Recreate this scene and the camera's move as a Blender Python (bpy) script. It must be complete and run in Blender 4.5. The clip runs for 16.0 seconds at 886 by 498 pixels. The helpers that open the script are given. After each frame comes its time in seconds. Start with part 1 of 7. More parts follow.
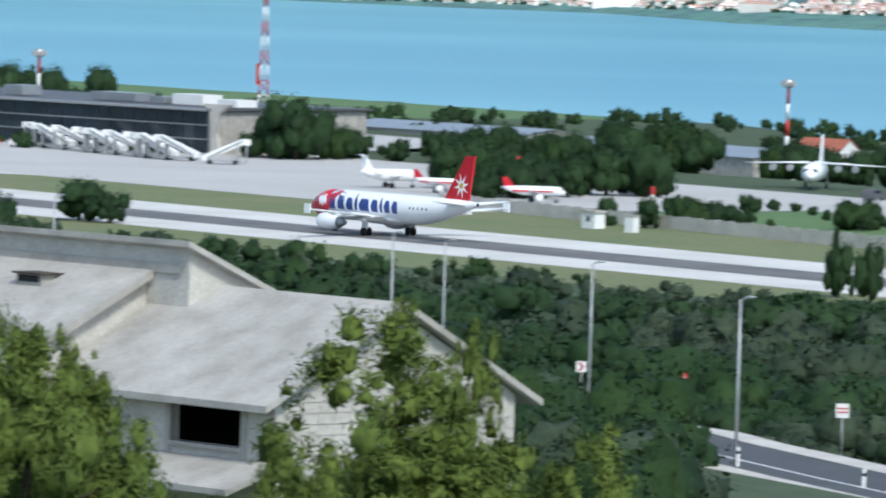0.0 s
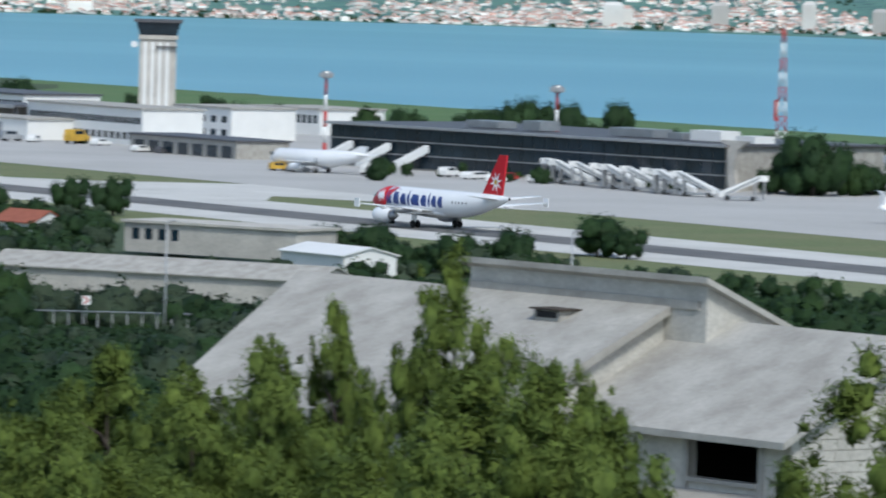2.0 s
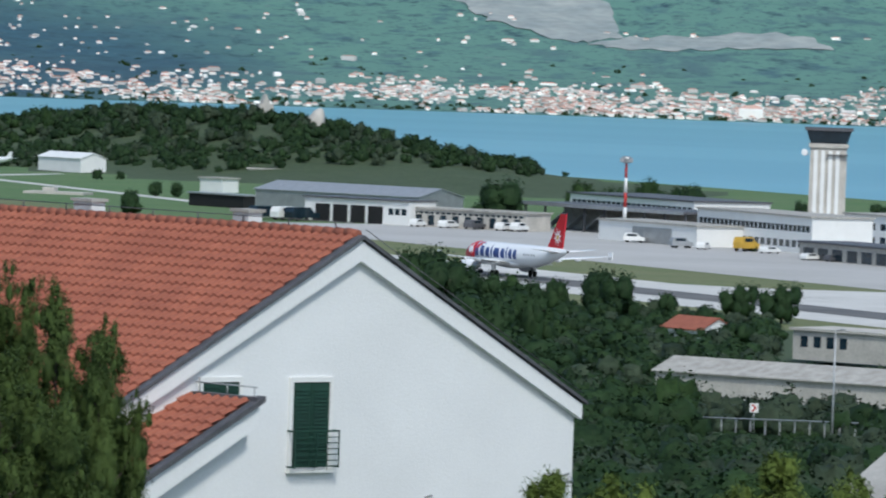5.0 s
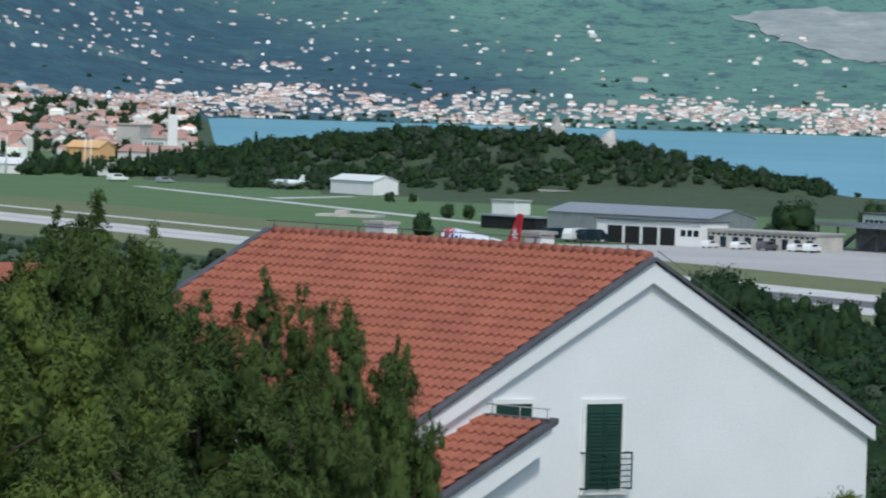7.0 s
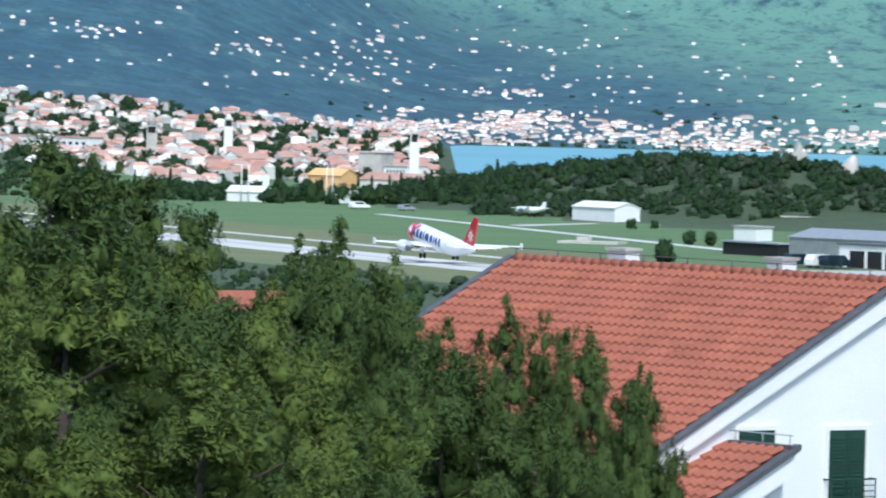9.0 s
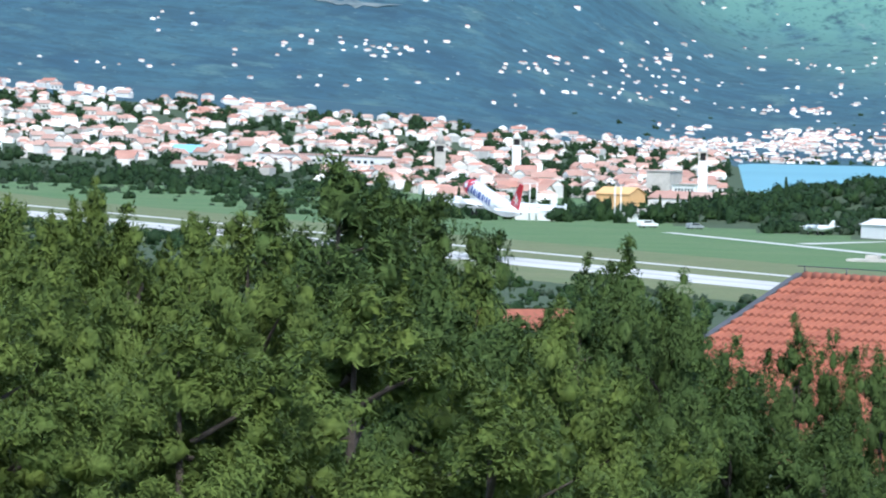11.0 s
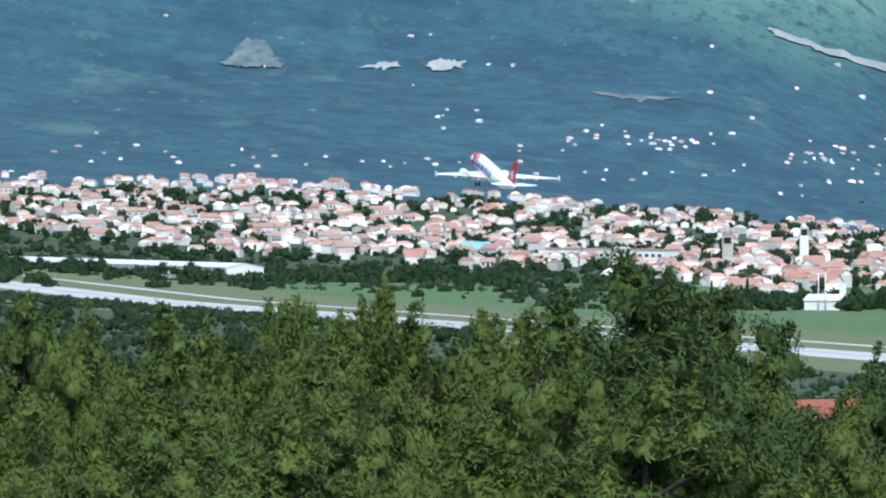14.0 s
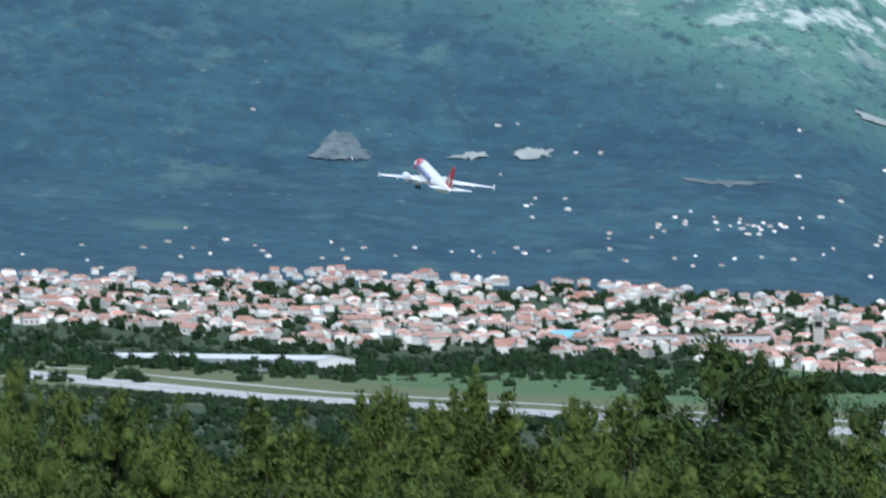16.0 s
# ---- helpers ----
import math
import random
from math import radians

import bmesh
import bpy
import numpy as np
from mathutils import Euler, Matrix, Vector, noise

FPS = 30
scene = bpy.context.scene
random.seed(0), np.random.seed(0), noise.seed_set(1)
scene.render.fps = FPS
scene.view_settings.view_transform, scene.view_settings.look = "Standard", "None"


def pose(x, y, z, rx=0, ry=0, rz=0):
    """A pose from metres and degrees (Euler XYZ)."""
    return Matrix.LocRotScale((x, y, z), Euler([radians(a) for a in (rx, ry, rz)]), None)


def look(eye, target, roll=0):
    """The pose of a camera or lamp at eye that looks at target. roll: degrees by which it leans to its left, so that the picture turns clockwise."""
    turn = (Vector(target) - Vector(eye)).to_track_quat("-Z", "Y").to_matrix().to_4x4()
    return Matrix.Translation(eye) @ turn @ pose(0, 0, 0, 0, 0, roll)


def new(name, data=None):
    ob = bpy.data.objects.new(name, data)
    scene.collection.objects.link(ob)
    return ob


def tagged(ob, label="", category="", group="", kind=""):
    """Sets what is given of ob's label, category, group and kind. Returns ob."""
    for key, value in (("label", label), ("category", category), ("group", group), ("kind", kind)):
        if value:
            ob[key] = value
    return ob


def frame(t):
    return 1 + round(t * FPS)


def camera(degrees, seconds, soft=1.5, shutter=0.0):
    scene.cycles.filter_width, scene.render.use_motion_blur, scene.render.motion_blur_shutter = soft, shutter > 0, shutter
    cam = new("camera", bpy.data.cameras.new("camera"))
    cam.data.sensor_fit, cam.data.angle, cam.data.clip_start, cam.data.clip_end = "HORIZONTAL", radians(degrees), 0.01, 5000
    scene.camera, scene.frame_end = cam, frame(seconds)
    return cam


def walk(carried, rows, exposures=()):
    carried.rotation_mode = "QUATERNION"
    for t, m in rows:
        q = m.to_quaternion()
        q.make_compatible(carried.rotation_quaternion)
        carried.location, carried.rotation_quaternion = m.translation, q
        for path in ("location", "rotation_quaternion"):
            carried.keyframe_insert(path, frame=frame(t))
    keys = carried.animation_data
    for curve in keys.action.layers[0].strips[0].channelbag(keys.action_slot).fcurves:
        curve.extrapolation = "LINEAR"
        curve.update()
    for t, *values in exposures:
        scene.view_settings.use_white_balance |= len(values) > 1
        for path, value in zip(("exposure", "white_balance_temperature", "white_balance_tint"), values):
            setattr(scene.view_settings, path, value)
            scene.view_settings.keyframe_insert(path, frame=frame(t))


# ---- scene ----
EYE = 44.3
cam = camera(7.476, 16.0, soft=2.0, shutter=0.4)
# seconds, turn to the left, tilt up, lean: the camera turns on one spot, held by hand
VIEW = [
    (0.0, -0.000, -2.822, 1.707),
    (0.5, 1.295, -2.880, 1.872),
    (1.0, 2.478, -2.724, 1.942),
    (1.5, 3.116, -2.647, 1.710),
    (2.0, 4.383, -2.642, 1.613),
    (2.5, 5.301, -2.637, 1.262),
    (3.0, 5.802, -2.690, 1.618),
    (3.5, 6.800, -2.352, 1.587),
    (4.0, 8.156, -2.147, 1.362),
    (4.2, 8.674, -2.053, 1.554),
    (6.3, 11.434, -1.843, 1.725),
    (6.5, 11.732, -1.866, 1.690),
    (7.0, 12.534, -1.802, 1.698),
    (7.5, 12.998, -1.872, 1.640),
    (8.0, 13.520, -2.040, 1.353),
    (8.5, 13.957, -1.964, 1.354),
    (9.0, 14.584, -1.629, 1.410),
    (9.5, 15.219, -1.703, 0.886),
    (10.0, 16.021, -1.808, 1.079),
    (10.2, 16.269, -1.704, 1.179),
    (12.3, 17.904, -1.266, 0.852),
    (12.5, 18.036, -1.087, 0.753),
    (13.0, 18.517, -1.002, 0.723),
    (13.5, 19.019, -0.866, 0.885),
    (14.0, 19.470, -0.757, 0.071),
    (14.5, 19.584, -0.579, -0.160),
    (15.0, 19.792, -0.385, -0.340),
    (15.5, 19.874, -0.406, -0.598),
    (16.0, 20.225, 0.007, -0.947),
]
# seconds, stops, kelvin, tint: the camera's own brightening and darkening
BRIGHT = [(0.0, 0.56), (2.0, 0.17), (3.5, 0.32), (4.2, 0.23), (6.3, 0.06), (7.0, 0.06), (8.0, 0.42), (9.0, 0.70), (10.0, 0.98), (12.5, 0.86), (14.5, 0.56), (16.0, 0.34)]
walk(cam, [(t, pose(0, 0, EYE, 0, 0, a) @ pose(0, 0, 0, 90 + p) @ pose(0, 0, 0, 0, 0, r)) for t, a, p, r in VIEW], [(t, e, 6250 if t < 9 else 5950, 5) for t, e in BRIGHT])

# ---- light ----
SUN_AZ, SUN_EL = 22.0, 50.0      # degrees to the right of the first view's back, and up
world = bpy.data.worlds.new("sky")
scene.world = world
world.use_nodes = True
sky = world.node_tree.nodes.new("ShaderNodeTexSky")
sky.sky_type, sky.sun_disc = "NISHITA", False
to_sun = Vector((math.sin(radians(SUN_AZ)) * math.cos(radians(SUN_EL)), -math.cos(radians(SUN_AZ)) * math.cos(radians(SUN_EL)), math.sin(radians(SUN_EL))))
sky.sun_elevation, sky.sun_rotation = radians(SUN_EL), math.atan2(to_sun.x, to_sun.y)
sky.air_density, sky.dust_density = 1.0, 1.5
world.node_tree.links.new(sky.outputs["Color"], world.node_tree.nodes["Background"].inputs["Color"])
world.node_tree.nodes["Background"].inputs["Strength"].default_value = 0.15
sun = new("sun", bpy.data.lights.new("sun", "SUN"))
sun.data.energy, sun.data.angle, sun.data.color = 1.9, radians(8.0), (1.0, 0.96, 0.9)
sun.matrix_world = look(to_sun * 300, (0, 0, 0))

# ---- plan ----
HEAD = 37.2                       # the runway's heading, degrees to the left of the first view
RS, RC = math.sin(radians(HEAD)), math.cos(radians(HEAD))
RX, RY = -8.1, 930.0              # a point on the runway's centre line


def at(az, d, z=0.0):
    """A place az degrees to the left of the first view, d metres off."""
    return Vector((-math.sin(radians(az)) * d, math.cos(radians(az)) * d, z))


def rise(d, el):
    """The height at d metres that shows el degrees over the eye's level."""
    return EYE + d * math.tan(radians(el))


def field(s, q, z=0.0):
    """A place s metres along the runway and q metres beyond its centre line."""
    return Vector((RX - s * RS + q * RC, RY + s * RC + q * RS, z))


def along(x, y):
    dx, dy = x - RX, y - RY
    return -dx * RS + dy * RC, dx * RC + dy * RS


def smooth(a, b, v):
    k = np.clip((v - a) / (b - a), 0, 1)
    return k * k * (3 - 2 * k)


def lift(s):
    """The runway climbs a little at its far end."""
    return np.interp(s, [1300, 1620, 2700], [0, 3.4, 5.0])


def near_shore(az):
    """How much closer the far shore comes at the seaward end of the bay."""
    return np.interp(az, SHORE_AZ, SHORE_IN)


SHORE_AZ, SHORE_IN = [-6, -3.7, -2.4, -1.35, 0, 1.5, 4], [650, 526, 436, 220, 170, 63, 0]


def ground_z(x, y):
    x, y = np.asarray(x, float), np.asarray(y, float)
    s, q = along(x, y)
    d, az = np.hypot(x, y), np.degrees(np.arctan2(-x, y))
    z = np.interp(q, [-900, -600, -540, -480, -400, -320, -250, -150, -70], [60, 41, 36, 28, 21, 15.5, 8, 2.5, 0])
    z = z + (lift(s) - 0.4 * smooth(1150, 1290, s)) * smooth(-250, -60, q) * (1 - smooth(75, 110, q))
    shore = np.interp(s, [1400, 1750, 2811], [410, 478, 918])
    # the wooded hill by the sea
    hx, hy = at(12.1, 2000)[:2]
    u, v = (x - hx) * RS - (y - hy) * RC, (x - hx) * RC + (y - hy) * RS
    z = z + np.maximum(0, 16.2 * np.exp(-(u / 150) ** 2 * 0.9 - (v / 55) ** 2) - 1.2)
    z = z - 5 * smooth(195, 290, q) * (1 - smooth(250, 400, s))
    z = z - 16 * smooth(-10, 45, q - shore)
    # far land
    w = smooth(14.2, 17.5, az)
    top = np.interp(az, [14, 16, 18, 21, 24, 60], [-0.72, -0.45, -0.30, -0.12, -0.06, 0.3])
    dd = d + near_shore(az)
    e1 = np.interp(dd, [3650, 3850, 4200, 4500, 4950], [-1.0, -0.75, -0.40, 0.35, 5.0])
    e2 = EYE + 4000 * np.tan(np.radians(top))
    e1 = e1 - np.where(near_shore(az) > 0, np.degrees(np.arctan(50.3 / np.maximum(3850 - near_shore(az), 1))) - np.degrees(np.arctan(50.3 / 3850)), 0) * (1 - smooth(3850, 4300, dd))
    z1 = np.where(dd > 3650, EYE + d * np.tan(np.radians(e1)), -40)
    z2 = np.interp(d, [2700, 4000], [0, 1]) * e2
    z2 = np.where(d > 4000, EYE + d * np.tan(np.radians(np.interp(d, [4000, 4300, 4950], [0, 0.75, 5.6]) + top * np.interp(d, [4000, 4300], [1, 0]))), z2)
    z2 = np.where(az > 14.2, z2, -40)
    z = np.where(d > 2300, np.where(dd > 3650, np.maximum(z, z1 * (1 - w) + z2 * w), np.maximum(z, np.where(w > 0.2, z2 * w, -40))), z)
    return z


def slope_z(x, y):
    """The height of the far slopes with their gullies."""
    return float(ground_z(x, y)) + noise.fractal(Vector((x * 0.004, y * 0.004, 3.0)), 1.0, 2.0, 3) * float(np.interp(math.hypot(x, y), [4150, 4950], [0, 26]))


def on_slope(az, el):
    """The place on the far slopes that shows el degrees over the eye's level."""
    d = 3850.0 - float(near_shore(az))
    while d < 4940:
        p = at(az, d)
        z = slope_z(p.x, p.y)
        if z >= rise(d, el):
            lo, hi = d - 24.0, d
            for _ in range(5):
                mid = (lo + hi) / 2
                p = at(az, mid)
                z = slope_z(p.x, p.y)
                lo, hi = (lo, mid) if z >= rise(mid, el) else (mid, hi)
            return Vector((p.x, p.y, z))
        d += 24
    return Vector((p.x, p.y, z))


# ---- materials ----
def mat(name, color, rough=0.7, metal=0.0, vary=0.15, scale=1.0, fine=12.0, bump=0.2, second=None, island=False, spec=0.5, stretch=(1, 1, 1)):
    """A surface of one base colour with wear at two scales, in metres."""
    m = bpy.data.materials.new(name)
    m.use_nodes = True
    nt = m.node_tree
    n, l = nt.nodes, nt.links
    b = n["Principled BSDF"]
    b.inputs["Roughness"].default_value, b.inputs["Metallic"].default_value = rough, metal
    b.inputs["Specular IOR Level"].default_value = spec
    co = n.new("ShaderNodeNewGeometry")
    mp = n.new("ShaderNodeMapping")
    mp.inputs["Scale"].default_value = stretch
    l.new(co.outputs["Position"], mp.inputs["Vector"])
    big, small = n.new("ShaderNodeTexNoise"), n.new("ShaderNodeTexNoise")
    big.inputs["Scale"].default_value, big.inputs["Detail"].default_value = 1.0 / scale, 5
    small.inputs["Scale"].default_value, small.inputs["Detail"].default_value = fine, 3
    for t in (big, small):
        l.new(mp.outputs["Vector"], t.inputs["Vector"])
    ramp = n.new("ShaderNodeValToRGB")
    ramp.color_ramp.elements[0].position, ramp.color_ramp.elements[1].position = 0.32, 0.68
    other = second or tuple(c * (1 - 2 * vary) for c in color)
    ramp.color_ramp.elements[0].color = (*other, 1)
    ramp.color_ramp.elements[1].color = (*color, 1)
    l.new(big.outputs["Fac"], ramp.inputs["Fac"])
    mul = n.new("ShaderNodeMix")
    mul.data_type, mul.blend_type = "RGBA", "MULTIPLY"
    mul.inputs[0].default_value = 1.0
    grain = n.new("ShaderNodeMapRange")
    grain.inputs["From Min"].default_value, grain.inputs["From Max"].default_value = 0.25, 0.75
    grain.inputs["To Min"].default_value, grain.inputs["To Max"].default_value = 1 - vary, 1 + vary
    l.new(small.outputs["Fac"], grain.inputs["Value"])
    l.new(ramp.outputs["Color"], mul.inputs[6])
    l.new(grain.outputs["Result"], mul.inputs[7])
    out = mul.outputs[2]
    if island:
        wide = 0.45 if name.startswith("town") else 0.16
        rnd = n.new("ShaderNodeMapRange")
        rnd.inputs["To Min"].default_value, rnd.inputs["To Max"].default_value = 1 - wide, 1 + wide * 0.8
        l.new(co.outputs["Random Per Island"], rnd.inputs["Value"])
        mul2 = n.new("ShaderNodeMix")
        mul2.data_type, mul2.blend_type = "RGBA", "MULTIPLY"
        mul2.inputs[0].default_value = 1.0
        l.new(out, mul2.inputs[6])
        l.new(rnd.outputs["Result"], mul2.inputs[7])
        out = mul2.outputs[2]
    l.new(out, b.inputs["Base Color"])
    if bump:
        bp = n.new("ShaderNodeBump")
        bp.inputs["Strength"].default_value, bp.inputs["Distance"].default_value = bump, 0.03
        l.new(small.outputs["Fac"], bp.inputs["Height"])
        l.new(bp.outputs["Normal"], b.inputs["Normal"])
    return m


def leafy(name, color, second, scale=3.0):
    """Foliage: thin leaves that let part of the light through."""
    m = mat(name, color, 0.7, 0, 0.22, scale, 5.0, 0.0, second, island=True, spec=0.15)
    n, l = m.node_tree.nodes, m.node_tree.links
    b, out = n["Principled BSDF"], n["Material Output"]
    thin, both = n.new("ShaderNodeBsdfTranslucent"), n.new("ShaderNodeMixShader")
    l.new(b.inputs["Base Color"].links[0].from_socket, thin.inputs["Color"])
    both.inputs[0].default_value = 0.15
    l.new(b.outputs["BSDF"], both.inputs[1])
    l.new(thin.outputs["BSDF"], both.inputs[2])
    l.new(both.outputs["Shader"], out.inputs["Surface"])
    return m


WHITE = mat("white_paint", (0.80, 0.80, 0.78), 0.5, 0, 0.03, 3, 4, 0.05)
PLANE_WHITE = mat("gloss_white", (0.86, 0.87, 0.88), 0.25, 0, 0.02, 4, 3, 0)
PLANE_RED = mat("gloss_red", (0.55, 0.015, 0.03), 0.28, 0, 0.05, 4, 3, 0)
PLANE_BLUE = mat("gloss_blue", (0.02, 0.05, 0.22), 0.3, 0, 0.05, 4, 3, 0)
GREY_METAL = mat("grey_metal", (0.42, 0.43, 0.44), 0.4, 0.6, 0.1, 2, 6, 0.1)
# near-black for dark parts, and painted shade inside rooms, bays and openings
DARK = mat("black_and_shade", (0.012, 0.012, 0.013), 0.8, 0, 0.2, 1, 6, 0.1)
RUBBER = mat("rubber", (0.015, 0.015, 0.016), 0.85, 0, 0.2, 1, 9, 0.1)
STUCCO = mat("white_stucco", (0.78, 0.79, 0.79), 0.9, 0, 0.03, 2.5, 18, 0.25, (0.73, 0.74, 0.74))
CONCRETE = mat("old_concrete", (0.44, 0.425, 0.39), 0.9, 0, 0.10, 1.1, 8, 0.35, (0.31, 0.295, 0.265))
BLOCK = mat("concrete_block", (0.56, 0.54, 0.49), 0.95, 0, 0.12, 0.8, 10, 0.5, (0.43, 0.41, 0.37))
ROOF_TILE = mat("terracotta_tile", (0.35, 0.115, 0.068), 0.85, 0, 0.12, 1.0, 7, 0.3, (0.27, 0.085, 0.052))
APRON = mat("apron_concrete", (0.46, 0.45, 0.43), 0.9, 0, 0.05, 30, 0.6, 0.05, (0.40, 0.39, 0.37))
RUNWAY = mat("runway_concrete", (0.60, 0.59, 0.56), 0.9, 0, 0.06, 14, 0.8, 0.05, (0.50, 0.49, 0.46))
RUNWAY_DARK = mat("rubbered_asphalt", (0.10, 0.10, 0.10), 0.9, 0, 0.12, 12, 1.0, 0.05, (0.16, 0.155, 0.15))
ASPHALT = mat("asphalt", (0.075, 0.078, 0.085), 0.9, 0, 0.1, 5, 6, 0.1)
GRASS = mat("dry_grass", (0.115, 0.150, 0.055), 0.95, 0, 0.2, 16, 0.8, 0.3, (0.16, 0.165, 0.075))
GREEN_GRASS = mat("green_grass", (0.075, 0.150, 0.045), 0.95, 0, 0.2, 25, 0.7, 0.3, (0.105, 0.165, 0.06))
SCRUB = mat("scrub_ground", (0.040, 0.066, 0.024), 0.95, 0, 0.3, 7, 0.8, 0.4, (0.055, 0.078, 0.033))
LEAF_DARK = leafy("maquis_leaf", (0.030, 0.062, 0.022), (0.017, 0.038, 0.015), 6)
LEAF_OLIVE = leafy("olive_leaf", (0.056, 0.080, 0.048), (0.034, 0.054, 0.031), 6)
LEAF_LIGHT = leafy("bright_leaf", (0.033, 0.066, 0.019), (0.020, 0.044, 0.014), 6)
LEAF_PINE = leafy("pine_needle", (0.140, 0.190, 0.040), (0.088, 0.130, 0.030), 0.7)
LEAF_PINE_MID = leafy("mid_pine_needle", (0.118, 0.160, 0.035), (0.073, 0.109, 0.026), 0.7)
LEAF_PINE_DARK = leafy("dark_pine_needle", (0.078, 0.120, 0.032), (0.048, 0.080, 0.022), 0.7)
BARK = mat("bark", (0.070, 0.054, 0.042), 0.95, 0, 0.25, 0.4, 14, 0.6)
GLASS_DARK = mat("dark_glass", (0.018, 0.035, 0.05), 0.12, 0, 0.2, 6, 0.8, 0)
STEEL = mat("galvanised_steel", (0.45, 0.46, 0.47), 0.5, 0.5, 0.1, 1, 8, 0.1)
RED = mat("signal_red", (0.50, 0.035, 0.03), 0.6, 0, 0.1, 2, 6, 0.05)
GREEN_WOOD = mat("green_shutter", (0.012, 0.055, 0.035), 0.55, 0, 0.12, 0.5, 20, 0.2)
LEAD = mat("grey_flashing", (0.13, 0.13, 0.14), 0.6, 0.3, 0.15, 0.6, 10, 0.2)
TOWN_WALL = mat("town_wall", (0.86, 0.84, 0.80), 0.9, 0, 0.05, 30, 0.3, 0, (0.70, 0.66, 0.61), island=True)
TOWN_ROOF = mat("town_roof", (0.50, 0.24, 0.18), 0.9, 0, 0.1, 40, 0.3, 0, (0.52, 0.38, 0.32), island=True)
STONE = mat("pale_stone", (0.55, 0.52, 0.47), 0.95, 0, 0.12, 3, 3, 0.3)
YELLOW = mat("dull_yellow", (0.62, 0.38, 0.05), 0.6, 0, 0.1, 2, 5, 0.05)
ORANGE_WALL = mat("ochre_wall", (0.75, 0.45, 0.20), 0.9, 0, 0.05, 8, 0.6, 0)


# ---- builders ----
def mesh_of(name, bm, material):
    me = bpy.data.meshes.new(name)
    bm.normal_update()
    bm.to_mesh(me)
    bm.free()
    for m in (material if isinstance(material, (list, tuple)) else [material]):
        me.materials.append(m)
    return me


def part(name, bm, material, parent, label=""):
    ob = new(name, bm if isinstance(bm, bpy.types.Mesh) else mesh_of(name, bm, material))
    ob.parent = parent
    return tagged(ob, label)


def thing(name, label, category, m=Matrix(), group="", kind=""):
    ob = new(name)
    ob.empty_display_size = 0.5
    ob.matrix_basis = m
    return tagged(ob, label, category, group, kind)


def single(name, bm, material, label, category="", kind="", group="", m=Matrix()):
    ob = new(name, bm if isinstance(bm, bpy.types.Mesh) else mesh_of(name, bm, material))
    ob.matrix_basis = m
    return tagged(ob, label, category, group, kind)


def prism(bm, outline, y0, y1, mi=0):
    """An outline of (x, z) drawn out from y0 to y1."""
    a = [bm.verts.new((x, y0, z)) for x, z in outline]
    b = [bm.verts.new((x, y1, z)) for x, z in outline]
    n = len(a)
    fs = [bm.faces.new(a), bm.faces.new(b[::-1])]
    for i in range(n):
        fs.append(bm.faces.new((a[i], b[i], b[(i + 1) % n], a[(i + 1) % n])))
    for f in fs:
        f.material_index = mi
    bmesh.ops.recalc_face_normals(bm, faces=fs)
    return fs


def box(bm, x0, x1, y0, y1, z0, z1, m=None, mi=0):
    c = [bm.verts.new((m @ Vector(p)) if m else p) for p in ((x0, y0, z0), (x1, y0, z0), (x1, y1, z0), (x0, y1, z0), (x0, y0, z1), (x1, y0, z1), (x1, y1, z1), (x0, y1, z1))]
    for i in ((3, 2, 1, 0), (4, 5, 6, 7), (0, 1, 5, 4), (1, 2, 6, 5), (2, 3, 7, 6), (3, 0, 4, 7)):
        bm.faces.new([c[k] for k in i]).material_index = mi
    return bm


def boxes(*list_of):
    bm = bmesh.new()
    for b in list_of:
        box(bm, *b)
    return bm


def tube(bm, path, radii, sides=8, caps=True, squash=1.0, mi=0):
    """A tube along a path, with a radius for each point."""
    rings = []
    for i, p in enumerate(path):
        a, b = Vector(path[max(i - 1, 0)]), Vector(path[min(i + 1, len(path) - 1)])
        rot = (b - a).to_track_quat("Z", "Y").to_matrix()
        rings.append([bm.verts.new(Vector(p) + rot @ Vector((math.cos(k * math.tau / sides) * radii[i], math.sin(k * math.tau / sides) * radii[i] * squash, 0))) for k in range(sides)])
    for r0, r1 in zip(rings, rings[1:]):
        for k in range(sides):
            f = bm.faces.new((r0[k], r0[(k + 1) % sides], r1[(k + 1) % sides], r1[k]))
            f.smooth, f.material_index = True, mi
    if caps:
        bm.faces.new(rings[0][::-1]).material_index = mi
        bm.faces.new(rings[-1]).material_index = mi
    return bm


def heading(az, x, y, z):
    """A frame whose y runs az degrees to the left of the first view."""
    return pose(x, y, z, 0, 0, az)


def quads_mesh(name, verts, materials, index=None, normals=None):
    """A mesh of loose quads from an array of n x 4 x 3; normals, one for each corner, round the clump's shading."""
    n = len(verts)
    me = bpy.data.meshes.new(name)
    me.vertices.add(n * 4)
    me.vertices.foreach_set("co", np.ascontiguousarray(verts, dtype=np.float32).ravel())
    me.loops.add(n * 4)
    me.loops.foreach_set("vertex_index", np.arange(n * 4, dtype=np.int32))
    me.polygons.add(n)
    me.polygons.foreach_set("loop_start", np.arange(n, dtype=np.int32) * 4)
    for m in materials:
        me.materials.append(m)
    if index is not None:
        me.polygons.foreach_set("material_index", np.asarray(index, dtype=np.int32))
    me.update(calc_edges=True)
    me.validate()
    if normals is not None:
        me.polygons.foreach_set("use_smooth", np.ones(n, dtype=bool))
        me.attributes.new("custom_normal", "FLOAT_VECTOR", "POINT").data.foreach_set("vector", np.ascontiguousarray(normals, dtype=np.float32).ravel())
    return me


def unit(v):
    return v / np.linalg.norm(v, axis=-1, keepdims=True)


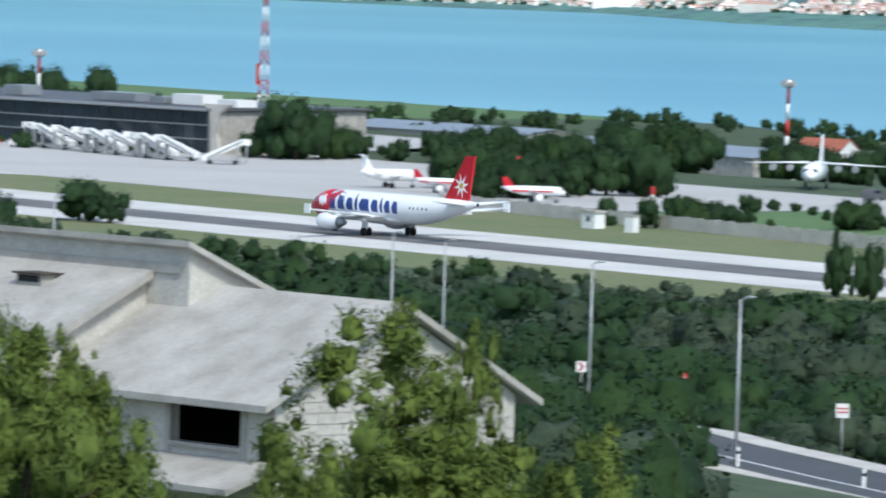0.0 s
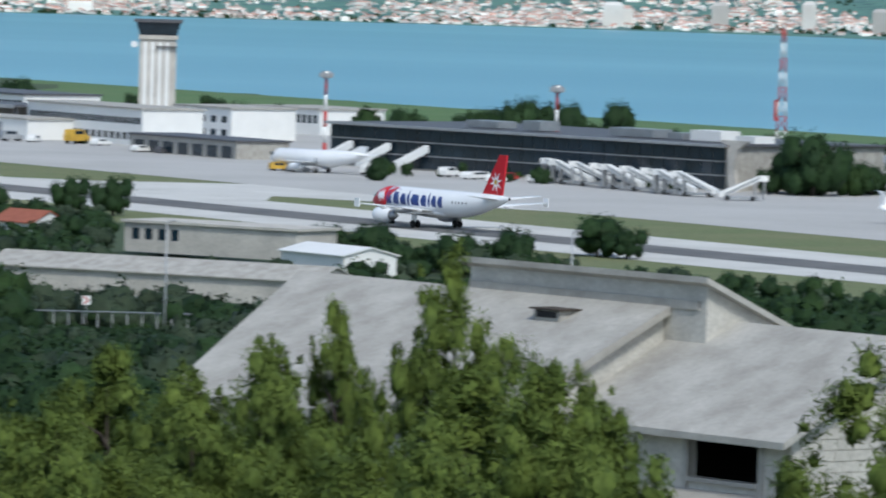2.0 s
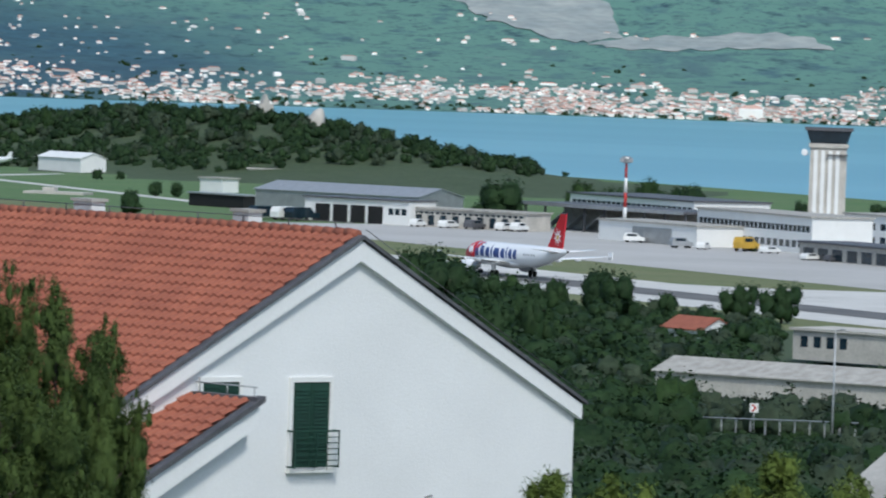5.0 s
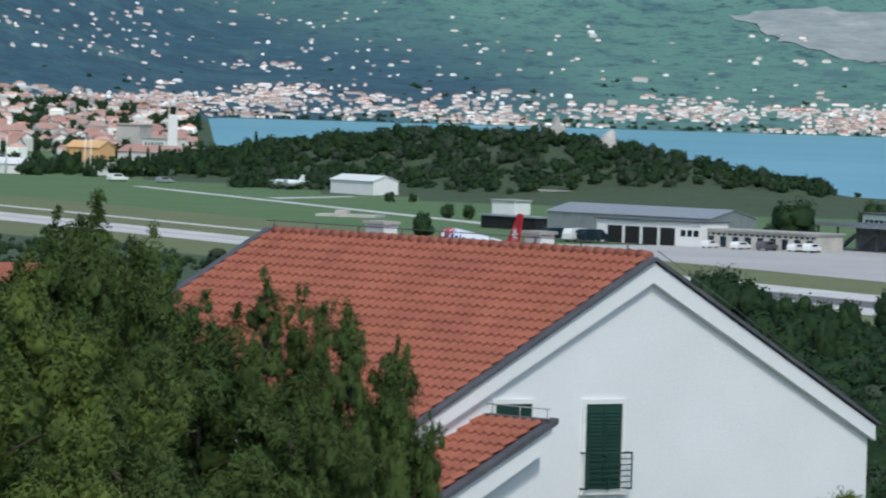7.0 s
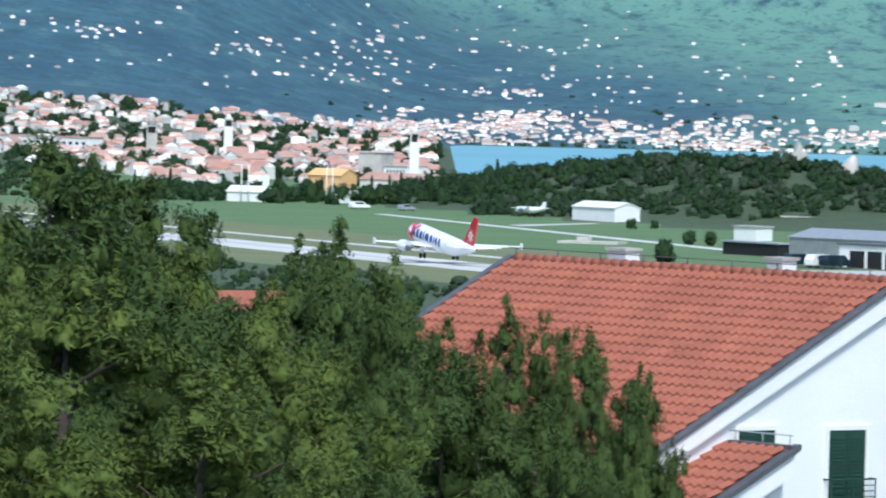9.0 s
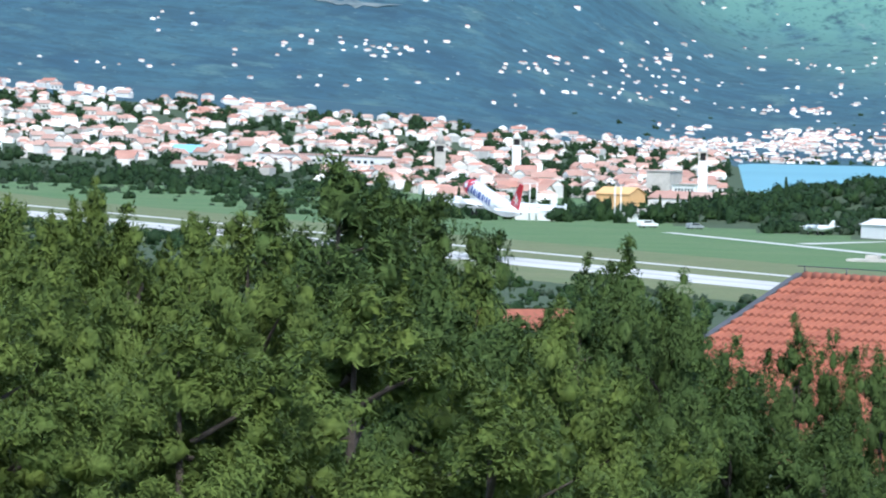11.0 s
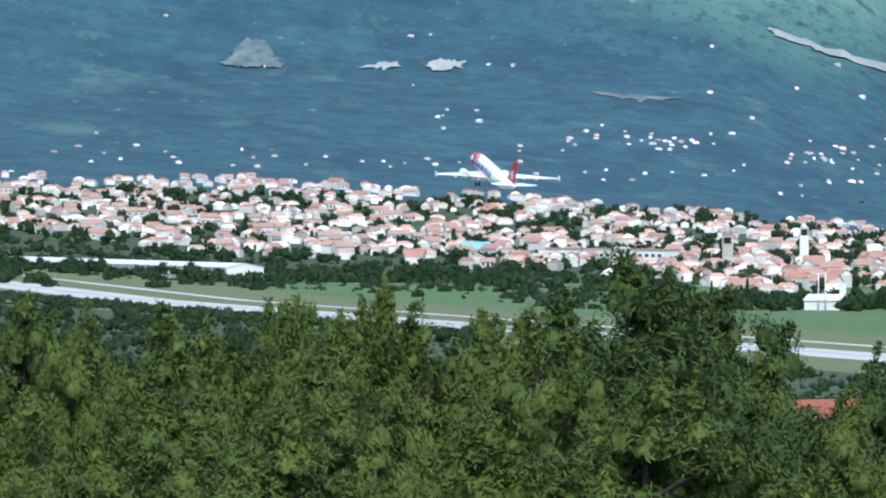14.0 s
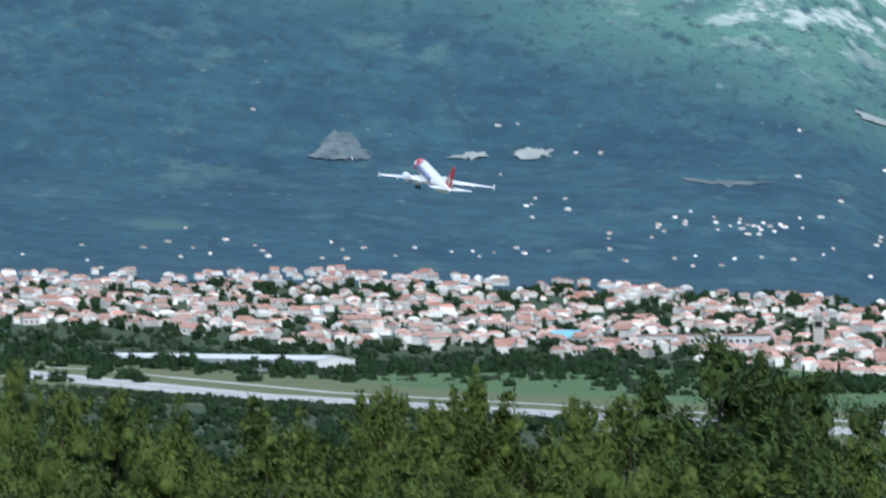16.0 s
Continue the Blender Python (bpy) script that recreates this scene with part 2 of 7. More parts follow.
def round_cube(res):
    """The outward quads of a ball, res x res on each of six sides."""
    g = np.tan(np.linspace(-1, 1, res + 1) * math.pi / 4)
    out = []
    for axis in range(3):
        for sign in (-1, 1):
            for i in range(res):
                for j in range(res):
                    c = [(g[i], g[j]), (g[i + 1], g[j]), (g[i + 1], g[j + 1]), (g[i], g[j + 1])]
                    out.append([np.roll([sign, u, v], axis) for u, v in (c if sign > 0 else c[::-1])])
    return unit(np.array(out, float))


BALLS = {res: round_cube(res) for res in (2,)}


def cushion(rng, centre, radii, middle, res=2, ragged=0.2):
    """A dense lumpy cushion of foliage: its quads, and normals leaning out from the whole plant's middle."""
    d = BALLS[res]
    ph = rng.uniform(0, 6.28, 4)
    bulge = 1 + ragged * (np.sin(d[..., :1] * 4.3 + ph[0]) * np.sin(d[..., 1:2] * 4.7 + ph[1]) + 0.6 * np.sin(d[..., 2:] * 6.1 + ph[2] + d[..., :1] * 5.0))
    p = centre + d * radii * bulge
    return p, unit(d * 0.65 + unit(p - middle) * 0.5 + np.array([0, 0, 0.08]))


def leaves(rng, centres, normals, size, spread=0.7, aspect=0.6, way=None, jitter=0.25):
    """One small quad at each centre, turned roughly along its normal; gives the quads and their rounded normals."""
    n = len(centres)
    nn = unit(normals + rng.normal(0, spread, (n, 3)))
    nn = np.where(((nn * normals).sum(1) < 0)[:, None], -nn, nn)
    b = unit(np.cross(nn, rng.normal(0, 1, (n, 3)) + (0 if way is None else way)))
    a = np.cross(b, nn)
    s = size * rng.uniform(0.6, 1.3, (n, 1))
    a, b = a * s, b * s * aspect
    return np.stack([centres - a, centres - b, centres + a, centres + b], axis=1), np.repeat(unit(normals + nn * jitter)[:, None], 4, axis=1)


def blob(rng, radius, height, n, size, lumps=7, res=2):
    """A lumpy shrub of that radius and height, standing on z = 0: dense cushions under a fringe of leaves."""
    lc = rng.normal(0, 0.40, (lumps, 3)) * radius
    lc[:, 2] = rng.uniform(0.12, 0.70, lumps) * height
    lr = rng.uniform(0.24, 0.54, lumps) * radius
    tall = np.array([1, 1, height / radius * 0.8])
    middle = np.array([0, 0, height * 0.25])
    out = [cushion(rng, lc[k], lr[k] * tall * 0.76, middle, res, 0.3) for k in range(lumps)]
    k = rng.choice(lumps, n, p=lr ** 2 / (lr ** 2).sum())
    d = unit(rng.normal(0, 1, (n, 3)))
    d[:, 2] = np.where(d[:, 2] < -0.5, -d[:, 2], d[:, 2])
    p = lc[k] + d * lr[k][:, None] * tall * rng.uniform(0.66, 1.16, (n, 1))
    p[:, 2] = np.maximum(p[:, 2], 0.05)
    out.append(leaves(rng, p, unit(d * 0.65 + unit(p - middle) * 0.5), size, 0.6))
    return joined(out)


def place_quads(proto, xyz, turn, scale):
    """A shrub's quads and normals, turned, scaled and set down."""
    quads, nn = proto
    c, s = math.cos(turn), math.sin(turn)
    r = np.array([[c, s, 0], [-s, c, 0], [0, 0, 1]])
    return quads @ r * scale + np.array(xyz), nn @ r


def joined(pieces):
    return np.concatenate([p[0] for p in pieces]), np.concatenate([p[1] for p in pieces])


# ---- ground, water, runway ----
def ground_sheet():
    az = np.concatenate([np.arange(-180, -12, 12), np.arange(-12, 32, 0.4), np.arange(32, 180, 12), [180]])
    d = np.concatenate([[0.001, 10, 25, 45], np.arange(60, 1100, 22), np.arange(1100, 2500, 50), np.arange(2500, 3700, 40), np.arange(3700, 4960, 30)])
    A, D = np.meshgrid(az, d)
    X, Y = -np.sin(np.radians(A)) * D, np.cos(np.radians(A)) * D
    Z = ground_z(X, Y)
    rough = np.array([[noise.fractal(Vector((x * 0.004, y * 0.004, 3.0)), 1.0, 2.0, 3) for x, y in zip(rx, ry)] for rx, ry in zip(X, Y)])
    Z = Z + rough * np.interp(D, [4150, 4950], [0, 26])
    near = (D > 60) & (D < 900) & (along(X, Y)[1] < -80)
    Z = Z + np.where(near, rough * 1.2, 0)
    n, m = A.shape
    v = np.stack([X, Y, Z], axis=-1).reshape(-1, 3)
    f = [(i * m + j, i * m + j + 1, (i + 1) * m + j + 1, (i + 1) * m + j) for i in range(n - 1) for j in range(m - 1)]
    me = bpy.data.meshes.new("ground")
    me.from_pydata(v.tolist(), [], [q[::-1] for q in f])
    me.polygons.foreach_set("use_smooth", [True] * len(f))
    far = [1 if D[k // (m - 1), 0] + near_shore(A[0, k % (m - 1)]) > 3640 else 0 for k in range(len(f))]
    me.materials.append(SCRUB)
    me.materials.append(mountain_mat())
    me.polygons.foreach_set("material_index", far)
    return single("ground", me, None, "scrub-covered slope falling to a flat coastal plain", "ground", "structure")


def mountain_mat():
    """Distant slopes: maquis, grass, grey scree, with blue haze and cloud shade painted in."""
    # blue tint of these base colours stands in for distance haze
    m = mat("hazed_far_slope", (0.036, 0.098, 0.130), 0.95, 0, 0.25, 45, 0.10, 0, (0.022, 0.066, 0.102), stretch=(0.5, 1, 1))
    nt = m.node_tree
    n, l = nt.nodes, nt.links
    b = n["Principled BSDF"]
    base = b.inputs["Base Color"].links[0].from_socket
    co = n.new("ShaderNodeNewGeometry")
    # sunlit seaward end of the range painted paler than the cloud-shaded rest, ragged edge
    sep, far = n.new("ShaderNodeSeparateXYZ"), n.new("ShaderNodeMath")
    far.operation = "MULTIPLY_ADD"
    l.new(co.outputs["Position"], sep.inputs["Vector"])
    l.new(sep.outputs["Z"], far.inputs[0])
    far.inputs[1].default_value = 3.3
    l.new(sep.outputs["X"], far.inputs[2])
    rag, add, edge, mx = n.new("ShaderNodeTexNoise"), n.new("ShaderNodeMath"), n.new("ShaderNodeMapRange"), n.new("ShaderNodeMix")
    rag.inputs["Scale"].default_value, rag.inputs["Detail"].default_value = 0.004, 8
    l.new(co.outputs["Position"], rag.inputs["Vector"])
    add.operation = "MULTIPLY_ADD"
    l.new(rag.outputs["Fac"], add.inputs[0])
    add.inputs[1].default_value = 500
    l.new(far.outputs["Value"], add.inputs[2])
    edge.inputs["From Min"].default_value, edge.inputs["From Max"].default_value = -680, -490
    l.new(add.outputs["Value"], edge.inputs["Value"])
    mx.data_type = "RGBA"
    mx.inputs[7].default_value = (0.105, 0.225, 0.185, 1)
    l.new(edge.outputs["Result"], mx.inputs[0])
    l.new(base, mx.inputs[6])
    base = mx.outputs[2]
    # thickets, terraces, dry clearings and, high up, bare rock, all in the same haze tint
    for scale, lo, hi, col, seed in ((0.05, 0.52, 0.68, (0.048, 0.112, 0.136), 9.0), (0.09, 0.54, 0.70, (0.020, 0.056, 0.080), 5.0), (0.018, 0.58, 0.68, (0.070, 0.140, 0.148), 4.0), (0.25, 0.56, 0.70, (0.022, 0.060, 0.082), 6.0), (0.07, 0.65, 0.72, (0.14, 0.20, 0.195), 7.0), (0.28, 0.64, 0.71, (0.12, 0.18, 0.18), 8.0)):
        mp, tx, rp, mx = n.new("ShaderNodeMapping"), n.new("ShaderNodeTexNoise"), n.new("ShaderNodeMapRange"), n.new("ShaderNodeMix")
        mp.inputs["Location"].default_value = (seed * 100, seed * 37, 0)
        mp.inputs["Scale"].default_value = (0.8, 0.8, 1.0)
        tx.inputs["Scale"].default_value, tx.inputs["Detail"].default_value, tx.inputs["Roughness"].default_value = scale, 6, 0.65
        rp.inputs["From Min"].default_value, rp.inputs["From Max"].default_value = lo, hi
        mx.data_type = "RGBA"
        mx.inputs[7].default_value = (*col, 1)
        l.new(co.outputs["Position"], mp.inputs["Vector"])
        l.new(mp.outputs["Vector"], tx.inputs["Vector"])
        l.new(tx.outputs["Fac"], rp.inputs["Value"])
        l.new(rp.outputs["Result"], mx.inputs[0])
        l.new(base, mx.inputs[6])
        base = mx.outputs[2]
    # pale bare rock on the sunny upper slopes
    mp, tx, rp, high, fac, mx = n.new("ShaderNodeMapping"), n.new("ShaderNodeTexNoise"), n.new("ShaderNodeMapRange"), n.new("ShaderNodeMapRange"), n.new("ShaderNodeMath"), n.new("ShaderNodeMix")
    mp.inputs["Scale"].default_value = (0.6, 1.0, 1.0)
    tx.inputs["Scale"].default_value, tx.inputs["Detail"].default_value, tx.inputs["Roughness"].default_value = 0.035, 9, 0.7
    rp.inputs["From Min"].default_value, rp.inputs["From Max"].default_value = 0.49, 0.58
    high.inputs["From Min"].default_value, high.inputs["From Max"].default_value = -560, -460
    fac.operation = "MULTIPLY"
    mx.data_type = "RGBA"
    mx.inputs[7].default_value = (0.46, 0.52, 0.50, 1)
    l.new(co.outputs["Position"], mp.inputs["Vector"])
    l.new(mp.outputs["Vector"], tx.inputs["Vector"])
    l.new(tx.outputs["Fac"], rp.inputs["Value"])
    l.new(add.outputs["Value"], high.inputs["Value"])
    l.new(rp.outputs["Result"], fac.inputs[0])
    l.new(high.outputs["Result"], fac.inputs[1])
    crest, both = n.new("ShaderNodeMapRange"), n.new("ShaderNodeMath")
    crest.inputs["From Min"].default_value, crest.inputs["From Max"].default_value = 120, 185
    both.operation = "MULTIPLY"
    l.new(sep.outputs["Z"], crest.inputs["Value"])
    l.new(crest.outputs["Result"], both.inputs[0])
    l.new(fac.outputs["Value"], both.inputs[1])
    l.new(both.outputs["Value"], mx.inputs[0])
    l.new(base, mx.inputs[6])
    l.new(mx.outputs[2], b.inputs["Base Color"])
    return m


def sheet(name, corners, material, z, label, kind="structure", thick=0.0):
    bm = bmesh.new()
    bm.faces.new([bm.verts.new((s, q, z)) for s, q in corners])
    if max(c[0] for c in corners) > 1300:
        for cut in (1300, 1620):
            bmesh.ops.bisect_plane(bm, geom=bm.verts[:] + bm.edges[:] + bm.faces[:], plane_co=(cut, 0, 0), plane_no=(1, 0, 0))
    for v in bm.verts:
        v.co = field(v.co.x, v.co.y, z + (float(lift(v.co.x)) if v.co.y < 71 else 0.0))
    bmesh.ops.recalc_face_normals(bm, faces=bm.faces)
    if bm.faces[:][0].normal.z < 0:
        bmesh.ops.reverse_faces(bm, faces=bm.faces)
    return single(name, bm, material, label, name, kind)


def water():
    m = bpy.data.materials.new("sea_water")
    m.use_nodes = True
    n, l = m.node_tree.nodes, m.node_tree.links
    b = n["Principled BSDF"]
    b.inputs["Roughness"].default_value, b.inputs["IOR"].default_value = 0.35, 1.33
    b.inputs["Specular IOR Level"].default_value = 0.35
    co, mp, tx, rp = n.new("ShaderNodeNewGeometry"), n.new("ShaderNodeMapping"), n.new("ShaderNodeTexNoise"), n.new("ShaderNodeValToRGB")
    mp.inputs["Scale"].default_value = (0.6, 2.0, 1)
    mp.inputs["Rotation"].default_value = (0, 0, radians(-12))
    tx.inputs["Scale"].default_value, tx.inputs["Detail"].default_value = 0.0016, 6
    rp.color_ramp.elements[0].position, rp.color_ramp.elements[1].position = 0.35, 0.7
    rp.color_ramp.elements[0].color, rp.color_ramp.elements[1].color = (0.130, 0.330, 0.430, 1), (0.185, 0.410, 0.500, 1)
    l.new(co.outputs["Position"], mp.inputs["Vector"])
    l.new(mp.outputs["Vector"], tx.inputs["Vector"])
    l.new(tx.outputs["Fac"], rp.inputs["Fac"])
    l.new(rp.outputs["Color"], b.inputs["Base Color"])
    wv, bp = n.new("ShaderNodeTexNoise"), n.new("ShaderNodeBump")
    wv.inputs["Scale"].default_value, wv.inputs["Detail"].default_value = 0.25, 4
    bp.inputs["Strength"].default_value, bp.inputs["Distance"].default_value = 0.5, 0.5
    l.new(co.outputs["Position"], wv.inputs["Vector"])
    l.new(wv.outputs["Fac"], bp.inputs["Height"])
    l.new(bp.outputs["Normal"], b.inputs["Normal"])
    bm = bmesh.new()
    ring = [bm.verts.new(at(a, d, -6.0)) for a, d in [(k, 1150) for k in range(-60, 41, 5)] + [(k, 4900) for k in range(40, -61, -5)]]
    f = bm.faces.new(ring)
    if f.normal.z < 0:
        bmesh.ops.reverse_faces(bm, faces=bm.faces)
    bm.normal_update()
    if bm.faces[:][0].normal.z < 0:
        bmesh.ops.reverse_faces(bm, faces=bm.faces)
    return single("water", bm, m, "calm blue sea of a wide bay", "sea", "structure")


ground_sheet()
water()
sheet("grass", [(-600, -46), (2700, -46), (2700, 70), (-600, 70)], GRASS, 0.03, "dry mown grass strip beside the runway")
sheet("grass", [(575.1, 70.1), (1500, 70.1), (1500, 300), (575.1, 300)], GREEN_GRASS, 0.03, "green meadow beyond the runway")
sheet("runway", [(-600, -22.5), (430, -22.5), (500, -11), (2650, -11), (2650, 12), (500, 12), (430, 22.5), (-600, 22.5)], RUNWAY, 0.06, "pale concrete runway with worn edges")
sheet("runway", [(-600, -8), (440, -8), (440, 6), (-600, 6)], RUNWAY_DARK, 0.09, "dark rubber-stained centre of the runway")
sheet("runway", [(500, -0.5), (2650, -0.5), (2650, 2.5), (500, 2.5)], APRON, 0.09, "grey worn centre of the runway")
sheet("track", [(520, 31.5), (2600, 31.5), (2600, 34.5), (520, 34.5)], RUNWAY, 0.055, "narrow pale track beside the runway")
sheet("apron", [(58, 57), (575, 57), (575, 250), (300, 250), (250, 168), (58, 168)], APRON, 0.07, "broad grey concrete apron")
sheet("apron", [(-160, 125), (57.9, 125), (57.9, 190), (-160, 190)], APRON, 0.07, "broad grey concrete apron")
sheet("taxiway", [(205, 22.4), (292, 22.4), (280, 30), (268, 57.1), (170, 57.1), (222, 34)], RUNWAY, 0.075, "pale concrete link between runway and apron")
sheet("meadow", [(430, 300.1), (1400, 300.1), (1400, 395), (430, 395)], GREEN_GRASS, 0.02, "green slope towards the sea")
sheet("meadow", [(-300, 70.1), (57.8, 70.1), (57.8, 124.9), (-300, 124.9)], GREEN_GRASS, 0.03, "rough green grass behind the fence")
for a, w in ((30, 1.6),):
    sheet("taxi_line", [(560, a), (1500, a), (1500, a + w), (560, a + w)], RUNWAY, 0.05, "narrow pale service track in the grass")
sheet("track", [(700, 120), (1000, 150), (1000, 154), (700, 126)], RUNWAY, 0.05, "pale gravel track over the meadow")
sheet("track", [(905, 150), (935, 188), (930, 188), (895, 150)], RUNWAY, 0.055, "pale gravel track over the meadow")
# seconds, metres along the runway, aside, height, pitch, bank
FLIGHT = [
    (0, -0.9, 0, 0.00, 0.0, 0.0),
    (0.5, 28.2, 0, 0.00, 0.0, 0.0),
    (1, 57.8, 0, 0.00, 0.0, 0.0),
    (1.5, 87.8, 0, 0.00, 0.0, 0.0),
    (2, 118.3, 0, 0.00, 0.0, 0.0),
    (2.5, 149.3, 0, 0.00, 0.0, 0.0),
    (3, 180.7, 0, 0.00, 0.0, 0.0),
    (3.5, 212.6, 0, 0.00, 0.0, 0.0),
    (4, 245.0, 0, 0.00, 0.0, 0.0),
    (4.5, 277.8, 0, 0.00, 0.0, 0.0),
    (5, 311.1, 0, 0.00, 0.0, 0.0),
    (5.5, 344.8, 0, 0.00, 0.8, 0.0),
    (6, 378.9, 0, 0.00, 1.5, 0.0),
    (6.5, 413.4, 0, 0.00, 2.6, 0.0),
    (7, 448.3, 0, 0.00, 4.0, 0.0),
    (7.5, 483.5, 0, 0.00, 4.9, 0.0),
    (8, 519.0, 0, 0.15, 5.8, 0.0),
    (8.5, 554.8, 0, 0.53, 6.5, 0.8),
    (9, 590.8, 0, 0.90, 7.3, 1.5),
    (9.5, 627.0, 0, 2.15, 8.8, 1.6),
    (10, 663.3, 0, 4.07, 10.2, 1.6),
    (10.5, 699.7, 0, 6.78, 11.2, 1.7),
    (11, 736.1, 0, 9.92, 11.8, 1.8),
    (11.5, 772.5, 0, 13.38, 12.4, 1.8),
    (12, 808.7, 0, 17.34, 13.1, 1.9),
    (12.5, 844.8, 0, 21.30, 13.7, 1.9),
    (13, 880.7, 0, 26.40, 14.1, 2.0),
    (13.5, 916.2, 0, 31.50, 14.6, 2.1),
    (14, 951.4, 0, 37.05, 15.1, 2.1),
    (14.5, 986.1, 0, 42.60, 15.5, 2.2),
    (15, 1020.2, 0, 48.73, 15.8, 3.5),
    (15.5, 1053.7, 0, 54.87, 16.1, 5.2),
    (16, 1086.5, 0, 61.00, 16.4, 7.0),
]


# ---- the airliner ----
def loft(bm, sections, sides=28, caps=True):
    """Rings (y, centre z, half width, half height) joined to a hull along y."""
    rings = [[bm.verts.new((math.cos(k * math.tau / sides) * w, y, z + math.sin(k * math.tau / sides) * h)) for k in range(sides)] for y, z, w, h in sections]
    for a, b in zip(rings, rings[1:]):
        for k in range(sides):
            bm.faces.new((a[k], a[(k + 1) % sides], b[(k + 1) % sides], b[k])).smooth = True
    if caps:
        bm.faces.new(rings[0])
        bm.faces.new(rings[-1])
    bmesh.ops.recalc_face_normals(bm, faces=bm.faces)
    return bm


HULL = [(17.7, 3.25, 0.05, 0.05), (17.4, 3.27, 0.50, 0.48), (16.8, 3.34, 0.95, 0.92), (15.8, 3.50, 1.42, 1.40), (14.6, 3.66, 1.76, 1.78), (13.2, 3.75, 1.93, 1.99), (11.5, 3.78, 1.975, 2.07), (9.6, 3.78, 1.975, 2.07), (-4.5, 3.78, 1.975, 2.07), (-8.5, 3.90, 1.86, 1.95), (-12.0, 4.22, 1.50, 1.62), (-15.5, 4.68, 0.98, 1.13), (-18.0, 5.02, 0.55, 0.70), (-19.4, 5.20, 0.28, 0.36), (-19.9, 5.26, 0.16, 0.2)]


def hull_at(y):
    ys = [h[0] for h in HULL][::-1]
    return [float(np.interp(y, ys, [h[i] for h in HULL][::-1])) for i in (1, 2, 3)]


def on_hull(y, z, out=0.025, side=-1):
    """A point of the left side of the hull at that height."""
    c, w, h = hull_at(y)
    k = max(-0.98, min(0.98, (z - c) / h))
    return Vector((side * (w * math.sqrt(1 - k * k) + out), y, z))


def decal(outline, fill, side=-1):
    """A flat shape of (y, z) wrapped onto the hull's side, cut into narrow strips."""
    bm = bmesh.new()
    ys = np.linspace(min(p[0] for p in outline), max(p[0] for p in outline), fill)
    n = len(outline)
    for y0, y1 in zip(ys, ys[1:]):
        def cut(y):
            hits = []
            for (ya, za), (yb, zb) in zip(outline, outline[1:] + outline[:1]):
                if (ya - y) * (yb - y) <= 0 and ya != yb:
                    hits.append(za + (zb - za) * (y - ya) / (yb - ya))
            return (min(hits), max(hits)) if hits else None
        a, b = cut(y0 + 1e-4), cut(y1 - 1e-4)
        if a and b:
            col = []
            for k in range(5):
                col.append((bm.verts.new(on_hull(y0, a[0] + (a[1] - a[0]) * k / 4, side=side)), bm.verts.new(on_hull(y1, b[0] + (b[1] - b[0]) * k / 4, side=side))))
            for (p, q), (r, s) in zip(col, col[1:]):
                bm.faces.new((p, q, s, r))
    bmesh.ops.remove_doubles(bm, verts=bm.verts, dist=1e-4)
    return bm


def star(cy, cz, r, inner=0.34, points=8, turn=0.2):
    return [(cy + (r if k % 2 == 0 else r * inner) * math.sin(turn + k * math.pi / points), cz + (r if k % 2 == 0 else r * inner) * math.cos(turn + k * math.pi / points)) for k in range(2 * points)]


def foil(bm, root, tip, thick_r, thick_t):
    """A wing panel between two chords ((x, y front, z), chord)."""
    prof = [(0, 0), (0.06, 0.42), (0.3, 0.5), (0.7, 0.26), (1, 0.02), (0.7, -0.12), (0.3, -0.32), (0.06, -0.3)]
    rows = []
    for (x, y, z, c), t in ((root, thick_r), (tip, thick_t)):
        rows.append([bm.verts.new((x, y - u * c, z + v * t * c)) for u, v in prof])
    n = len(prof)
    for k in range(n):
        bm.faces.new((rows[0][k], rows[0][(k + 1) % n], rows[1][(k + 1) % n], rows[1][k])).smooth = True
    bm.faces.new(rows[0])
    bm.faces.new(rows[1])
    bmesh.ops.recalc_face_normals(bm, faces=bm.faces)
    return bm


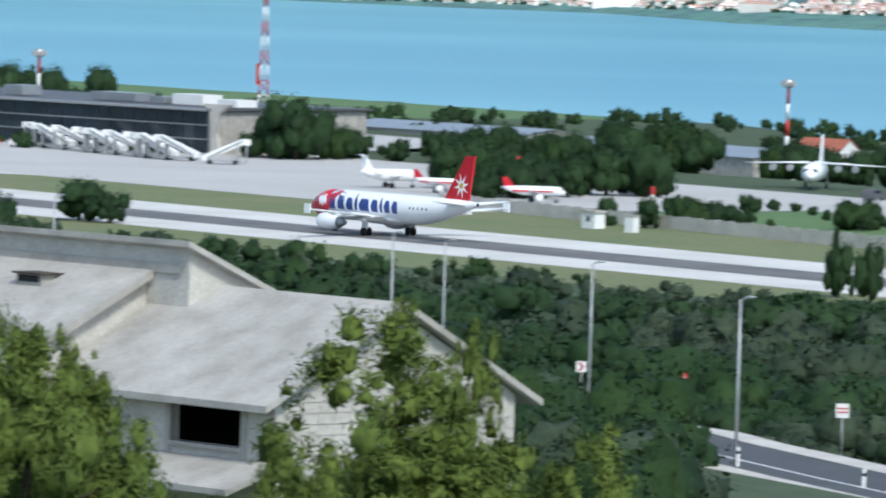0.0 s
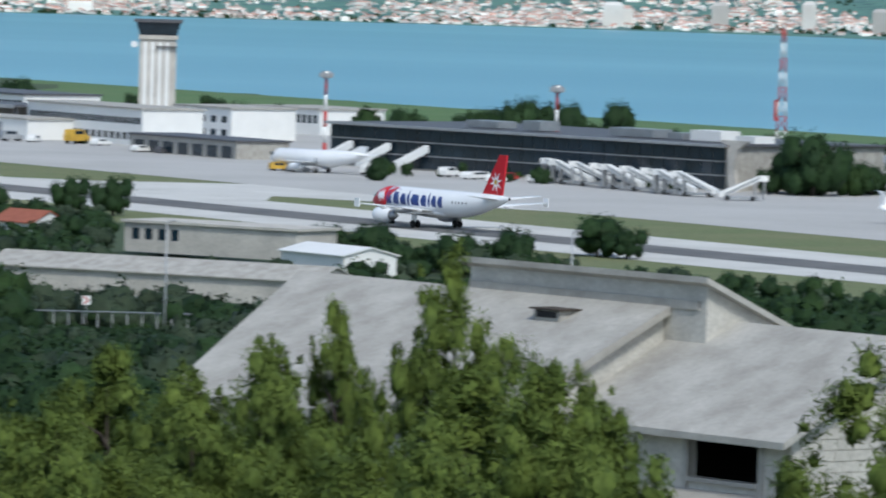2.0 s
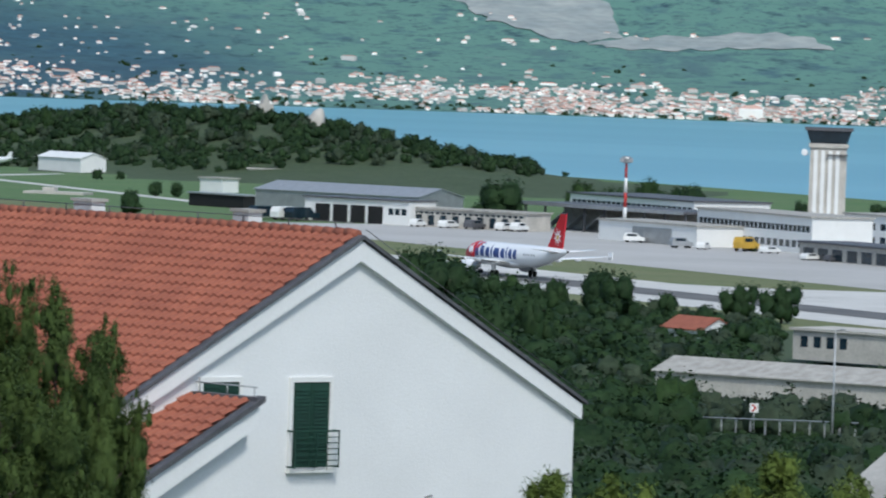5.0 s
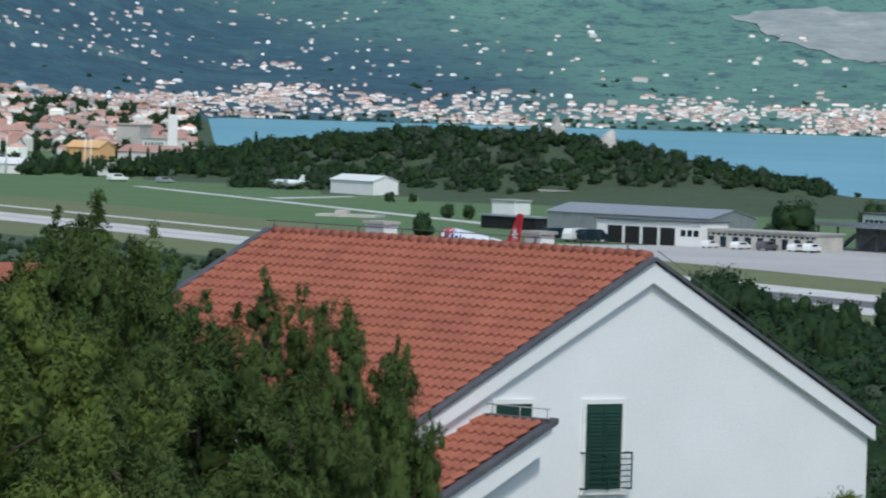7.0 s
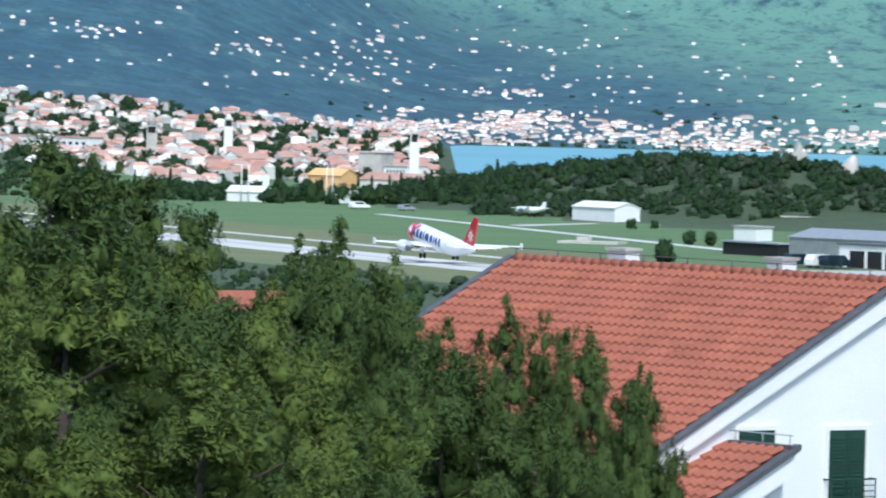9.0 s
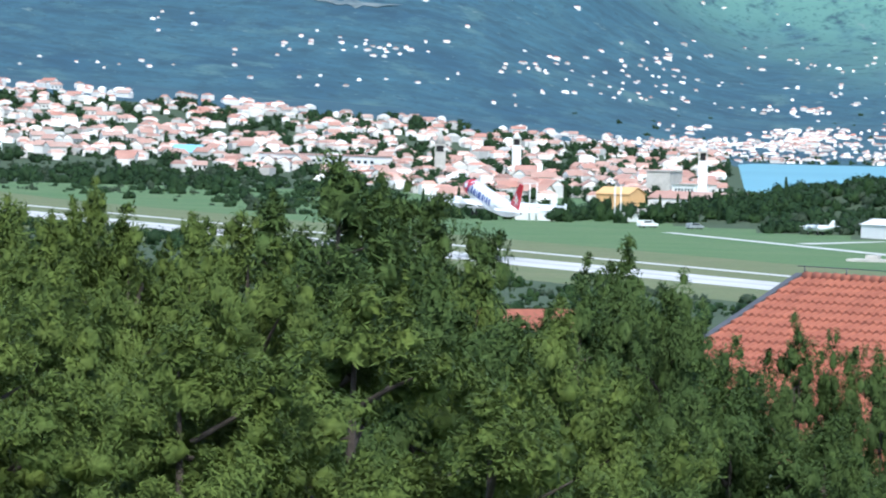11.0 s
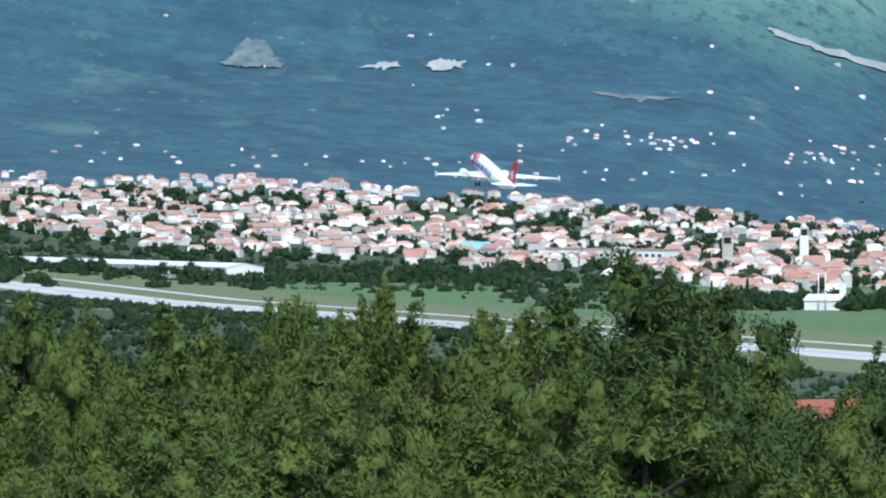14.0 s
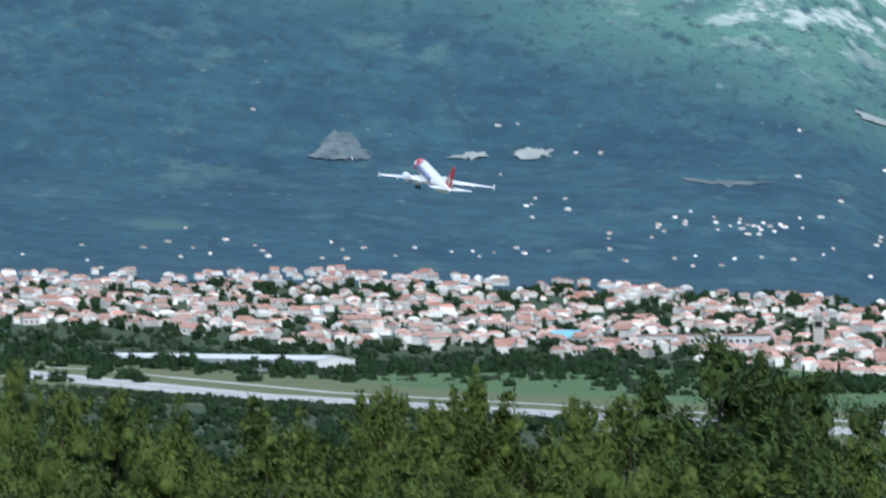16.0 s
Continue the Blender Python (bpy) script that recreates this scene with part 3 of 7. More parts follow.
def airliner():
    jet = thing("airliner", "white twin-engined airliner with a red nose and red tail fin", "aeroplane")
    cut = [h for h in HULL if h[0] <= 11.5]
    part("fuselage", loft(bmesh.new(), cut), PLANE_WHITE, jet)
    part("nose_section", loft(bmesh.new(), [h for h in HULL if h[0] >= 11.5]), PLANE_RED, jet, "red-painted nose")
    # slanting end of the red on either side
    for side in (-1, 1):
        part("nose_band", decal([(11.6, 5.7), (9.2, 5.72), (11.6, 2.9)], 10, side), PLANE_RED, jet, "red edge of the nose paint")
        part("nose_flower", decal(star(13.0, 4.35, 1.15), 40, side), PLANE_WHITE, jet, "white flower emblem")
        # the airline's name, as plain slanting shapes in its blue
        y = 11.3
        for wide, low, high in ((1.35, 3.35, 4.9), (1.45, 3.35, 5.55), (1.35, 3.35, 4.9), (0.55, 3.35, 5.55), (2.0, 3.35, 4.9), (1.35, 3.35, 4.9), (0.55, 3.35, 5.25), (1.15, 3.35, 4.9), (1.15, 3.35, 4.9)):
            wide, low = wide * 1.2, low - 0.15
            lean = (high - low) * 0.22
            a, b = y, y - wide
            part("name_shape", decal([(a - 0.15, low + 0.05), (a + lean * 0.55, (low + high) / 2), (a + lean - 0.2, high), (b + lean + 0.2, high - 0.05), (b + lean * 0.4, (low + high) / 2), (b + 0.12, low)], 10, side), PLANE_BLUE, jet, "blue slanting shape of the airline's lettering")
            y -= wide + 0.36
        for k in range(26):
            yy = 11.0 - k * 0.86
            part("cabin_window", decal([(yy, 4.35), (yy - 0.24, 4.35), (yy - 0.24, 4.0), (yy, 4.0)], 3, side), GLASS_DARK, jet) if not -6.5 < yy < 11.5 else None
    part("cockpit_glass", decal([(16.3, 3.95), (15.4, 4.75), (14.7, 4.8), (15.0, 4.1)], 8), GLASS_DARK, jet, "dark cockpit window")
    part("cockpit_glass", decal([(16.3, 3.95), (15.4, 4.75), (14.7, 4.8), (15.0, 4.1)], 8, 1), GLASS_DARK, jet, "dark cockpit window")
    part("belly_fairing", loft(bmesh.new(), [(6.5, 2.4, 0.3, 0.2), (4.5, 2.35, 1.7, 0.75), (0, 2.3, 2.0, 0.85), (-4, 2.4, 1.5, 0.7), (-6, 2.6, 0.3, 0.2)], 20), PLANE_WHITE, jet)
    for sx in (-1, 1):
        bm = foil(bmesh.new(), (sx * 1.5, 5.6, 2.55, 7.2), (sx * 6.4, 2.6, 2.98, 4.4), 0.13, 0.12)
        foil(bm, (sx * 6.4, 2.6, 2.98, 4.4), (sx * 17.05, -3.4, 3.95, 1.5), 0.12, 0.10)
        wing = part("wing", bm, PLANE_WHITE, jet, "pale grey-white swept wing")
        part("flap", boxes((sx * 2.2 - 0.1, sx * 6.3 + 0.1, -2.5, -1.2, 2.25, 2.4)) if sx > 0 else boxes((sx * 6.3 - 0.1, sx * 2.2 + 0.1, -2.5, -1.2, 2.25, 2.4)), GREY_METAL, wing)
        bm = bmesh.new()
        box(bm, -0.06, 0.06, -0.9, 0.5, 0.0, 1.3, Matrix.Translation((sx * 17.0, -4.1, 3.4)))
        part("wing_fence", bm, PLANE_WHITE, wing)
        for fx, fy in ((4.2, -1.6), (8.0, -2.0), (11.2, -3.3)):
            part("flap_fairing", shift(loft(bmesh.new(), [(fy + 2.2, 0.1, 0.05, 0.05), (fy + 1, 0, 0.2, 0.28), (fy - 0.9, 0, 0.05, 0.06)], 8), (sx * fx, 0, 2.35 + fx * 0.075)), PLANE_WHITE, wing)
        eng = part("engine", shift(loft(bmesh.new(), [(7.6, 0, 0.82, 0.82), (7.75, 0, 0.95, 0.95), (7.5, 0, 1.08, 1.08), (6.2, 0, 1.2, 1.2), (4.6, 0, 1.12, 1.12), (3.5, 0, 0.82, 0.82)], 24, False), (sx * 5.75, 0, 1.72)), PLANE_WHITE, jet, "white engine nacelle")
        part("intake", shift(loft(bmesh.new(), [(7.55, 0, 0.83, 0.83), (6.9, 0, 0.8, 0.8), (6.88, 0, 0.05, 0.05)], 20), (sx * 5.75, 0, 1.72)), DARK, eng)
        part("exhaust", shift(loft(bmesh.new(), [(3.7, 0, 0.80, 0.80), (3.0, 0, 0.62, 0.62), (2.2, 0, 0.30, 0.30)], 20), (sx * 5.75, 0, 1.72)), GREY_METAL, eng, "dark metal exhaust cone")
        part("pylon", boxes((sx * 5.75 - 0.16, sx * 5.75 + 0.16, 1.8, 6.2, 2.5, 3.0)), PLANE_WHITE, eng)
        part("tailplane", foil(bmesh.new(), (sx * 0.6, -14.2, 5.05, 4.0), (sx * 6.2, -17.8, 5.65, 1.5), 0.1, 0.09), PLANE_WHITE, jet, "white tailplane")
        gear = part("main_gear", tube(bmesh.new(), [(sx * 3.6, 0, 2.6), (sx * 3.795, 0, 0.6)], [0.14, 0.11], 8), GREY_METAL, jet)
        for off in (-0.45, 0.45):
            part("wheel", tube(bmesh.new(), [(sx * 3.795 + off - 0.2, 0, 0.58), (sx * 3.795 + off - 0.14, 0, 0.58), (sx * 3.795 + off + 0.14, 0, 0.58), (sx * 3.795 + off + 0.2, 0, 0.58)], [0.46, 0.58, 0.58, 0.46], 16), RUBBER, gear, "black tyre")
        part("gear_door", boxes((sx * 4.1 - 0.03, sx * 4.1 + 0.03, -0.6, 0.6, 0.95, 2.5)), PLANE_WHITE, gear)
    bm = bmesh.new()
    fin = [(-11.9, 5.5), (-12.8, 5.85), (-17.2, 11.76), (-19.1, 11.76), (-18.0, 5.55)]
    a = [bm.verts.new((-0.16, y, z)) for y, z in fin]
    b = [bm.verts.new((0.16, y, z)) for y, z in fin]
    bm.faces.new(a), bm.faces.new(b[::-1])
    for k in range(5):
        bm.faces.new((a[k], a[(k + 1) % 5], b[(k + 1) % 5], b[k]))
    bmesh.ops.recalc_face_normals(bm, faces=bm.faces)
    f = part("tail_fin", bm, PLANE_RED, jet, "red tail fin")
    for sx in (-1, 1):
        bm = bmesh.new()
        vs = [bm.verts.new((sx * 0.18, y, z)) for y, z in star(-16.4, 7.65, 1.75)]
        c = bm.verts.new((sx * 0.18, -16.4, 7.65))
        for k in range(16):
            bm.faces.new((c, vs[k], vs[(k + 1) % 16]))
        part("fin_flower", bm, PLANE_WHITE, f, "white flower emblem")
        bm = bmesh.new()
        vs = [bm.verts.new((sx * 0.19, -16.4 + 0.42 * math.sin(k * math.tau / 12), 7.65 + 0.42 * math.cos(k * math.tau / 12))) for k in range(12)]
        bm.faces.new(vs)
        part("flower_heart", bm, YELLOW, f, "pale yellow heart of the emblem")
    part("tail_cone", loft(bmesh.new(), [(-19.88, 5.26, 0.2, 0.24), (-20.1, 5.27, 0.15, 0.18)], 12), DARK, jet)
    ng = part("nose_gear", tube(bmesh.new(), [(0, 12.6, 2.0), (0, 12.64, 0.4)], [0.1, 0.08], 8), GREY_METAL, jet)
    for off in (-0.25, 0.25):
        part("wheel", tube(bmesh.new(), [(off - 0.11, 12.64, 0.38), (off + 0.11, 12.64, 0.38)], [0.38, 0.38], 14), RUBBER, ng, "black tyre")
    return jet


def shift(bm, v):
    bmesh.ops.translate(bm, verts=bm.verts, vec=v)
    return bm


AIRLINER = airliner()


def motions():
    # seconds, metres along the runway of the main wheels, their height, pitch, bank
    path = FLIGHT
    walk(AIRLINER, [(t, Matrix.Translation(field(s, q, 0.1 + h)) @ pose(0, 0, 0, 0, 0, HEAD) @ pose(0, 0, 0, p, b, 0)) for t, s, q, h, p, b in path])


# ---- the two near houses ----
def gable_roof_tiles(house, x_top, z_top, x_low, z_low, y0, y1, pitch=0.42, wide=0.31, name="roof_slope", keep=None):
    """Courses of clay tiles from a ridge down to an eave; each course is one row of round-backed tiles."""
    run, drop = x_low - x_top, z_low - z_top
    long = math.hypot(run, drop)
    n = int(long / pitch)
    cols = int((y1 - y0) / wide)
    sgn = 1 if run > 0 else -1
    for i in range(n):
        bm = bmesh.new()
        a0, a1 = i * pitch / long, min(1.0, (i + 1.12) * pitch / long)
        nx, nz = -drop / long * sgn, abs(run) / long
        for j in range(cols):
            y = y0 + (j + 0.5) * (y1 - y0) / cols
            w = (y1 - y0) / cols * 0.5
            prof = [(-w, 0.0), (-w * 0.72, 0.0), (-w * 0.45, 0.055), (0.0, 0.075), (w * 0.45, 0.055), (w * 0.72, 0.0), (w, 0.0)]
            rows = []
            for a, lift in ((a0, 0.0), (a1, 0.075)):
                px, pz = x_top + run * a, z_top + drop * a
                rows.append([bm.verts.new((px + (-drop / long if sgn > 0 else drop / long) * (u + lift), y + v, pz + abs(run) / long * (u + lift))) for v, u in prof])
            for k in range(6):
                bm.faces.new((rows[0][k], rows[0][k + 1], rows[1][k + 1], rows[1][k]))
            front = [bm.verts.new(v.co - Vector((0, 0, 0.075))) for v in rows[1]]
            for k in range(6):
                bm.faces.new((rows[1][k], rows[1][k + 1], front[k + 1], front[k]))
        bmesh.ops.recalc_face_normals(bm, faces=bm.faces)
        part("tile_course", bm, ROOF_TILE, house)


def slab(bm, xa, za, xb, zb, y0, y1, t, mi=0):
    """A sloping slab between two lines, t thick below."""
    prism(bm, [(xa, za), (xb, zb), (xb, zb - t), (xa, za - t)], y0, y1, mi)


def shutter_window(house, x, z0, w, h, y, rail=True):
    fr = part("window_frame", boxes((x - w / 2 - 0.1, x - w / 2, y - 0.05, y + 0.02, z0, z0 + h), (x + w / 2, x + w / 2 + 0.1, y - 0.05, y + 0.02, z0, z0 + h), (x - w / 2 - 0.1, x + w / 2 + 0.1, y - 0.05, y + 0.02, z0 + h, z0 + h + 0.12)), WHITE, house)
    for sx in (-1, 1):
        bm = bmesh.new()
        xa, xb = (x - w / 2, x - 0.01) if sx < 0 else (x + 0.01, x + w / 2)
        box(bm, xa, xb, y - 0.02, y + 0.02, z0 + 0.05, z0 + h)
        sh = part("shutter", bm, GREEN_WOOD, house, "dark green louvred shutter")
        me = mesh_of("louvre", boxes((0, xb - xa - 0.12, -0.027, 0, 0, 0.05)), GREEN_WOOD)
        for k in range(int((h - 0.15) / 0.09)):
            part("louvre", me, None, sh).matrix_basis = Matrix.Translation((xa + 0.06, y - 0.018, z0 + 0.1 + k * 0.09))
    if rail:
        bal = part("balcony_rail", boxes((x - w / 2 - 0.12, x + w / 2 + 0.14, y - 0.30, y - 0.27, z0 + 0.92, z0 + 0.96)), GREEN_WOOD, house, "dark green iron balcony rail")
        for k in range(-1, 5):
            part("rail_bar", boxes((x - w / 2 - 0.12, x + w / 2 + 0.14, y - 0.295, y - 0.275, z0 + 0.22 + k * 0.14, z0 + 0.245 + k * 0.14)), GREEN_WOOD, bal)
        for px in (x - w / 2 - 0.12, x - 0.02, x + w / 2 + 0.11):
            part("rail_post", boxes((px, px + 0.03, y - 0.30, y - 0.0, z0 + 0.05, z0 + 0.09), (px, px + 0.03, y - 0.30, y - 0.27, z0 + 0.05, z0 + 0.96), (px, px + 0.03, y - 0.30, y - 0.0, z0 + 0.92, z0 + 0.96)), GREEN_WOOD, bal)
        part("window_sill", boxes((x - w / 2 - 0.14, x + w / 2 + 0.14, y - 0.12, y + 0.02, z0 - 0.08, z0)), WHITE, house)


def white_house():
    """White two-storey house under a clay tile roof; x across the gable, y along the ridge, z over the sea level of the field."""
    top, low, half, long = 39.06, 34.98, 7.55, 15.2
    m = heading(10.756 + 41.337, *at(10.756, 165))
    h = thing("house", "white stucco house with a red clay tile roof and green shutters", "house", m)
    z_at = lambda x: top - 0.4 - abs(x) / half * (top - low)
    bm = bmesh.new()
    g = 26.0
    prism(bm, [(-half + 0.12, g), (half - 0.12, g), (half - 0.12, z_at(half - 0.12)), (0, z_at(0)), (-half + 0.12, z_at(half - 0.12))], 0.12, long - 0.3)
    part("wall", bm, STUCCO, h, "white stucco walls")
    # boxed white verge along the gable
    for sx in (-1, 1):
        bm = bmesh.new()
        prism(bm, [(0, top - 0.12), (sx * half, low - 0.12), (sx * half, low - 0.5), (0, top - 0.62)], -0.05, 0.12)
        part("verge_board", bm, STUCCO, h, "broad white verge of the gable")
        bm = bmesh.new()
        prism(bm, [(0, top + 0.02), (sx * (half + 0.1), low - 0.03), (sx * (half + 0.1), low - 0.12), (0, top - 0.08)], -0.13, 0.14)
        part("verge_flashing", bm, LEAD, h, "grey metal flashing along the verge")
        bm = bmesh.new()
        slab(bm, 0, top - 0.05, sx * half, low - 0.05, 0.1, long, 0.12)
        part("roof_deck", bm, ROOF_TILE, h)
        bm = bmesh.new()
        slab(bm, 0, top + 0.12, sx * (half + 0.1), low + 0.07, long - 0.14, long + 0.12, 0.3)
        part("verge_flashing", bm, LEAD, h, "grey metal flashing along the verge")
    gable_roof_tiles(h, 0, top, -half, low, 0.12, long - 0.1)
    bm = bmesh.new()
    for k in range(int(long / 0.4)):
        tube(bm, [(0, 0.1 + k * 0.4, top + 0.02), (0, 0.52 + k * 0.4, top + 0.04)], [0.12, 0.14], 8)
    part("ridge_tiles", bm, ROOF_TILE, h)
    for k in range(9):
        part("ridge_hook", tube(bmesh.new(), [(-0.05, 0.9 + k * 1.75, top + 0.1), (-0.05, 0.9 + k * 1.75, top + 0.32)], [0.02, 0.02], 5), LEAD, h)
    part("ridge_wire", tube(bmesh.new(), [(-0.05, 0.2, top + 0.3), (-0.05, long, top + 0.3)], [0.012, 0.012], 5), LEAD, h)
    ch = part("chimney", boxes((0.0, 0.45, 10.44, 11.16, top - 1.0, top + 0.38)), STUCCO, h, "small white rendered chimney")
    part("chimney_cap", boxes((-0.06, 0.51, 10.38, 11.22, top + 0.38, top + 0.46)), CONCRETE, ch)
    ch = part("chimney", boxes((0.0, 0.45, 4.25, 4.85, top - 1.0, top + 0.38)), STUCCO, h, "small white rendered chimney")
    part("chimney_cap", boxes((-0.06, 0.51, 4.19, 4.91, top + 0.38, top + 0.46)), CONCRETE, ch)
    shutter_window(h, -1.36, 33.38, 1.17, 2.12, 0.10)
    shutter_window(h, -4.23, 34.2, 1.15, 1.33, 0.10, False)
    shutter_window(h, -1.40, 30.3, 1.17, 2.1, 0.10, False)
    part("gutter", tube(bmesh.new(), [(half + 0.02, 0.0, low - 0.35), (half + 0.02, long, low - 0.35)], [0.08, 0.08], 8), LEAD, h)
    part("downpipe", tube(bmesh.new(), [(half - 0.2, 0.45, low - 0.4), (half - 0.2, 0.45, 26)], [0.05, 0.05], 8), LEAD, h)
    for x, z in ((2.5, 32.6), (-2.44, 32.6), (7.1, 33.05)):
        lamp = part("wall_lamp", tube(bmesh.new(), [(x, 0.14, z), (x, -0.12, z + 0.08), (x - 0.05, -0.2, z - 0.02)], [0.03, 0.03, 0.02], 6), GREY_METAL, h)
        part("lamp_head", tube(bmesh.new(), [(x - 0.05, -0.2, z + 0.02), (x - 0.05, -0.2, z - 0.16)], [0.06, 0.11], 8), GREY_METAL, lamp)
    # lower wing with its own lean-to roof
    wx, wz, vx, vz = -5.0, 35.25, -10.0, 32.65
    bm = bmesh.new()
    prism(bm, [(wx - 0.05, wz - 0.25), (wx - 0.05, g), (vx + 0.3, g), (vx + 0.3, vz - 0.1)], -1.9, 6)
    part("wing_wall", bm, STUCCO, h, "white stucco walls")
    bm = bmesh.new()
    prism(bm, [(wx, wz - 0.12), (vx, vz - 0.1), (vx, vz - 0.72), (wx, wz - 0.62)], -2.25, -1.9)
    part("verge_board", bm, STUCCO, h, "broad white verge of the gable")
    bm = bmesh.new()
    prism(bm, [(wx + 0.12, wz + 0.1), (vx - 0.1, vz + 0.0), (vx - 0.1, vz - 0.12), (wx + 0.12, wz - 0.04)], -2.35, -2.05)
    part("verge_flashing", bm, LEAD, h, "grey metal flashing along the verge")
    bm = bmesh.new()
    slab(bm, wx, wz, vx, vz, -2.2, 6, 0.12)
    part("roof_deck", bm, ROOF_TILE, h)
    gable_roof_tiles(h, wx - 0.08, wz, vx, vz + 0.05, -2.05, 0.3)
    part("ridge_flashing", boxes((wx - 0.13, wx + 0.12, -2.3, 0.35, wz - 0.06, wz + 0.07)), LEAD, h)
    part("guard_rail", tube(bmesh.new(), [(wx - 0.03, -2.2, wz + 0.3), (wx - 0.03, 2.0, wz + 0.3)], [0.018, 0.018], 5), STEEL, h)
    for k in range(3):
        part("rail_post", tube(bmesh.new(), [(wx - 0.03, -2.1 + k * 1.0, wz + 0.05), (wx - 0.03, -2.1 + k * 1.0, wz + 0.3)], [0.015, 0.015], 5), STEEL, h)
    # wire along the far slope of the roof
    part("verge_wire", tube(bmesh.new(), [(0.1, -0.05, top + 0.16), (half, -0.05, low + 0.16)], [0.012, 0.012], 5), LEAD, h)
    return h


white_house()


def grey_house():
    """Unfinished house of concrete blocks under bare slab roofs; the origin is the near eave corner."""
    m = heading(1.411 + 41.0, *at(1.411, 150))
    h = thing("unfinished_house", "unfinished concrete block house with bare grey slab roofs", "house", m)
    g = 25.0
    W, E, R = 7.8, 33.45, 35.55          # width, eave and ridge heights of the front wing
    L1 = 7.9                             # length of the front wing
    slope = (R - E) / (W / 2)
    # front wing: walls around the window opening
    bm = bmesh.new()
    prism(bm, [(0.25, g), (W - 0.25, g), (W - 0.25, E - 0.2 + 0.25 * slope), (W / 2, R - 0.22), (0.25, E - 0.2 + 0.25 * slope)], 0.2, 0.45)
    part("gable_wall", bm, BLOCK, h, "bare concrete block gable")
    x0 = 0.25
    y_a, y_b, z_a, z_b = 1.26, 3.71, 32.27, 33.18
    for ya, yb, za, zb in ((0.45, y_a, g, E - 0.02), (y_b, L1 + 3, g, E - 0.02), (y_a, y_b, g, z_a), (y_a, y_b, z_b, E - 0.02)):
        part("front_wall", boxes((x0, x0 + 0.22, ya, yb, za, zb)), BLOCK, h, "concrete block wall round an open window hole")
    part("back_wall", boxes((W - 0.47, W - 0.25, 0.45, L1 + 3, g, E - 0.02)), BLOCK, h)
    part("floor_slab", boxes((0.3, W - 0.3, 0.4, L1 + 3, 31.0, 31.2)), CONCRETE, h)
    # backing behind the window hole; its near-black colour paints the room's shade
    part("shade_wall", boxes((3.2, 3.4, 0.46, L1 + 3, 31.2, E + 0.6)), DARK, h, "inner wall with the shade of the room in its colour")
    for yy in (y_a - 0.16, y_b):
        part("window_post", boxes((x0 - 0.06, x0 + 0.1, yy, yy + 0.16, z_a - 0.5, E - 0.05)), CONCRETE, h, "weathered concrete window post")
    part("lintel", boxes((x0 - 0.05, x0 + 0.1, y_a - 0.3, y_b + 0.3, z_b, z_b + 0.14)), CONCRETE, h)
    part("window_sill", boxes((x0 - 0.1, x0 + 0.1, y_a, y_b, z_a - 0.1, z_a)), CONCRETE, h)
    # blocks of the gable, proud by a finger
    blocks_on_gable(h, W, E, slope, g)
    bm = bmesh.new()
    slab(bm, W / 2, R, -0.25, E - 0.25 * slope, -0.12, L1, 0.16)
    part("roof_slab", bm, CONCRETE, h, "bare grey concrete roof slab")
    bm = bmesh.new()
    slab(bm, W / 2, R, W + 0.35, E - 0.35 * slope, -0.12, L1, 0.16)
    part("roof_slab", bm, CONCRETE, h, "bare grey concrete roof slab")
    # porch slab below the window
    bm = bmesh.new()
    slab(bm, 0.24, 32.0, -1.35, 31.5, -0.1, 5.1, 0.14)
    part("porch_roof", bm, CONCRETE, h, "sloping concrete slab over the porch")
    # main block: higher, behind, with a raised rear half
    y0, y1 = 7.7, 21.8
    s2, xe, xr = 0.494, -2.6, 2.95
    ze, zr = 33.1, 35.86
    bm = bmesh.new()
    slab(bm, xr, zr, xe, ze, y0, y1, 0.2)
    for v in bm.verts:                   # the far end is cut askew
        if v.co.y > y1 - 0.1:
            v.co.y = 20.1 if v.co.x < 0 else 22.2
    part("roof_slab", bm, CONCRETE, h, "bare grey concrete roof slab")
    part("main_wall", boxes((xe + 0.6, xe + 0.85, y0 + 0.3, 19.7, g, ze + 0.05)), BLOCK, h)
    bm = bmesh.new()
    prism(bm, [(xe + 0.6, g), (xr, g), (xr, zr - 0.18), (xe + 0.6, ze + 0.1)], y0 + 0.25, y0 + 0.5)
    part("main_gable", bm, BLOCK, h, "concrete block gable of the main block")
    bm = bmesh.new()
    prism(bm, [(xr + 0.02, 33), (10, 33), (10, 33.4), (xr + 0.02, 36.42)], 6.45, 6.7)
    part("rear_gable", bm, BLOCK, h, "concrete block gable of the raised rear half")
    part("clerestory_wall", boxes((xr + 0.02, xr + 0.25, 6.7, 15.3, 34.3, 36.38)), BLOCK, h, "stained block wall between the two roof heights")
    part("clerestory_band", boxes((xr - 0.03, xr + 0.019, 6.7, 15.3, zr - 0.05, zr + 0.16)), CONCRETE, h)
    bm = bmesh.new()
    slab(bm, xr - 0.2, 36.6, 10.2, 33.35, 6.2, 15.5, 0.14)
    part("rear_roof", bm, CONCRETE, h, "bare grey concrete roof slab")
    hy, hx = 10.55, 2.25
    hz = zr - (xr - hx) * s2
    hole = part("roof_hatch", boxes((hx - 0.42, hx + 0.3, hy - 0.1, hy + 0.85, hz - 0.2, hz + 0.06)), CONCRETE, h, "broken concrete roof hatch")
    part("hatch_opening", boxes((hx - 0.44, hx + 0.2, hy, hy + 0.75, hz - 0.12, hz + 0.03)), DARK, hole)
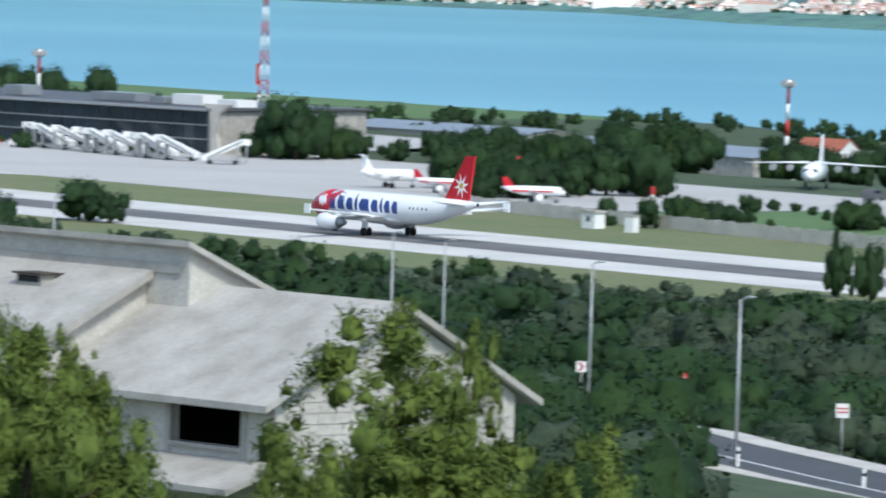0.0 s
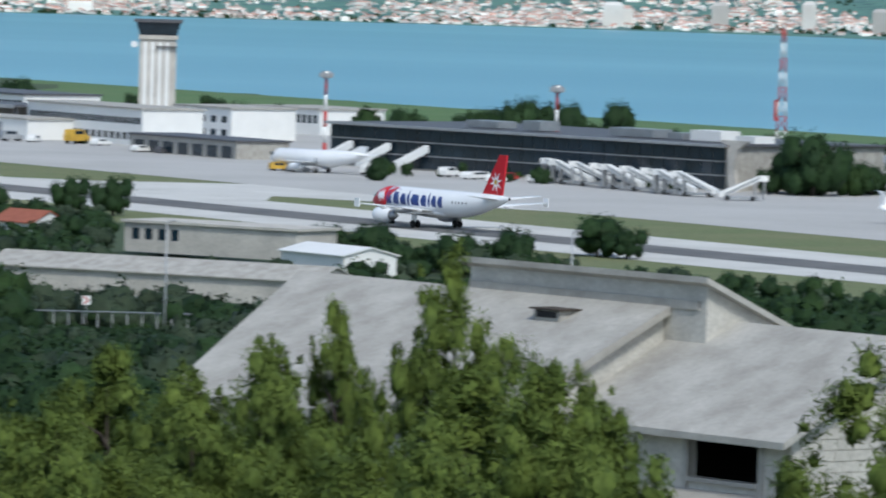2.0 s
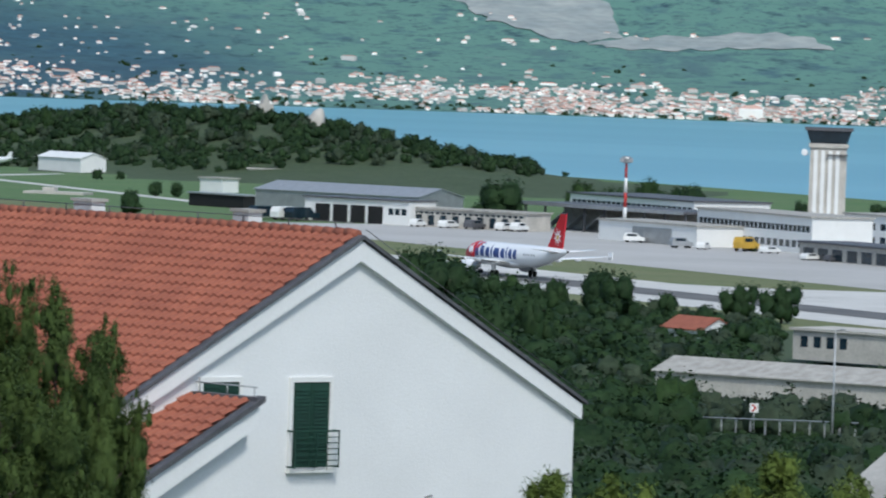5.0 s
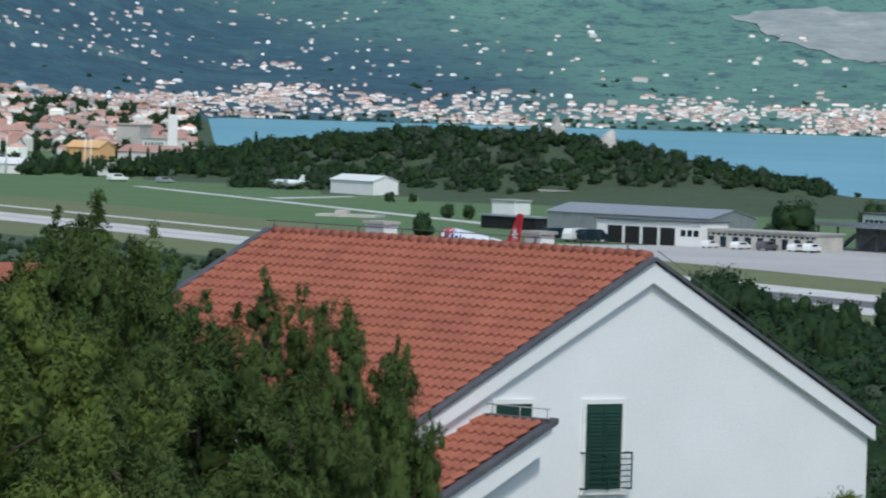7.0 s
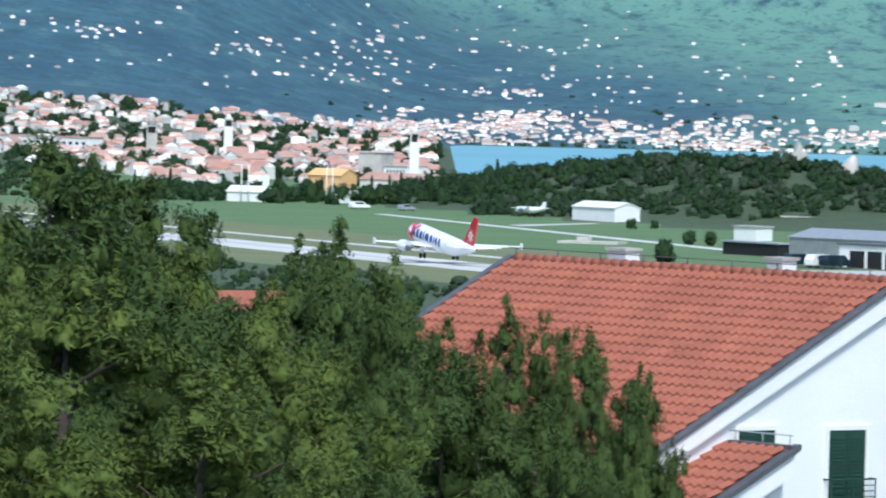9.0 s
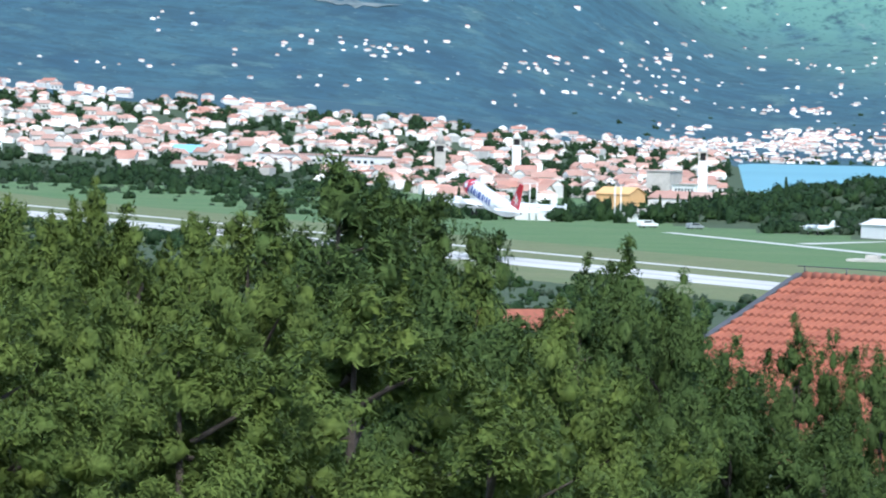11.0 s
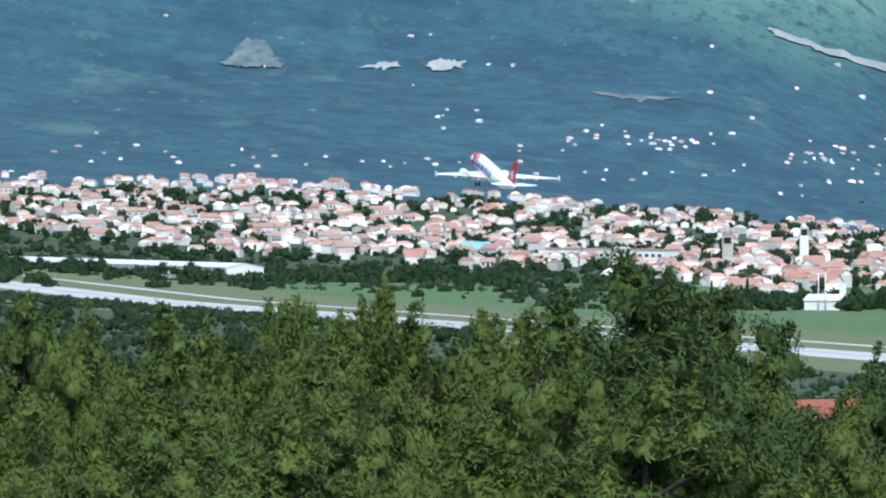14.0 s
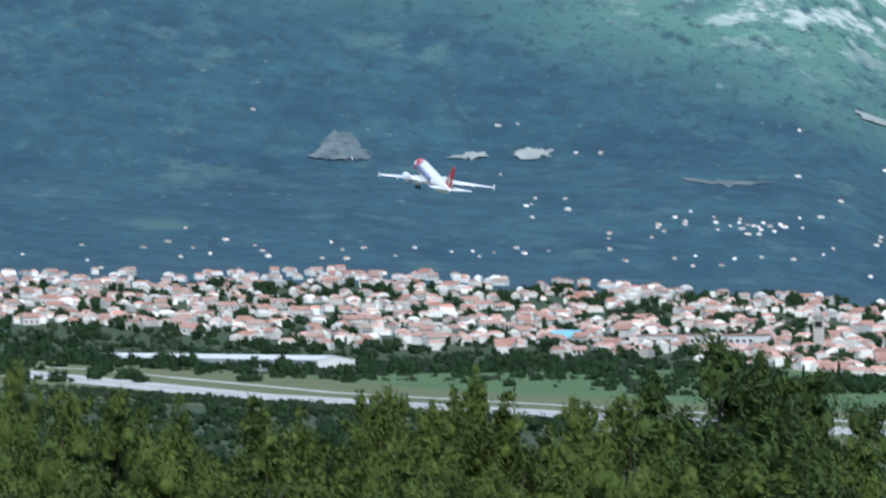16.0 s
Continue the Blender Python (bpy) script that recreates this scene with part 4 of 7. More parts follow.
    part("hatch_board", boxes((hx - 0.5, hx + 0.34, hy - 0.2, hy + 0.95, hz + 0.06, hz + 0.10)), BARK, hole)
    # low wall with a broken parapet at the far eave
    part("parapet", boxes((W - 0.2, W + 4.2, 0.6, 0.85, g, 30.6)), BLOCK, h, "low block wall")
    return h


def blocks_on_gable(h, W, E, slope, g):
    me = {}
    bh, bw = 0.25, 0.5
    rng = random.Random(4)
    for r in range(int((E + 1.9 - 29.6) / bh)):
        z = 29.6 + r * bh
        over = max(0.0, z + bh - (E - 0.25))
        xa, xb = 0.28 + over / slope, W - 0.28 - over / slope
        x = xa - (bw / 2 if r % 2 else 0)
        while x < xb:
            u, v = max(x, xa), min(x + bw - 0.018, xb)
            if v - u > 0.12:
                key = round(v - u, 2)
                if key not in me:
                    me[key] = mesh_of("block", boxes((0, key, 0, 0.03, 0, bh - 0.02)), BLOCK)
                ob = part("block", me[key], None, h)
                ob.matrix_basis = Matrix.Translation((u, 0.172 - rng.uniform(0, 0.012), z))
            x += bw


grey_house()


# ---- trees and shrubs ----
RNG = np.random.default_rng(7)


def plume(rng, c, axis, long, r, middle):
    """A brush of needles: small cushions that taper along an upward-bent shoot, deep in a fuzz of needles."""
    out = []
    n = 7
    for j in range(n):
        u = j / (n - 1)
        m = c + axis * long * (u - 0.3) + rng.normal(0, 1, 3) * r * 0.45 * (1 - 0.8 * u)
        rr = r * (0.62 - 0.40 * u) * rng.uniform(0.8, 1.2)
        if j % 2 == 0:
            out.append(cushion(rng, m, rr * np.array([0.5, 0.5, 0.7]), middle, 2, 0.3))
        k = int(112 * (rr / 0.22) ** 1.3) + 14
        d = unit(rng.normal(0, 1, (k, 3)))
        d[:, 2] = np.where(d[:, 2] < -0.6, -d[:, 2], d[:, 2])
        p = m + d * np.array([rr, rr, rr * 1.3]) * rng.uniform(0.35, 1.15, (k, 1))
        out.append(leaves(rng, p, unit(d * 0.4 + unit(p - middle) * 0.6), 0.064, 0.45, 0.22, axis * 2.0 + d, 0.06))
    return joined(out)


def pine_mesh(seed, material, plumes=58, height=8.0, crown=2.0):
    """An Aleppo pine: forked trunk, rising limbs, and brushes of needles clustered at the limbs' ends."""
    rng = np.random.default_rng(seed)
    needles = []
    bm = bmesh.new()
    lean = rng.normal(0, 0.25, 2)
    tube(bm, [(0, 0, -1.5), (lean[0] * 0.4, lean[1] * 0.4, height * 0.35), (lean[0], lean[1], height * 0.5), (lean[0] * 1.2, lean[1] * 1.2, height * 0.9)], [0.15, 0.11, 0.07, 0.02], 7)
    limbs = plumes // 3
    for k in range(limbs):
        t = (k + 0.5) / limbs
        zc = height * (0.15 + 0.71 * t)
        env = crown * (1 - t ** 4) ** 0.6 * rng.uniform(0.4, 1.0)
        a = k * 2.39996 + rng.normal(0, 0.4)
        limb = np.array([lean[0] + math.cos(a) * env, lean[1] + math.sin(a) * env, zc + rng.normal(0, 0.25)])
        z0 = max(0.6, zc - env * 0.6)
        tube(bm, [(lean[0] * z0 / height, lean[1] * z0 / height, z0), tuple(limb * [0.6, 0.6, 1] - [0, 0, 0.3 * env]), tuple(limb)], [0.05, 0.035, 0.015], 5, False)
        for j in range(4):
            c = limb + rng.normal(0, 1, 3) * np.array([0.46, 0.46, 0.34]) * (1 - 0.35 * t)
            if t > 0.9 and j == 0:
                c = np.array([lean[0] * 1.2, lean[1] * 1.2, height * 0.92])
            r = rng.uniform(0.48, 0.80) * (1.0 - 0.3 * t)
            axis = np.array([math.cos(a) * 0.55 * (1.1 - t), math.sin(a) * 0.55 * (1.1 - t), 1.0]) + rng.normal(0, 0.16, 3)
            axis /= np.linalg.norm(axis)
            needles.append(plume(rng, c, axis, rng.uniform(0.75, 1.35) * (1 - 0.2 * t), r, limb - np.array([math.cos(a) * 0.3, math.sin(a) * 0.3, 0.45])))
    q, nn = joined(needles)
    return mesh_of("trunk", bm, BARK), quads_mesh("needles", q, [material], None, nn)


PINES_LIGHT = [pine_mesh(20 + k, LEAF_PINE, 68 + 6 * k, 8.0, 1.75 + 0.15 * k) for k in range(3)]
PINES_MID = [pine_mesh(30 + k, LEAF_PINE_MID, 72, 8.0, 1.9 + 0.2 * k) for k in range(3)]
PINES_DARK = [pine_mesh(40 + k, LEAF_PINE_DARK, 74, 8.0, 2.1 + 0.2 * k) for k in range(3)]
PINE_LIST = [
    # azimuth, elevation of the tip, distance, dark, girth
    (0.29, -3.33, 100, 0, 1.15), (3.01, -3.67, 105, 0, 0.6), (3.75, -3.55, 92, 0, 0.85), (-0.19, -3.46, 101, 0, 0.5), (4.43, -2.68, 108, 0, 0.7), (3.97, -3.62, 96, 0, 1.1), (5.74, -3.48, 104, 0, 0.7), (6.54, -3.74, 100, 0, 0.8), (5.2, -3.08, 112, 0, 0.5), (-1.4, -4.35, 95, 0, 0.8), (1.2, -4.45, 94, 0, 0.7),
    (9.32, -3.75, 100, 0, 0.75), (8.64, -3.81, 98, 0, 0.75), (7.83, -3.95, 95, 0, 0.8), (6.98, -3.5, 104, 0, 0.75), (6.3, -3.77, 98, 0, 0.7), (5.69, -3.51, 106, 0, 0.7), (9.9, -4.3, 96, 0, 0.7), 
    (15.28, -1.45, 118, 1, 1.15), (15.0, -1.75, 114, 1, 0.95), (15.99, -1.8, 112, 1, 0.95), (14.12, -2.06, 120, 1, 0.75), (13.59, -2.23, 120, 1, 0.6), (13.25, -2.32, 118, 1, 0.7), (12.90, -2.62, 116, 1, 0.5), (14.58, -2.62, 108, 1, 1.0), (13.7, -2.95, 108, 1, 0.9), (15.1, -3.3, 98, 1, 1.0), (13.15, -3.3, 104, 1, 0.6),
    (18.15, -0.8, 112, 1, 1.7), (17.75, -0.95, 116, 1, 1.3), (17.24, -1.02, 116, 1, 1.05), (16.89, -1.75, 100, 1, 1.1), (15.46, -1.67, 116, 1, 0.8), (14.68, -2.39, 110, 1, 0.9), (19.87, -1.06, 120, 0, 0.5), (19.1, -1.29, 112, 0, 0.85), (20.77, -1.21, 112, 0, 0.8), (21.53, -1.41, 108, 0, 0.8), (20.34, -1.68, 98, 0, 0.95), (17.85, -1.84, 92, 0, 1.2), (16.13, -2.01, 104, 0, 0.95), (17.0, -1.64, 106, 0, 0.9),
    (18.6, -1.25, 108, 0, 0.9), (19.5, -1.3, 108, 0, 0.9), (20.2, -1.3, 108, 0, 0.9), (23.5, -1.15, 110, 0, 0.9), (22.0, -1.3, 112, 0, 0.9),
    (23.84, -0.88, 118, 0, 0.6), (23.03, -1.13, 112, 0, 0.8), (22.46, -1.29, 108, 0, 0.8), (20.84, -1.17, 116, 0, 0.8), (19.88, -1.09, 114, 0, 0.7), (21.6, -1.42, 104, 0, 0.9), (18.9, -2.2, 88, 0, 1.0), (21.0, -2.1, 88, 0, 1.0), (22.2, -1.9, 92, 0, 1.0), (23.3, -1.8, 96, 0, 1.0), (16.6, -2.7, 88, 0, 1.0), (24.4, -1.3, 108, 0, 0.9),
]
for k, (az, el, d, dark, girth) in enumerate(PINE_LIST):
    p = at(az, d)
    g = float(ground_z(p.x, p.y))
    tall = rise(d, el) - g + 0.15
    trunk, needles = (PINES_DARK if dark else PINES_MID if az > 12 else PINES_LIGHT)[k % 3]
    f = tall / 8.15
    tree = thing("pine_tree", "dark green pine with dense needles" if dark else "mid-green pine with soft upright needle shoots" if az > 12 else "light green pine with upright needle shoots", "tree", Matrix.Translation((p.x, p.y, g)) @ pose(0, 0, 0, 0, 0, k * 77) , "pines on the slope")
    for nm, me in (("trunk", trunk), ("crown", needles)):
        ob = new(nm, me)
        ob.parent = tree
        ob.scale = (girth * (0.9 if dark else 1.08), girth * (0.9 if dark else 1.08), f)


def clear(x, y):
    """Whether a shrub may stand here."""
    s, q = along(x, y)
    d, az = math.hypot(x, y), math.degrees(math.atan2(-x, y))
    if d < 205 or q > -44:
        return False
    if 5.1 < az < 8.5 and 645 < d < 735 or 5.1 < az < 7.25 and 855 < d < 925:
        return False
    if road_gap(x, y) < 5.5:
        return False
    return True


ROAD = [(-8.0, 262), (-5.2, 298), (-3.4, 330), (-2.1, 362), (-1.2, 400), (0.2, 470)]


def road_gap(x, y):
    best = 1e9
    pts = [at(a, d) for a, d in ROAD]
    for p, q in zip(pts, pts[1:]):
        v = q - p
        k = max(0, min(1, ((x - p.x) * v.x + (y - p.y) * v.y) / (v.x ** 2 + v.y ** 2)))
        best = min(best, math.hypot(x - p.x - v.x * k, y - p.y - v.y * k))
    return best


def skyline(az, d):
    """How high a shrub may stand here, so that the runway and the barns behind stay in view."""
    u, w = -math.sin(radians(az)), math.cos(radians(az))
    near = (-26 + RX * RC + RY * RS) / (u * RC + w * RS)
    cap = rise(d, -math.degrees(math.atan(EYE / near)) + 0.035)
    if az > 14:
        cap += d * 0.0012
    if az > 7.25 and az < 10.4 and d > 740:
        cap += d * 0.003
    if az < -1.9 and d < 345:
        cap = min(cap, rise(d, -4.85))
    if 5.1 < az < 8.6:
        cap = min(cap, rise(d, -2.93)) if d < 700 else min(cap, rise(d, -2.72)) if az < 7.25 else cap
        if 6.3 < az < 8.1 and d < 562:
            cap = min(cap, rise(d, -3.33))
    return cap


def thicket():
    """The maquis between the houses and the runway: shrubs and small trees of many leaves."""
    near, middle, far = {}, {}, {}
    for kind in range(3):
        h = (2.7, 2.6, 3.6)[kind]
        near[kind] = [blob(np.random.default_rng(100 + kind * 10 + k), 2.3, h, 520, 0.10, 9) for k in range(5)]
        middle[kind] = [blob(np.random.default_rng(130 + kind * 10 + k), 2.3, h, 300, 0.13, 8) for k in range(5)]
        far[kind] = [blob(np.random.default_rng(150 + kind * 10 + k), 2.3, h, 110, 0.2, 5) for k in range(5)]
    out, index = [], []
    rng = random.Random(11)
    for a0, a1, d0, d1, want, big in ((-4.6, 10.4, 205, 980, 2900, 1.2), (10.0, 24.5, 560, 1900, 1700, 1.0), (7.25, 10.4, 740, 1090, 560, 1.3)):
        count = 0
        for _ in range(30000):
            az, d = rng.uniform(a0, a1), rng.uniform(d0, d1) if big > 1 else math.sqrt(rng.uniform(d0 ** 2, d1 ** 2))
            p = at(az, d)
            if not clear(p.x, p.y):
                continue
            n = noise.noise(Vector((p.x * 0.02, p.y * 0.02, 0)))
            kind = 1 if n + rng.uniform(-0.10, 0.10) > 0.14 else 2 if n + rng.uniform(-0.1, 0.1) < -0.40 else 0
            g = float(ground_z(p.x, p.y))
            grove = 0.8 + 0.9 * max(0.0, noise.noise(Vector((p.x * 0.012, p.y * 0.012, 7.0))))
            size = rng.uniform(0.5, 0.95) * rng.choice((0.7, 0.9, 1.2, 1.7, 2.0)) * grove * (big if d < 700 else 1)
            sc = min(size, 1.45 if d < 420 else 2.4, (skyline(az, d) - g) / 2.9)
            if sc < 0.25:
                continue
            pr = (near if d < 420 else middle if d < 640 else far)[kind][rng.randrange(5)]
            out.append(place_quads(pr, (p.x, p.y, g - 0.25), rng.uniform(0, 6.28), sc))
            index += [kind] * len(pr[0])
            count += 1
            if count >= want:
                break
    # a ragged hedge along the runway's far stretch
    for _ in range(760):
        p = field(rng.uniform(930, 1850), rng.uniform(-46, -26))
        pr = far[0][rng.randrange(5)]
        out.append(place_quads(pr, (p.x, p.y, -0.3), rng.uniform(0, 6.28), rng.uniform(0.5, 1.1)))
        index += [rng.choice((0, 0, 1))] * len(pr[0])
    q, nn = joined(out)
    me = quads_mesh("maquis", q, [LEAF_DARK, LEAF_OLIVE, LEAF_LIGHT], index, nn)
    single("maquis", me, None, "dense dark green maquis shrubs and olives", "shrubs", "stuff")


thicket()


# ---- the airport ----
def faced(left, right):
    """The frame at a facade's left corner: x along the facade, y into the building. Each corner is (azimuth, distance)."""
    a, b = at(*left), at(*right)
    v = (b - a).normalized()
    m = Matrix(((v.x, -v.y, 0, a.x), (v.y, v.x, 0, a.y), (0, 0, 1, 0), (0, 0, 0, 1)))
    return m, (b - a).length


def window_row(parent, x0, x1, z0, z1, n, gap=0.35, y=-0.03, name="window"):
    w = (x1 - x0) / n
    me = mesh_of(name, boxes((0, w * (1 - gap), 0, 0.06, 0, z1 - z0)), GLASS_DARK)
    for k in range(n):
        ob = part(name, me, None, parent)
        ob.matrix_basis = Matrix.Translation((x0 + k * w + w * gap / 2, y, z0))


def flat_block(name, label, left, right, depth, height, wall=WHITE, roof=CONCRETE, rows=(), z=0.0, eave=0.4, category="building"):
    m, L = faced(left, right)
    m.translation.z = z
    b = thing(name, label, category, m)
    part("wall", boxes((0, L, 0, depth, -0.5, height)), wall, b)
    part("roof", boxes((-eave, L + eave, -eave, depth + eave, height, height + 0.35)), roof, b)
    for z0, z1, n, gap in rows:
        window_row(b, 0.8, L - 0.8, z0, z1, n, gap)
    return b, L


def gabled(name, label, left, right, depth, height, ridge, wall=WHITE, roof=GREY_METAL, z=0.0, doors=0, category="building"):
    """A long shed whose ridge runs along its facade."""
    m, L = faced(left, right)
    m.translation.z = z
    b = thing(name, label, category, m)
    bm = bmesh.new()
    for x0, x1 in ((0, L),):
        vs = [(0, 0), (depth, 0), (depth, height), (depth / 2, ridge), (0, height)]
        a = [bm.verts.new((x0, y, zz - (0.5 if zz == 0 else 0))) for y, zz in vs]
        c = [bm.verts.new((x1, y, zz - (0.5 if zz == 0 else 0))) for y, zz in vs]
        bm.faces.new(a), bm.faces.new(c)
        for k in range(5):
            bm.faces.new((a[k], a[(k + 1) % 5], c[(k + 1) % 5], c[k]))
    bmesh.ops.recalc_face_normals(bm, faces=bm.faces)
    part("wall", bm, wall, b)
    for s in (0, 1):
        bm = bmesh.new()
        y0, z0 = (-0.4, height - 0.15) if s == 0 else (depth + 0.4, height - 0.15)
        vs = [bm.verts.new(p) for p in ((-0.3, y0, z0 + 0.15), (L + 0.3, y0, z0 + 0.15), (L + 0.3, depth / 2, ridge + 0.15), (-0.3, depth / 2, ridge + 0.15), (-0.3, y0, z0), (L + 0.3, y0, z0), (L + 0.3, depth / 2, ridge), (-0.3, depth / 2, ridge))]
        for i in ((0, 1, 2, 3), (4, 5, 6, 7), (0, 1, 5, 4), (1, 2, 6, 5), (2, 3, 7, 6), (3, 0, 4, 7)):
            bm.faces.new([vs[k] for k in i])
        bmesh.ops.recalc_face_normals(bm, faces=bm.faces)
        part("roof", bm, roof, b)
    for k in range(doors):
        w = L / doors
        part("door", boxes((k * w + w * 0.18, k * w + w * 0.82, -0.05, 0.02, 0, height * 0.75)), DARK, b)
    return b, L


def terminal():
    m, L = faced((5.36, 1297), (2.02, 1215))
    t = thing("terminal", "long terminal with a dark glass front and a flat roof", "building", m)
    part("wall", boxes((0, L, 0.4, 40, 0, 8.0)), CONCRETE, t)
    part("roof", boxes((-0.8, L + 0.8, -0.8, 41, 8.0, 8.35)), LEAD, t, "grey flat roof")
    part("roof_edge", boxes((-0.85, L + 0.85, -0.9, -0.81, 7.95, 8.4)), STEEL, t)
    n = 34
    me = mesh_of("pane", boxes((0, L / n - 0.15, 0, 0.1, 0, 2.3)), GLASS_DARK)
    for k in range(n):
        for r in range(3):
            ob = part("pane", me, None, t)
            ob.matrix_basis = Matrix.Translation((k * L / n, 0.25 - 0.1 * r, 0.4 + r * 2.55))
    for r in range(3):
        part("ledge", boxes((0, L, -0.35, 0.4, 2.72 + r * 2.55, 2.86 + r * 2.55)), STEEL, t)
    for x, w, hh in ((30, 9, 1.3), (46, 5, 1.8), (70, 12, 1.5), (86, 4, 1.2), (92, 8, 1.9), (104, 5, 1.3)):
        part("roof_unit", boxes((x, x + w, 8, 13, 8.5, 8.5 + hh)), GREY_METAL if x % 4 else WHITE, t)
    bm = bmesh.new()
    prism(bm, [(L + 1, 0), (L + 3.4, 0), (L + 2.2, 4), (L + 3.0, 7.6), (L + 5.8, 9.2), (L - 1.5, 9.2), (L + 0.4, 8.0)], 0, 0.8)
    part("entrance_fin", bm, STONE, t, "pale curving end wall")
    # sloping covered gangways
    for k, x in enumerate((6, 17, 28)):
        bm = bmesh.new()
        v = [(x - 6, -3, 0.2), (x - 4.6, -3, 0.2), (x + 1.4, -0.5, 3.6), (x, -0.5, 3.6)]
        low = [bm.verts.new(p) for p in v]
        top = [bm.verts.new((p[0], p[1], p[2] + 1.3)) for p in v]
        bm.faces.new(low), bm.faces.new(top)
        for i in range(4):
            bm.faces.new((low[i], low[(i + 1) % 4], top[(i + 1) % 4], top[i]))
        bmesh.ops.recalc_face_normals(bm, faces=bm.faces)
        part("gangway_tunnel", bm, WHITE, t, "white sloping covered gangway")
    return t


terminal()


def control_tower():
    m, L = faced((6.99, 1470), (6.68, 1470))
    t = thing("control_tower", "tall pale concrete control tower with a dark glass cab", "tower", m)
    w = L
    h0 = 20.2
    part("shaft", boxes((0, w, 0, w, 0, h0)), STONE, t)
    for k in range(4):
        part("rib", boxes((0.8 + k * (w - 1.6) / 4, 0.8 + (k + 0.55) * (w - 1.6) / 4, -0.35, 0.0, 2.6, h0 - 0.6)), WHITE, t, "white vertical rib")
    part("collar", boxes((-0.35, w + 0.35, -0.45, w + 0.35, h0, h0 + 0.9)), STONE, t)
    bm = bmesh.new()
    a = [bm.verts.new(p) for p in ((0, -0.1, h0 + 0.9), (w, -0.1, h0 + 0.9), (w, w, h0 + 0.9), (0, w, h0 + 0.9))]
    b = [bm.verts.new(p) for p in ((-0.9, -1.0, h0 + 3.7), (w + 0.9, -1.0, h0 + 3.7), (w + 0.9, w + 0.9, h0 + 3.7), (-0.9, w + 0.9, h0 + 3.7))]
    bm.faces.new(a), bm.faces.new(b)
    for i in range(4):
        bm.faces.new((a[i], a[(i + 1) % 4], b[(i + 1) % 4], b[i]))
    bmesh.ops.recalc_face_normals(bm, faces=bm.faces)
    part("cab", bm, GLASS_DARK, t, "outward-leaning dark glass cab")
    part("cab_roof", boxes((-1.3, w + 1.3, -1.4, w + 1.3, h0 + 3.7, h0 + 4.3)), LEAD, t)
    d = part("dish", tube(bmesh.new(), [(-1.0, -0.4, h0 - 1.2), (-1.2, -0.9, h0 - 1.1)], [0.7, 0.75], 14), WHITE, t)
    part("door", boxes((1, 2.4, -0.06, 0, 0, 2.6)), DARK, t)
    part("balcony", boxes((w * 0.45, w + 0.2, -1.0, 0, h0 - 1.6, h0 - 1.4)), LEAD, t)
    return t


control_tower()
b, L = flat_block("office_building", "white two-storey office with a band of windows", (7.92, 1420), (6.95, 1375), 14, 7.4, rows=((4.4, 5.7, 26, 0.2), (1.2, 2.6, 18, 0.3)))
b, L = flat_block("office_building", "white office block beside the tower", (6.68, 1450), (6.20, 1430), 16, 6.6, rows=((3.6, 5.0, 5, 0.5), (0.8, 2.2, 5, 0.5)))
b, L = flat_block("shed", "low grey-roofed service shed", (7.05, 1345), (6.15, 1310), 12, 3.4, wall=CONCRETE, roof=LEAD, rows=((0.2, 2.5, 7, 0.3),))
b, L = flat_block("service_building", "low white service building with a grey door", (8.75, 1425), (7.92, 1395), 12, 4.2, rows=())
part("door", boxes((L * 0.35, L * 0.75, -0.06, 0, 0, 3.4)), GREY_METAL, b)
b, L = flat_block("lounge_building", "pale low building with a flat roof", (6.05, 1500), (5.45, 1480), 18, 5.6, rows=((2.6, 4.4, 12, 0.3),))
b, L = flat_block("passenger_hall", "white flat-roofed hall behind the canopy", (9.0, 1545), (7.95, 1500), 20, 6.6, wall=WHITE, roof=LEAD, rows=((3.4, 5.4, 24, 0.2),))


def canopy():
    m, L = faced((9.35, 1490), (8.0, 1445))
    c = thing("canopy", "open steel canopy on dark posts", "canopy", m)
    part("roof", boxes((-1, L + 1, -2, 14, 5.4, 5.9)), LEAD, c)
    part("fascia", boxes((-1, L + 1, -2.1, -2.0, 5.2, 6.0)), STEEL, c)
    for k in range(9):
        part("post", boxes((k * L / 8, k * L / 8 + 0.35, -1, -0.65, 0, 5.4)), LEAD, c)
    part("back_wall", boxes((0, L, 10, 10.3, 0, 5.2)), CONCRETE, c)
    for k in range(5):
        bm = bmesh.new()
        x = 3 + k * 7
        prism(bm, [(x, 0.4), (x + 5.5, 3.6), (x + 5.5, 3.9), (x, 0.8)], 3, 4.5)
        part("ramp", bm, STEEL, c)
    return c


canopy()


def fire_station():
    m, L = faced((11.24, 1490), (10.36, 1473))
    b = thing("fire_station", "white garage block with four dark vehicle bays", "building", m)
    part("wall", boxes((0, L, 0, 10, 0, 5.2)), WHITE, b)
    part("roof", boxes((-0.3, L + 0.3, -0.6, 10.3, 5.2, 5.5)), LEAD, b)
    for k in range(4):
        d = part("bay", boxes((3.0 + 4.8 * k, 7.0 + 4.8 * k, -0.05, 0.01, 0, 3.9)), DARK, b, "open dark vehicle bay")
    window_row(b, L * 0.80, L - 0.4, 2.2, 3.6, 3, 0.25)
    return b


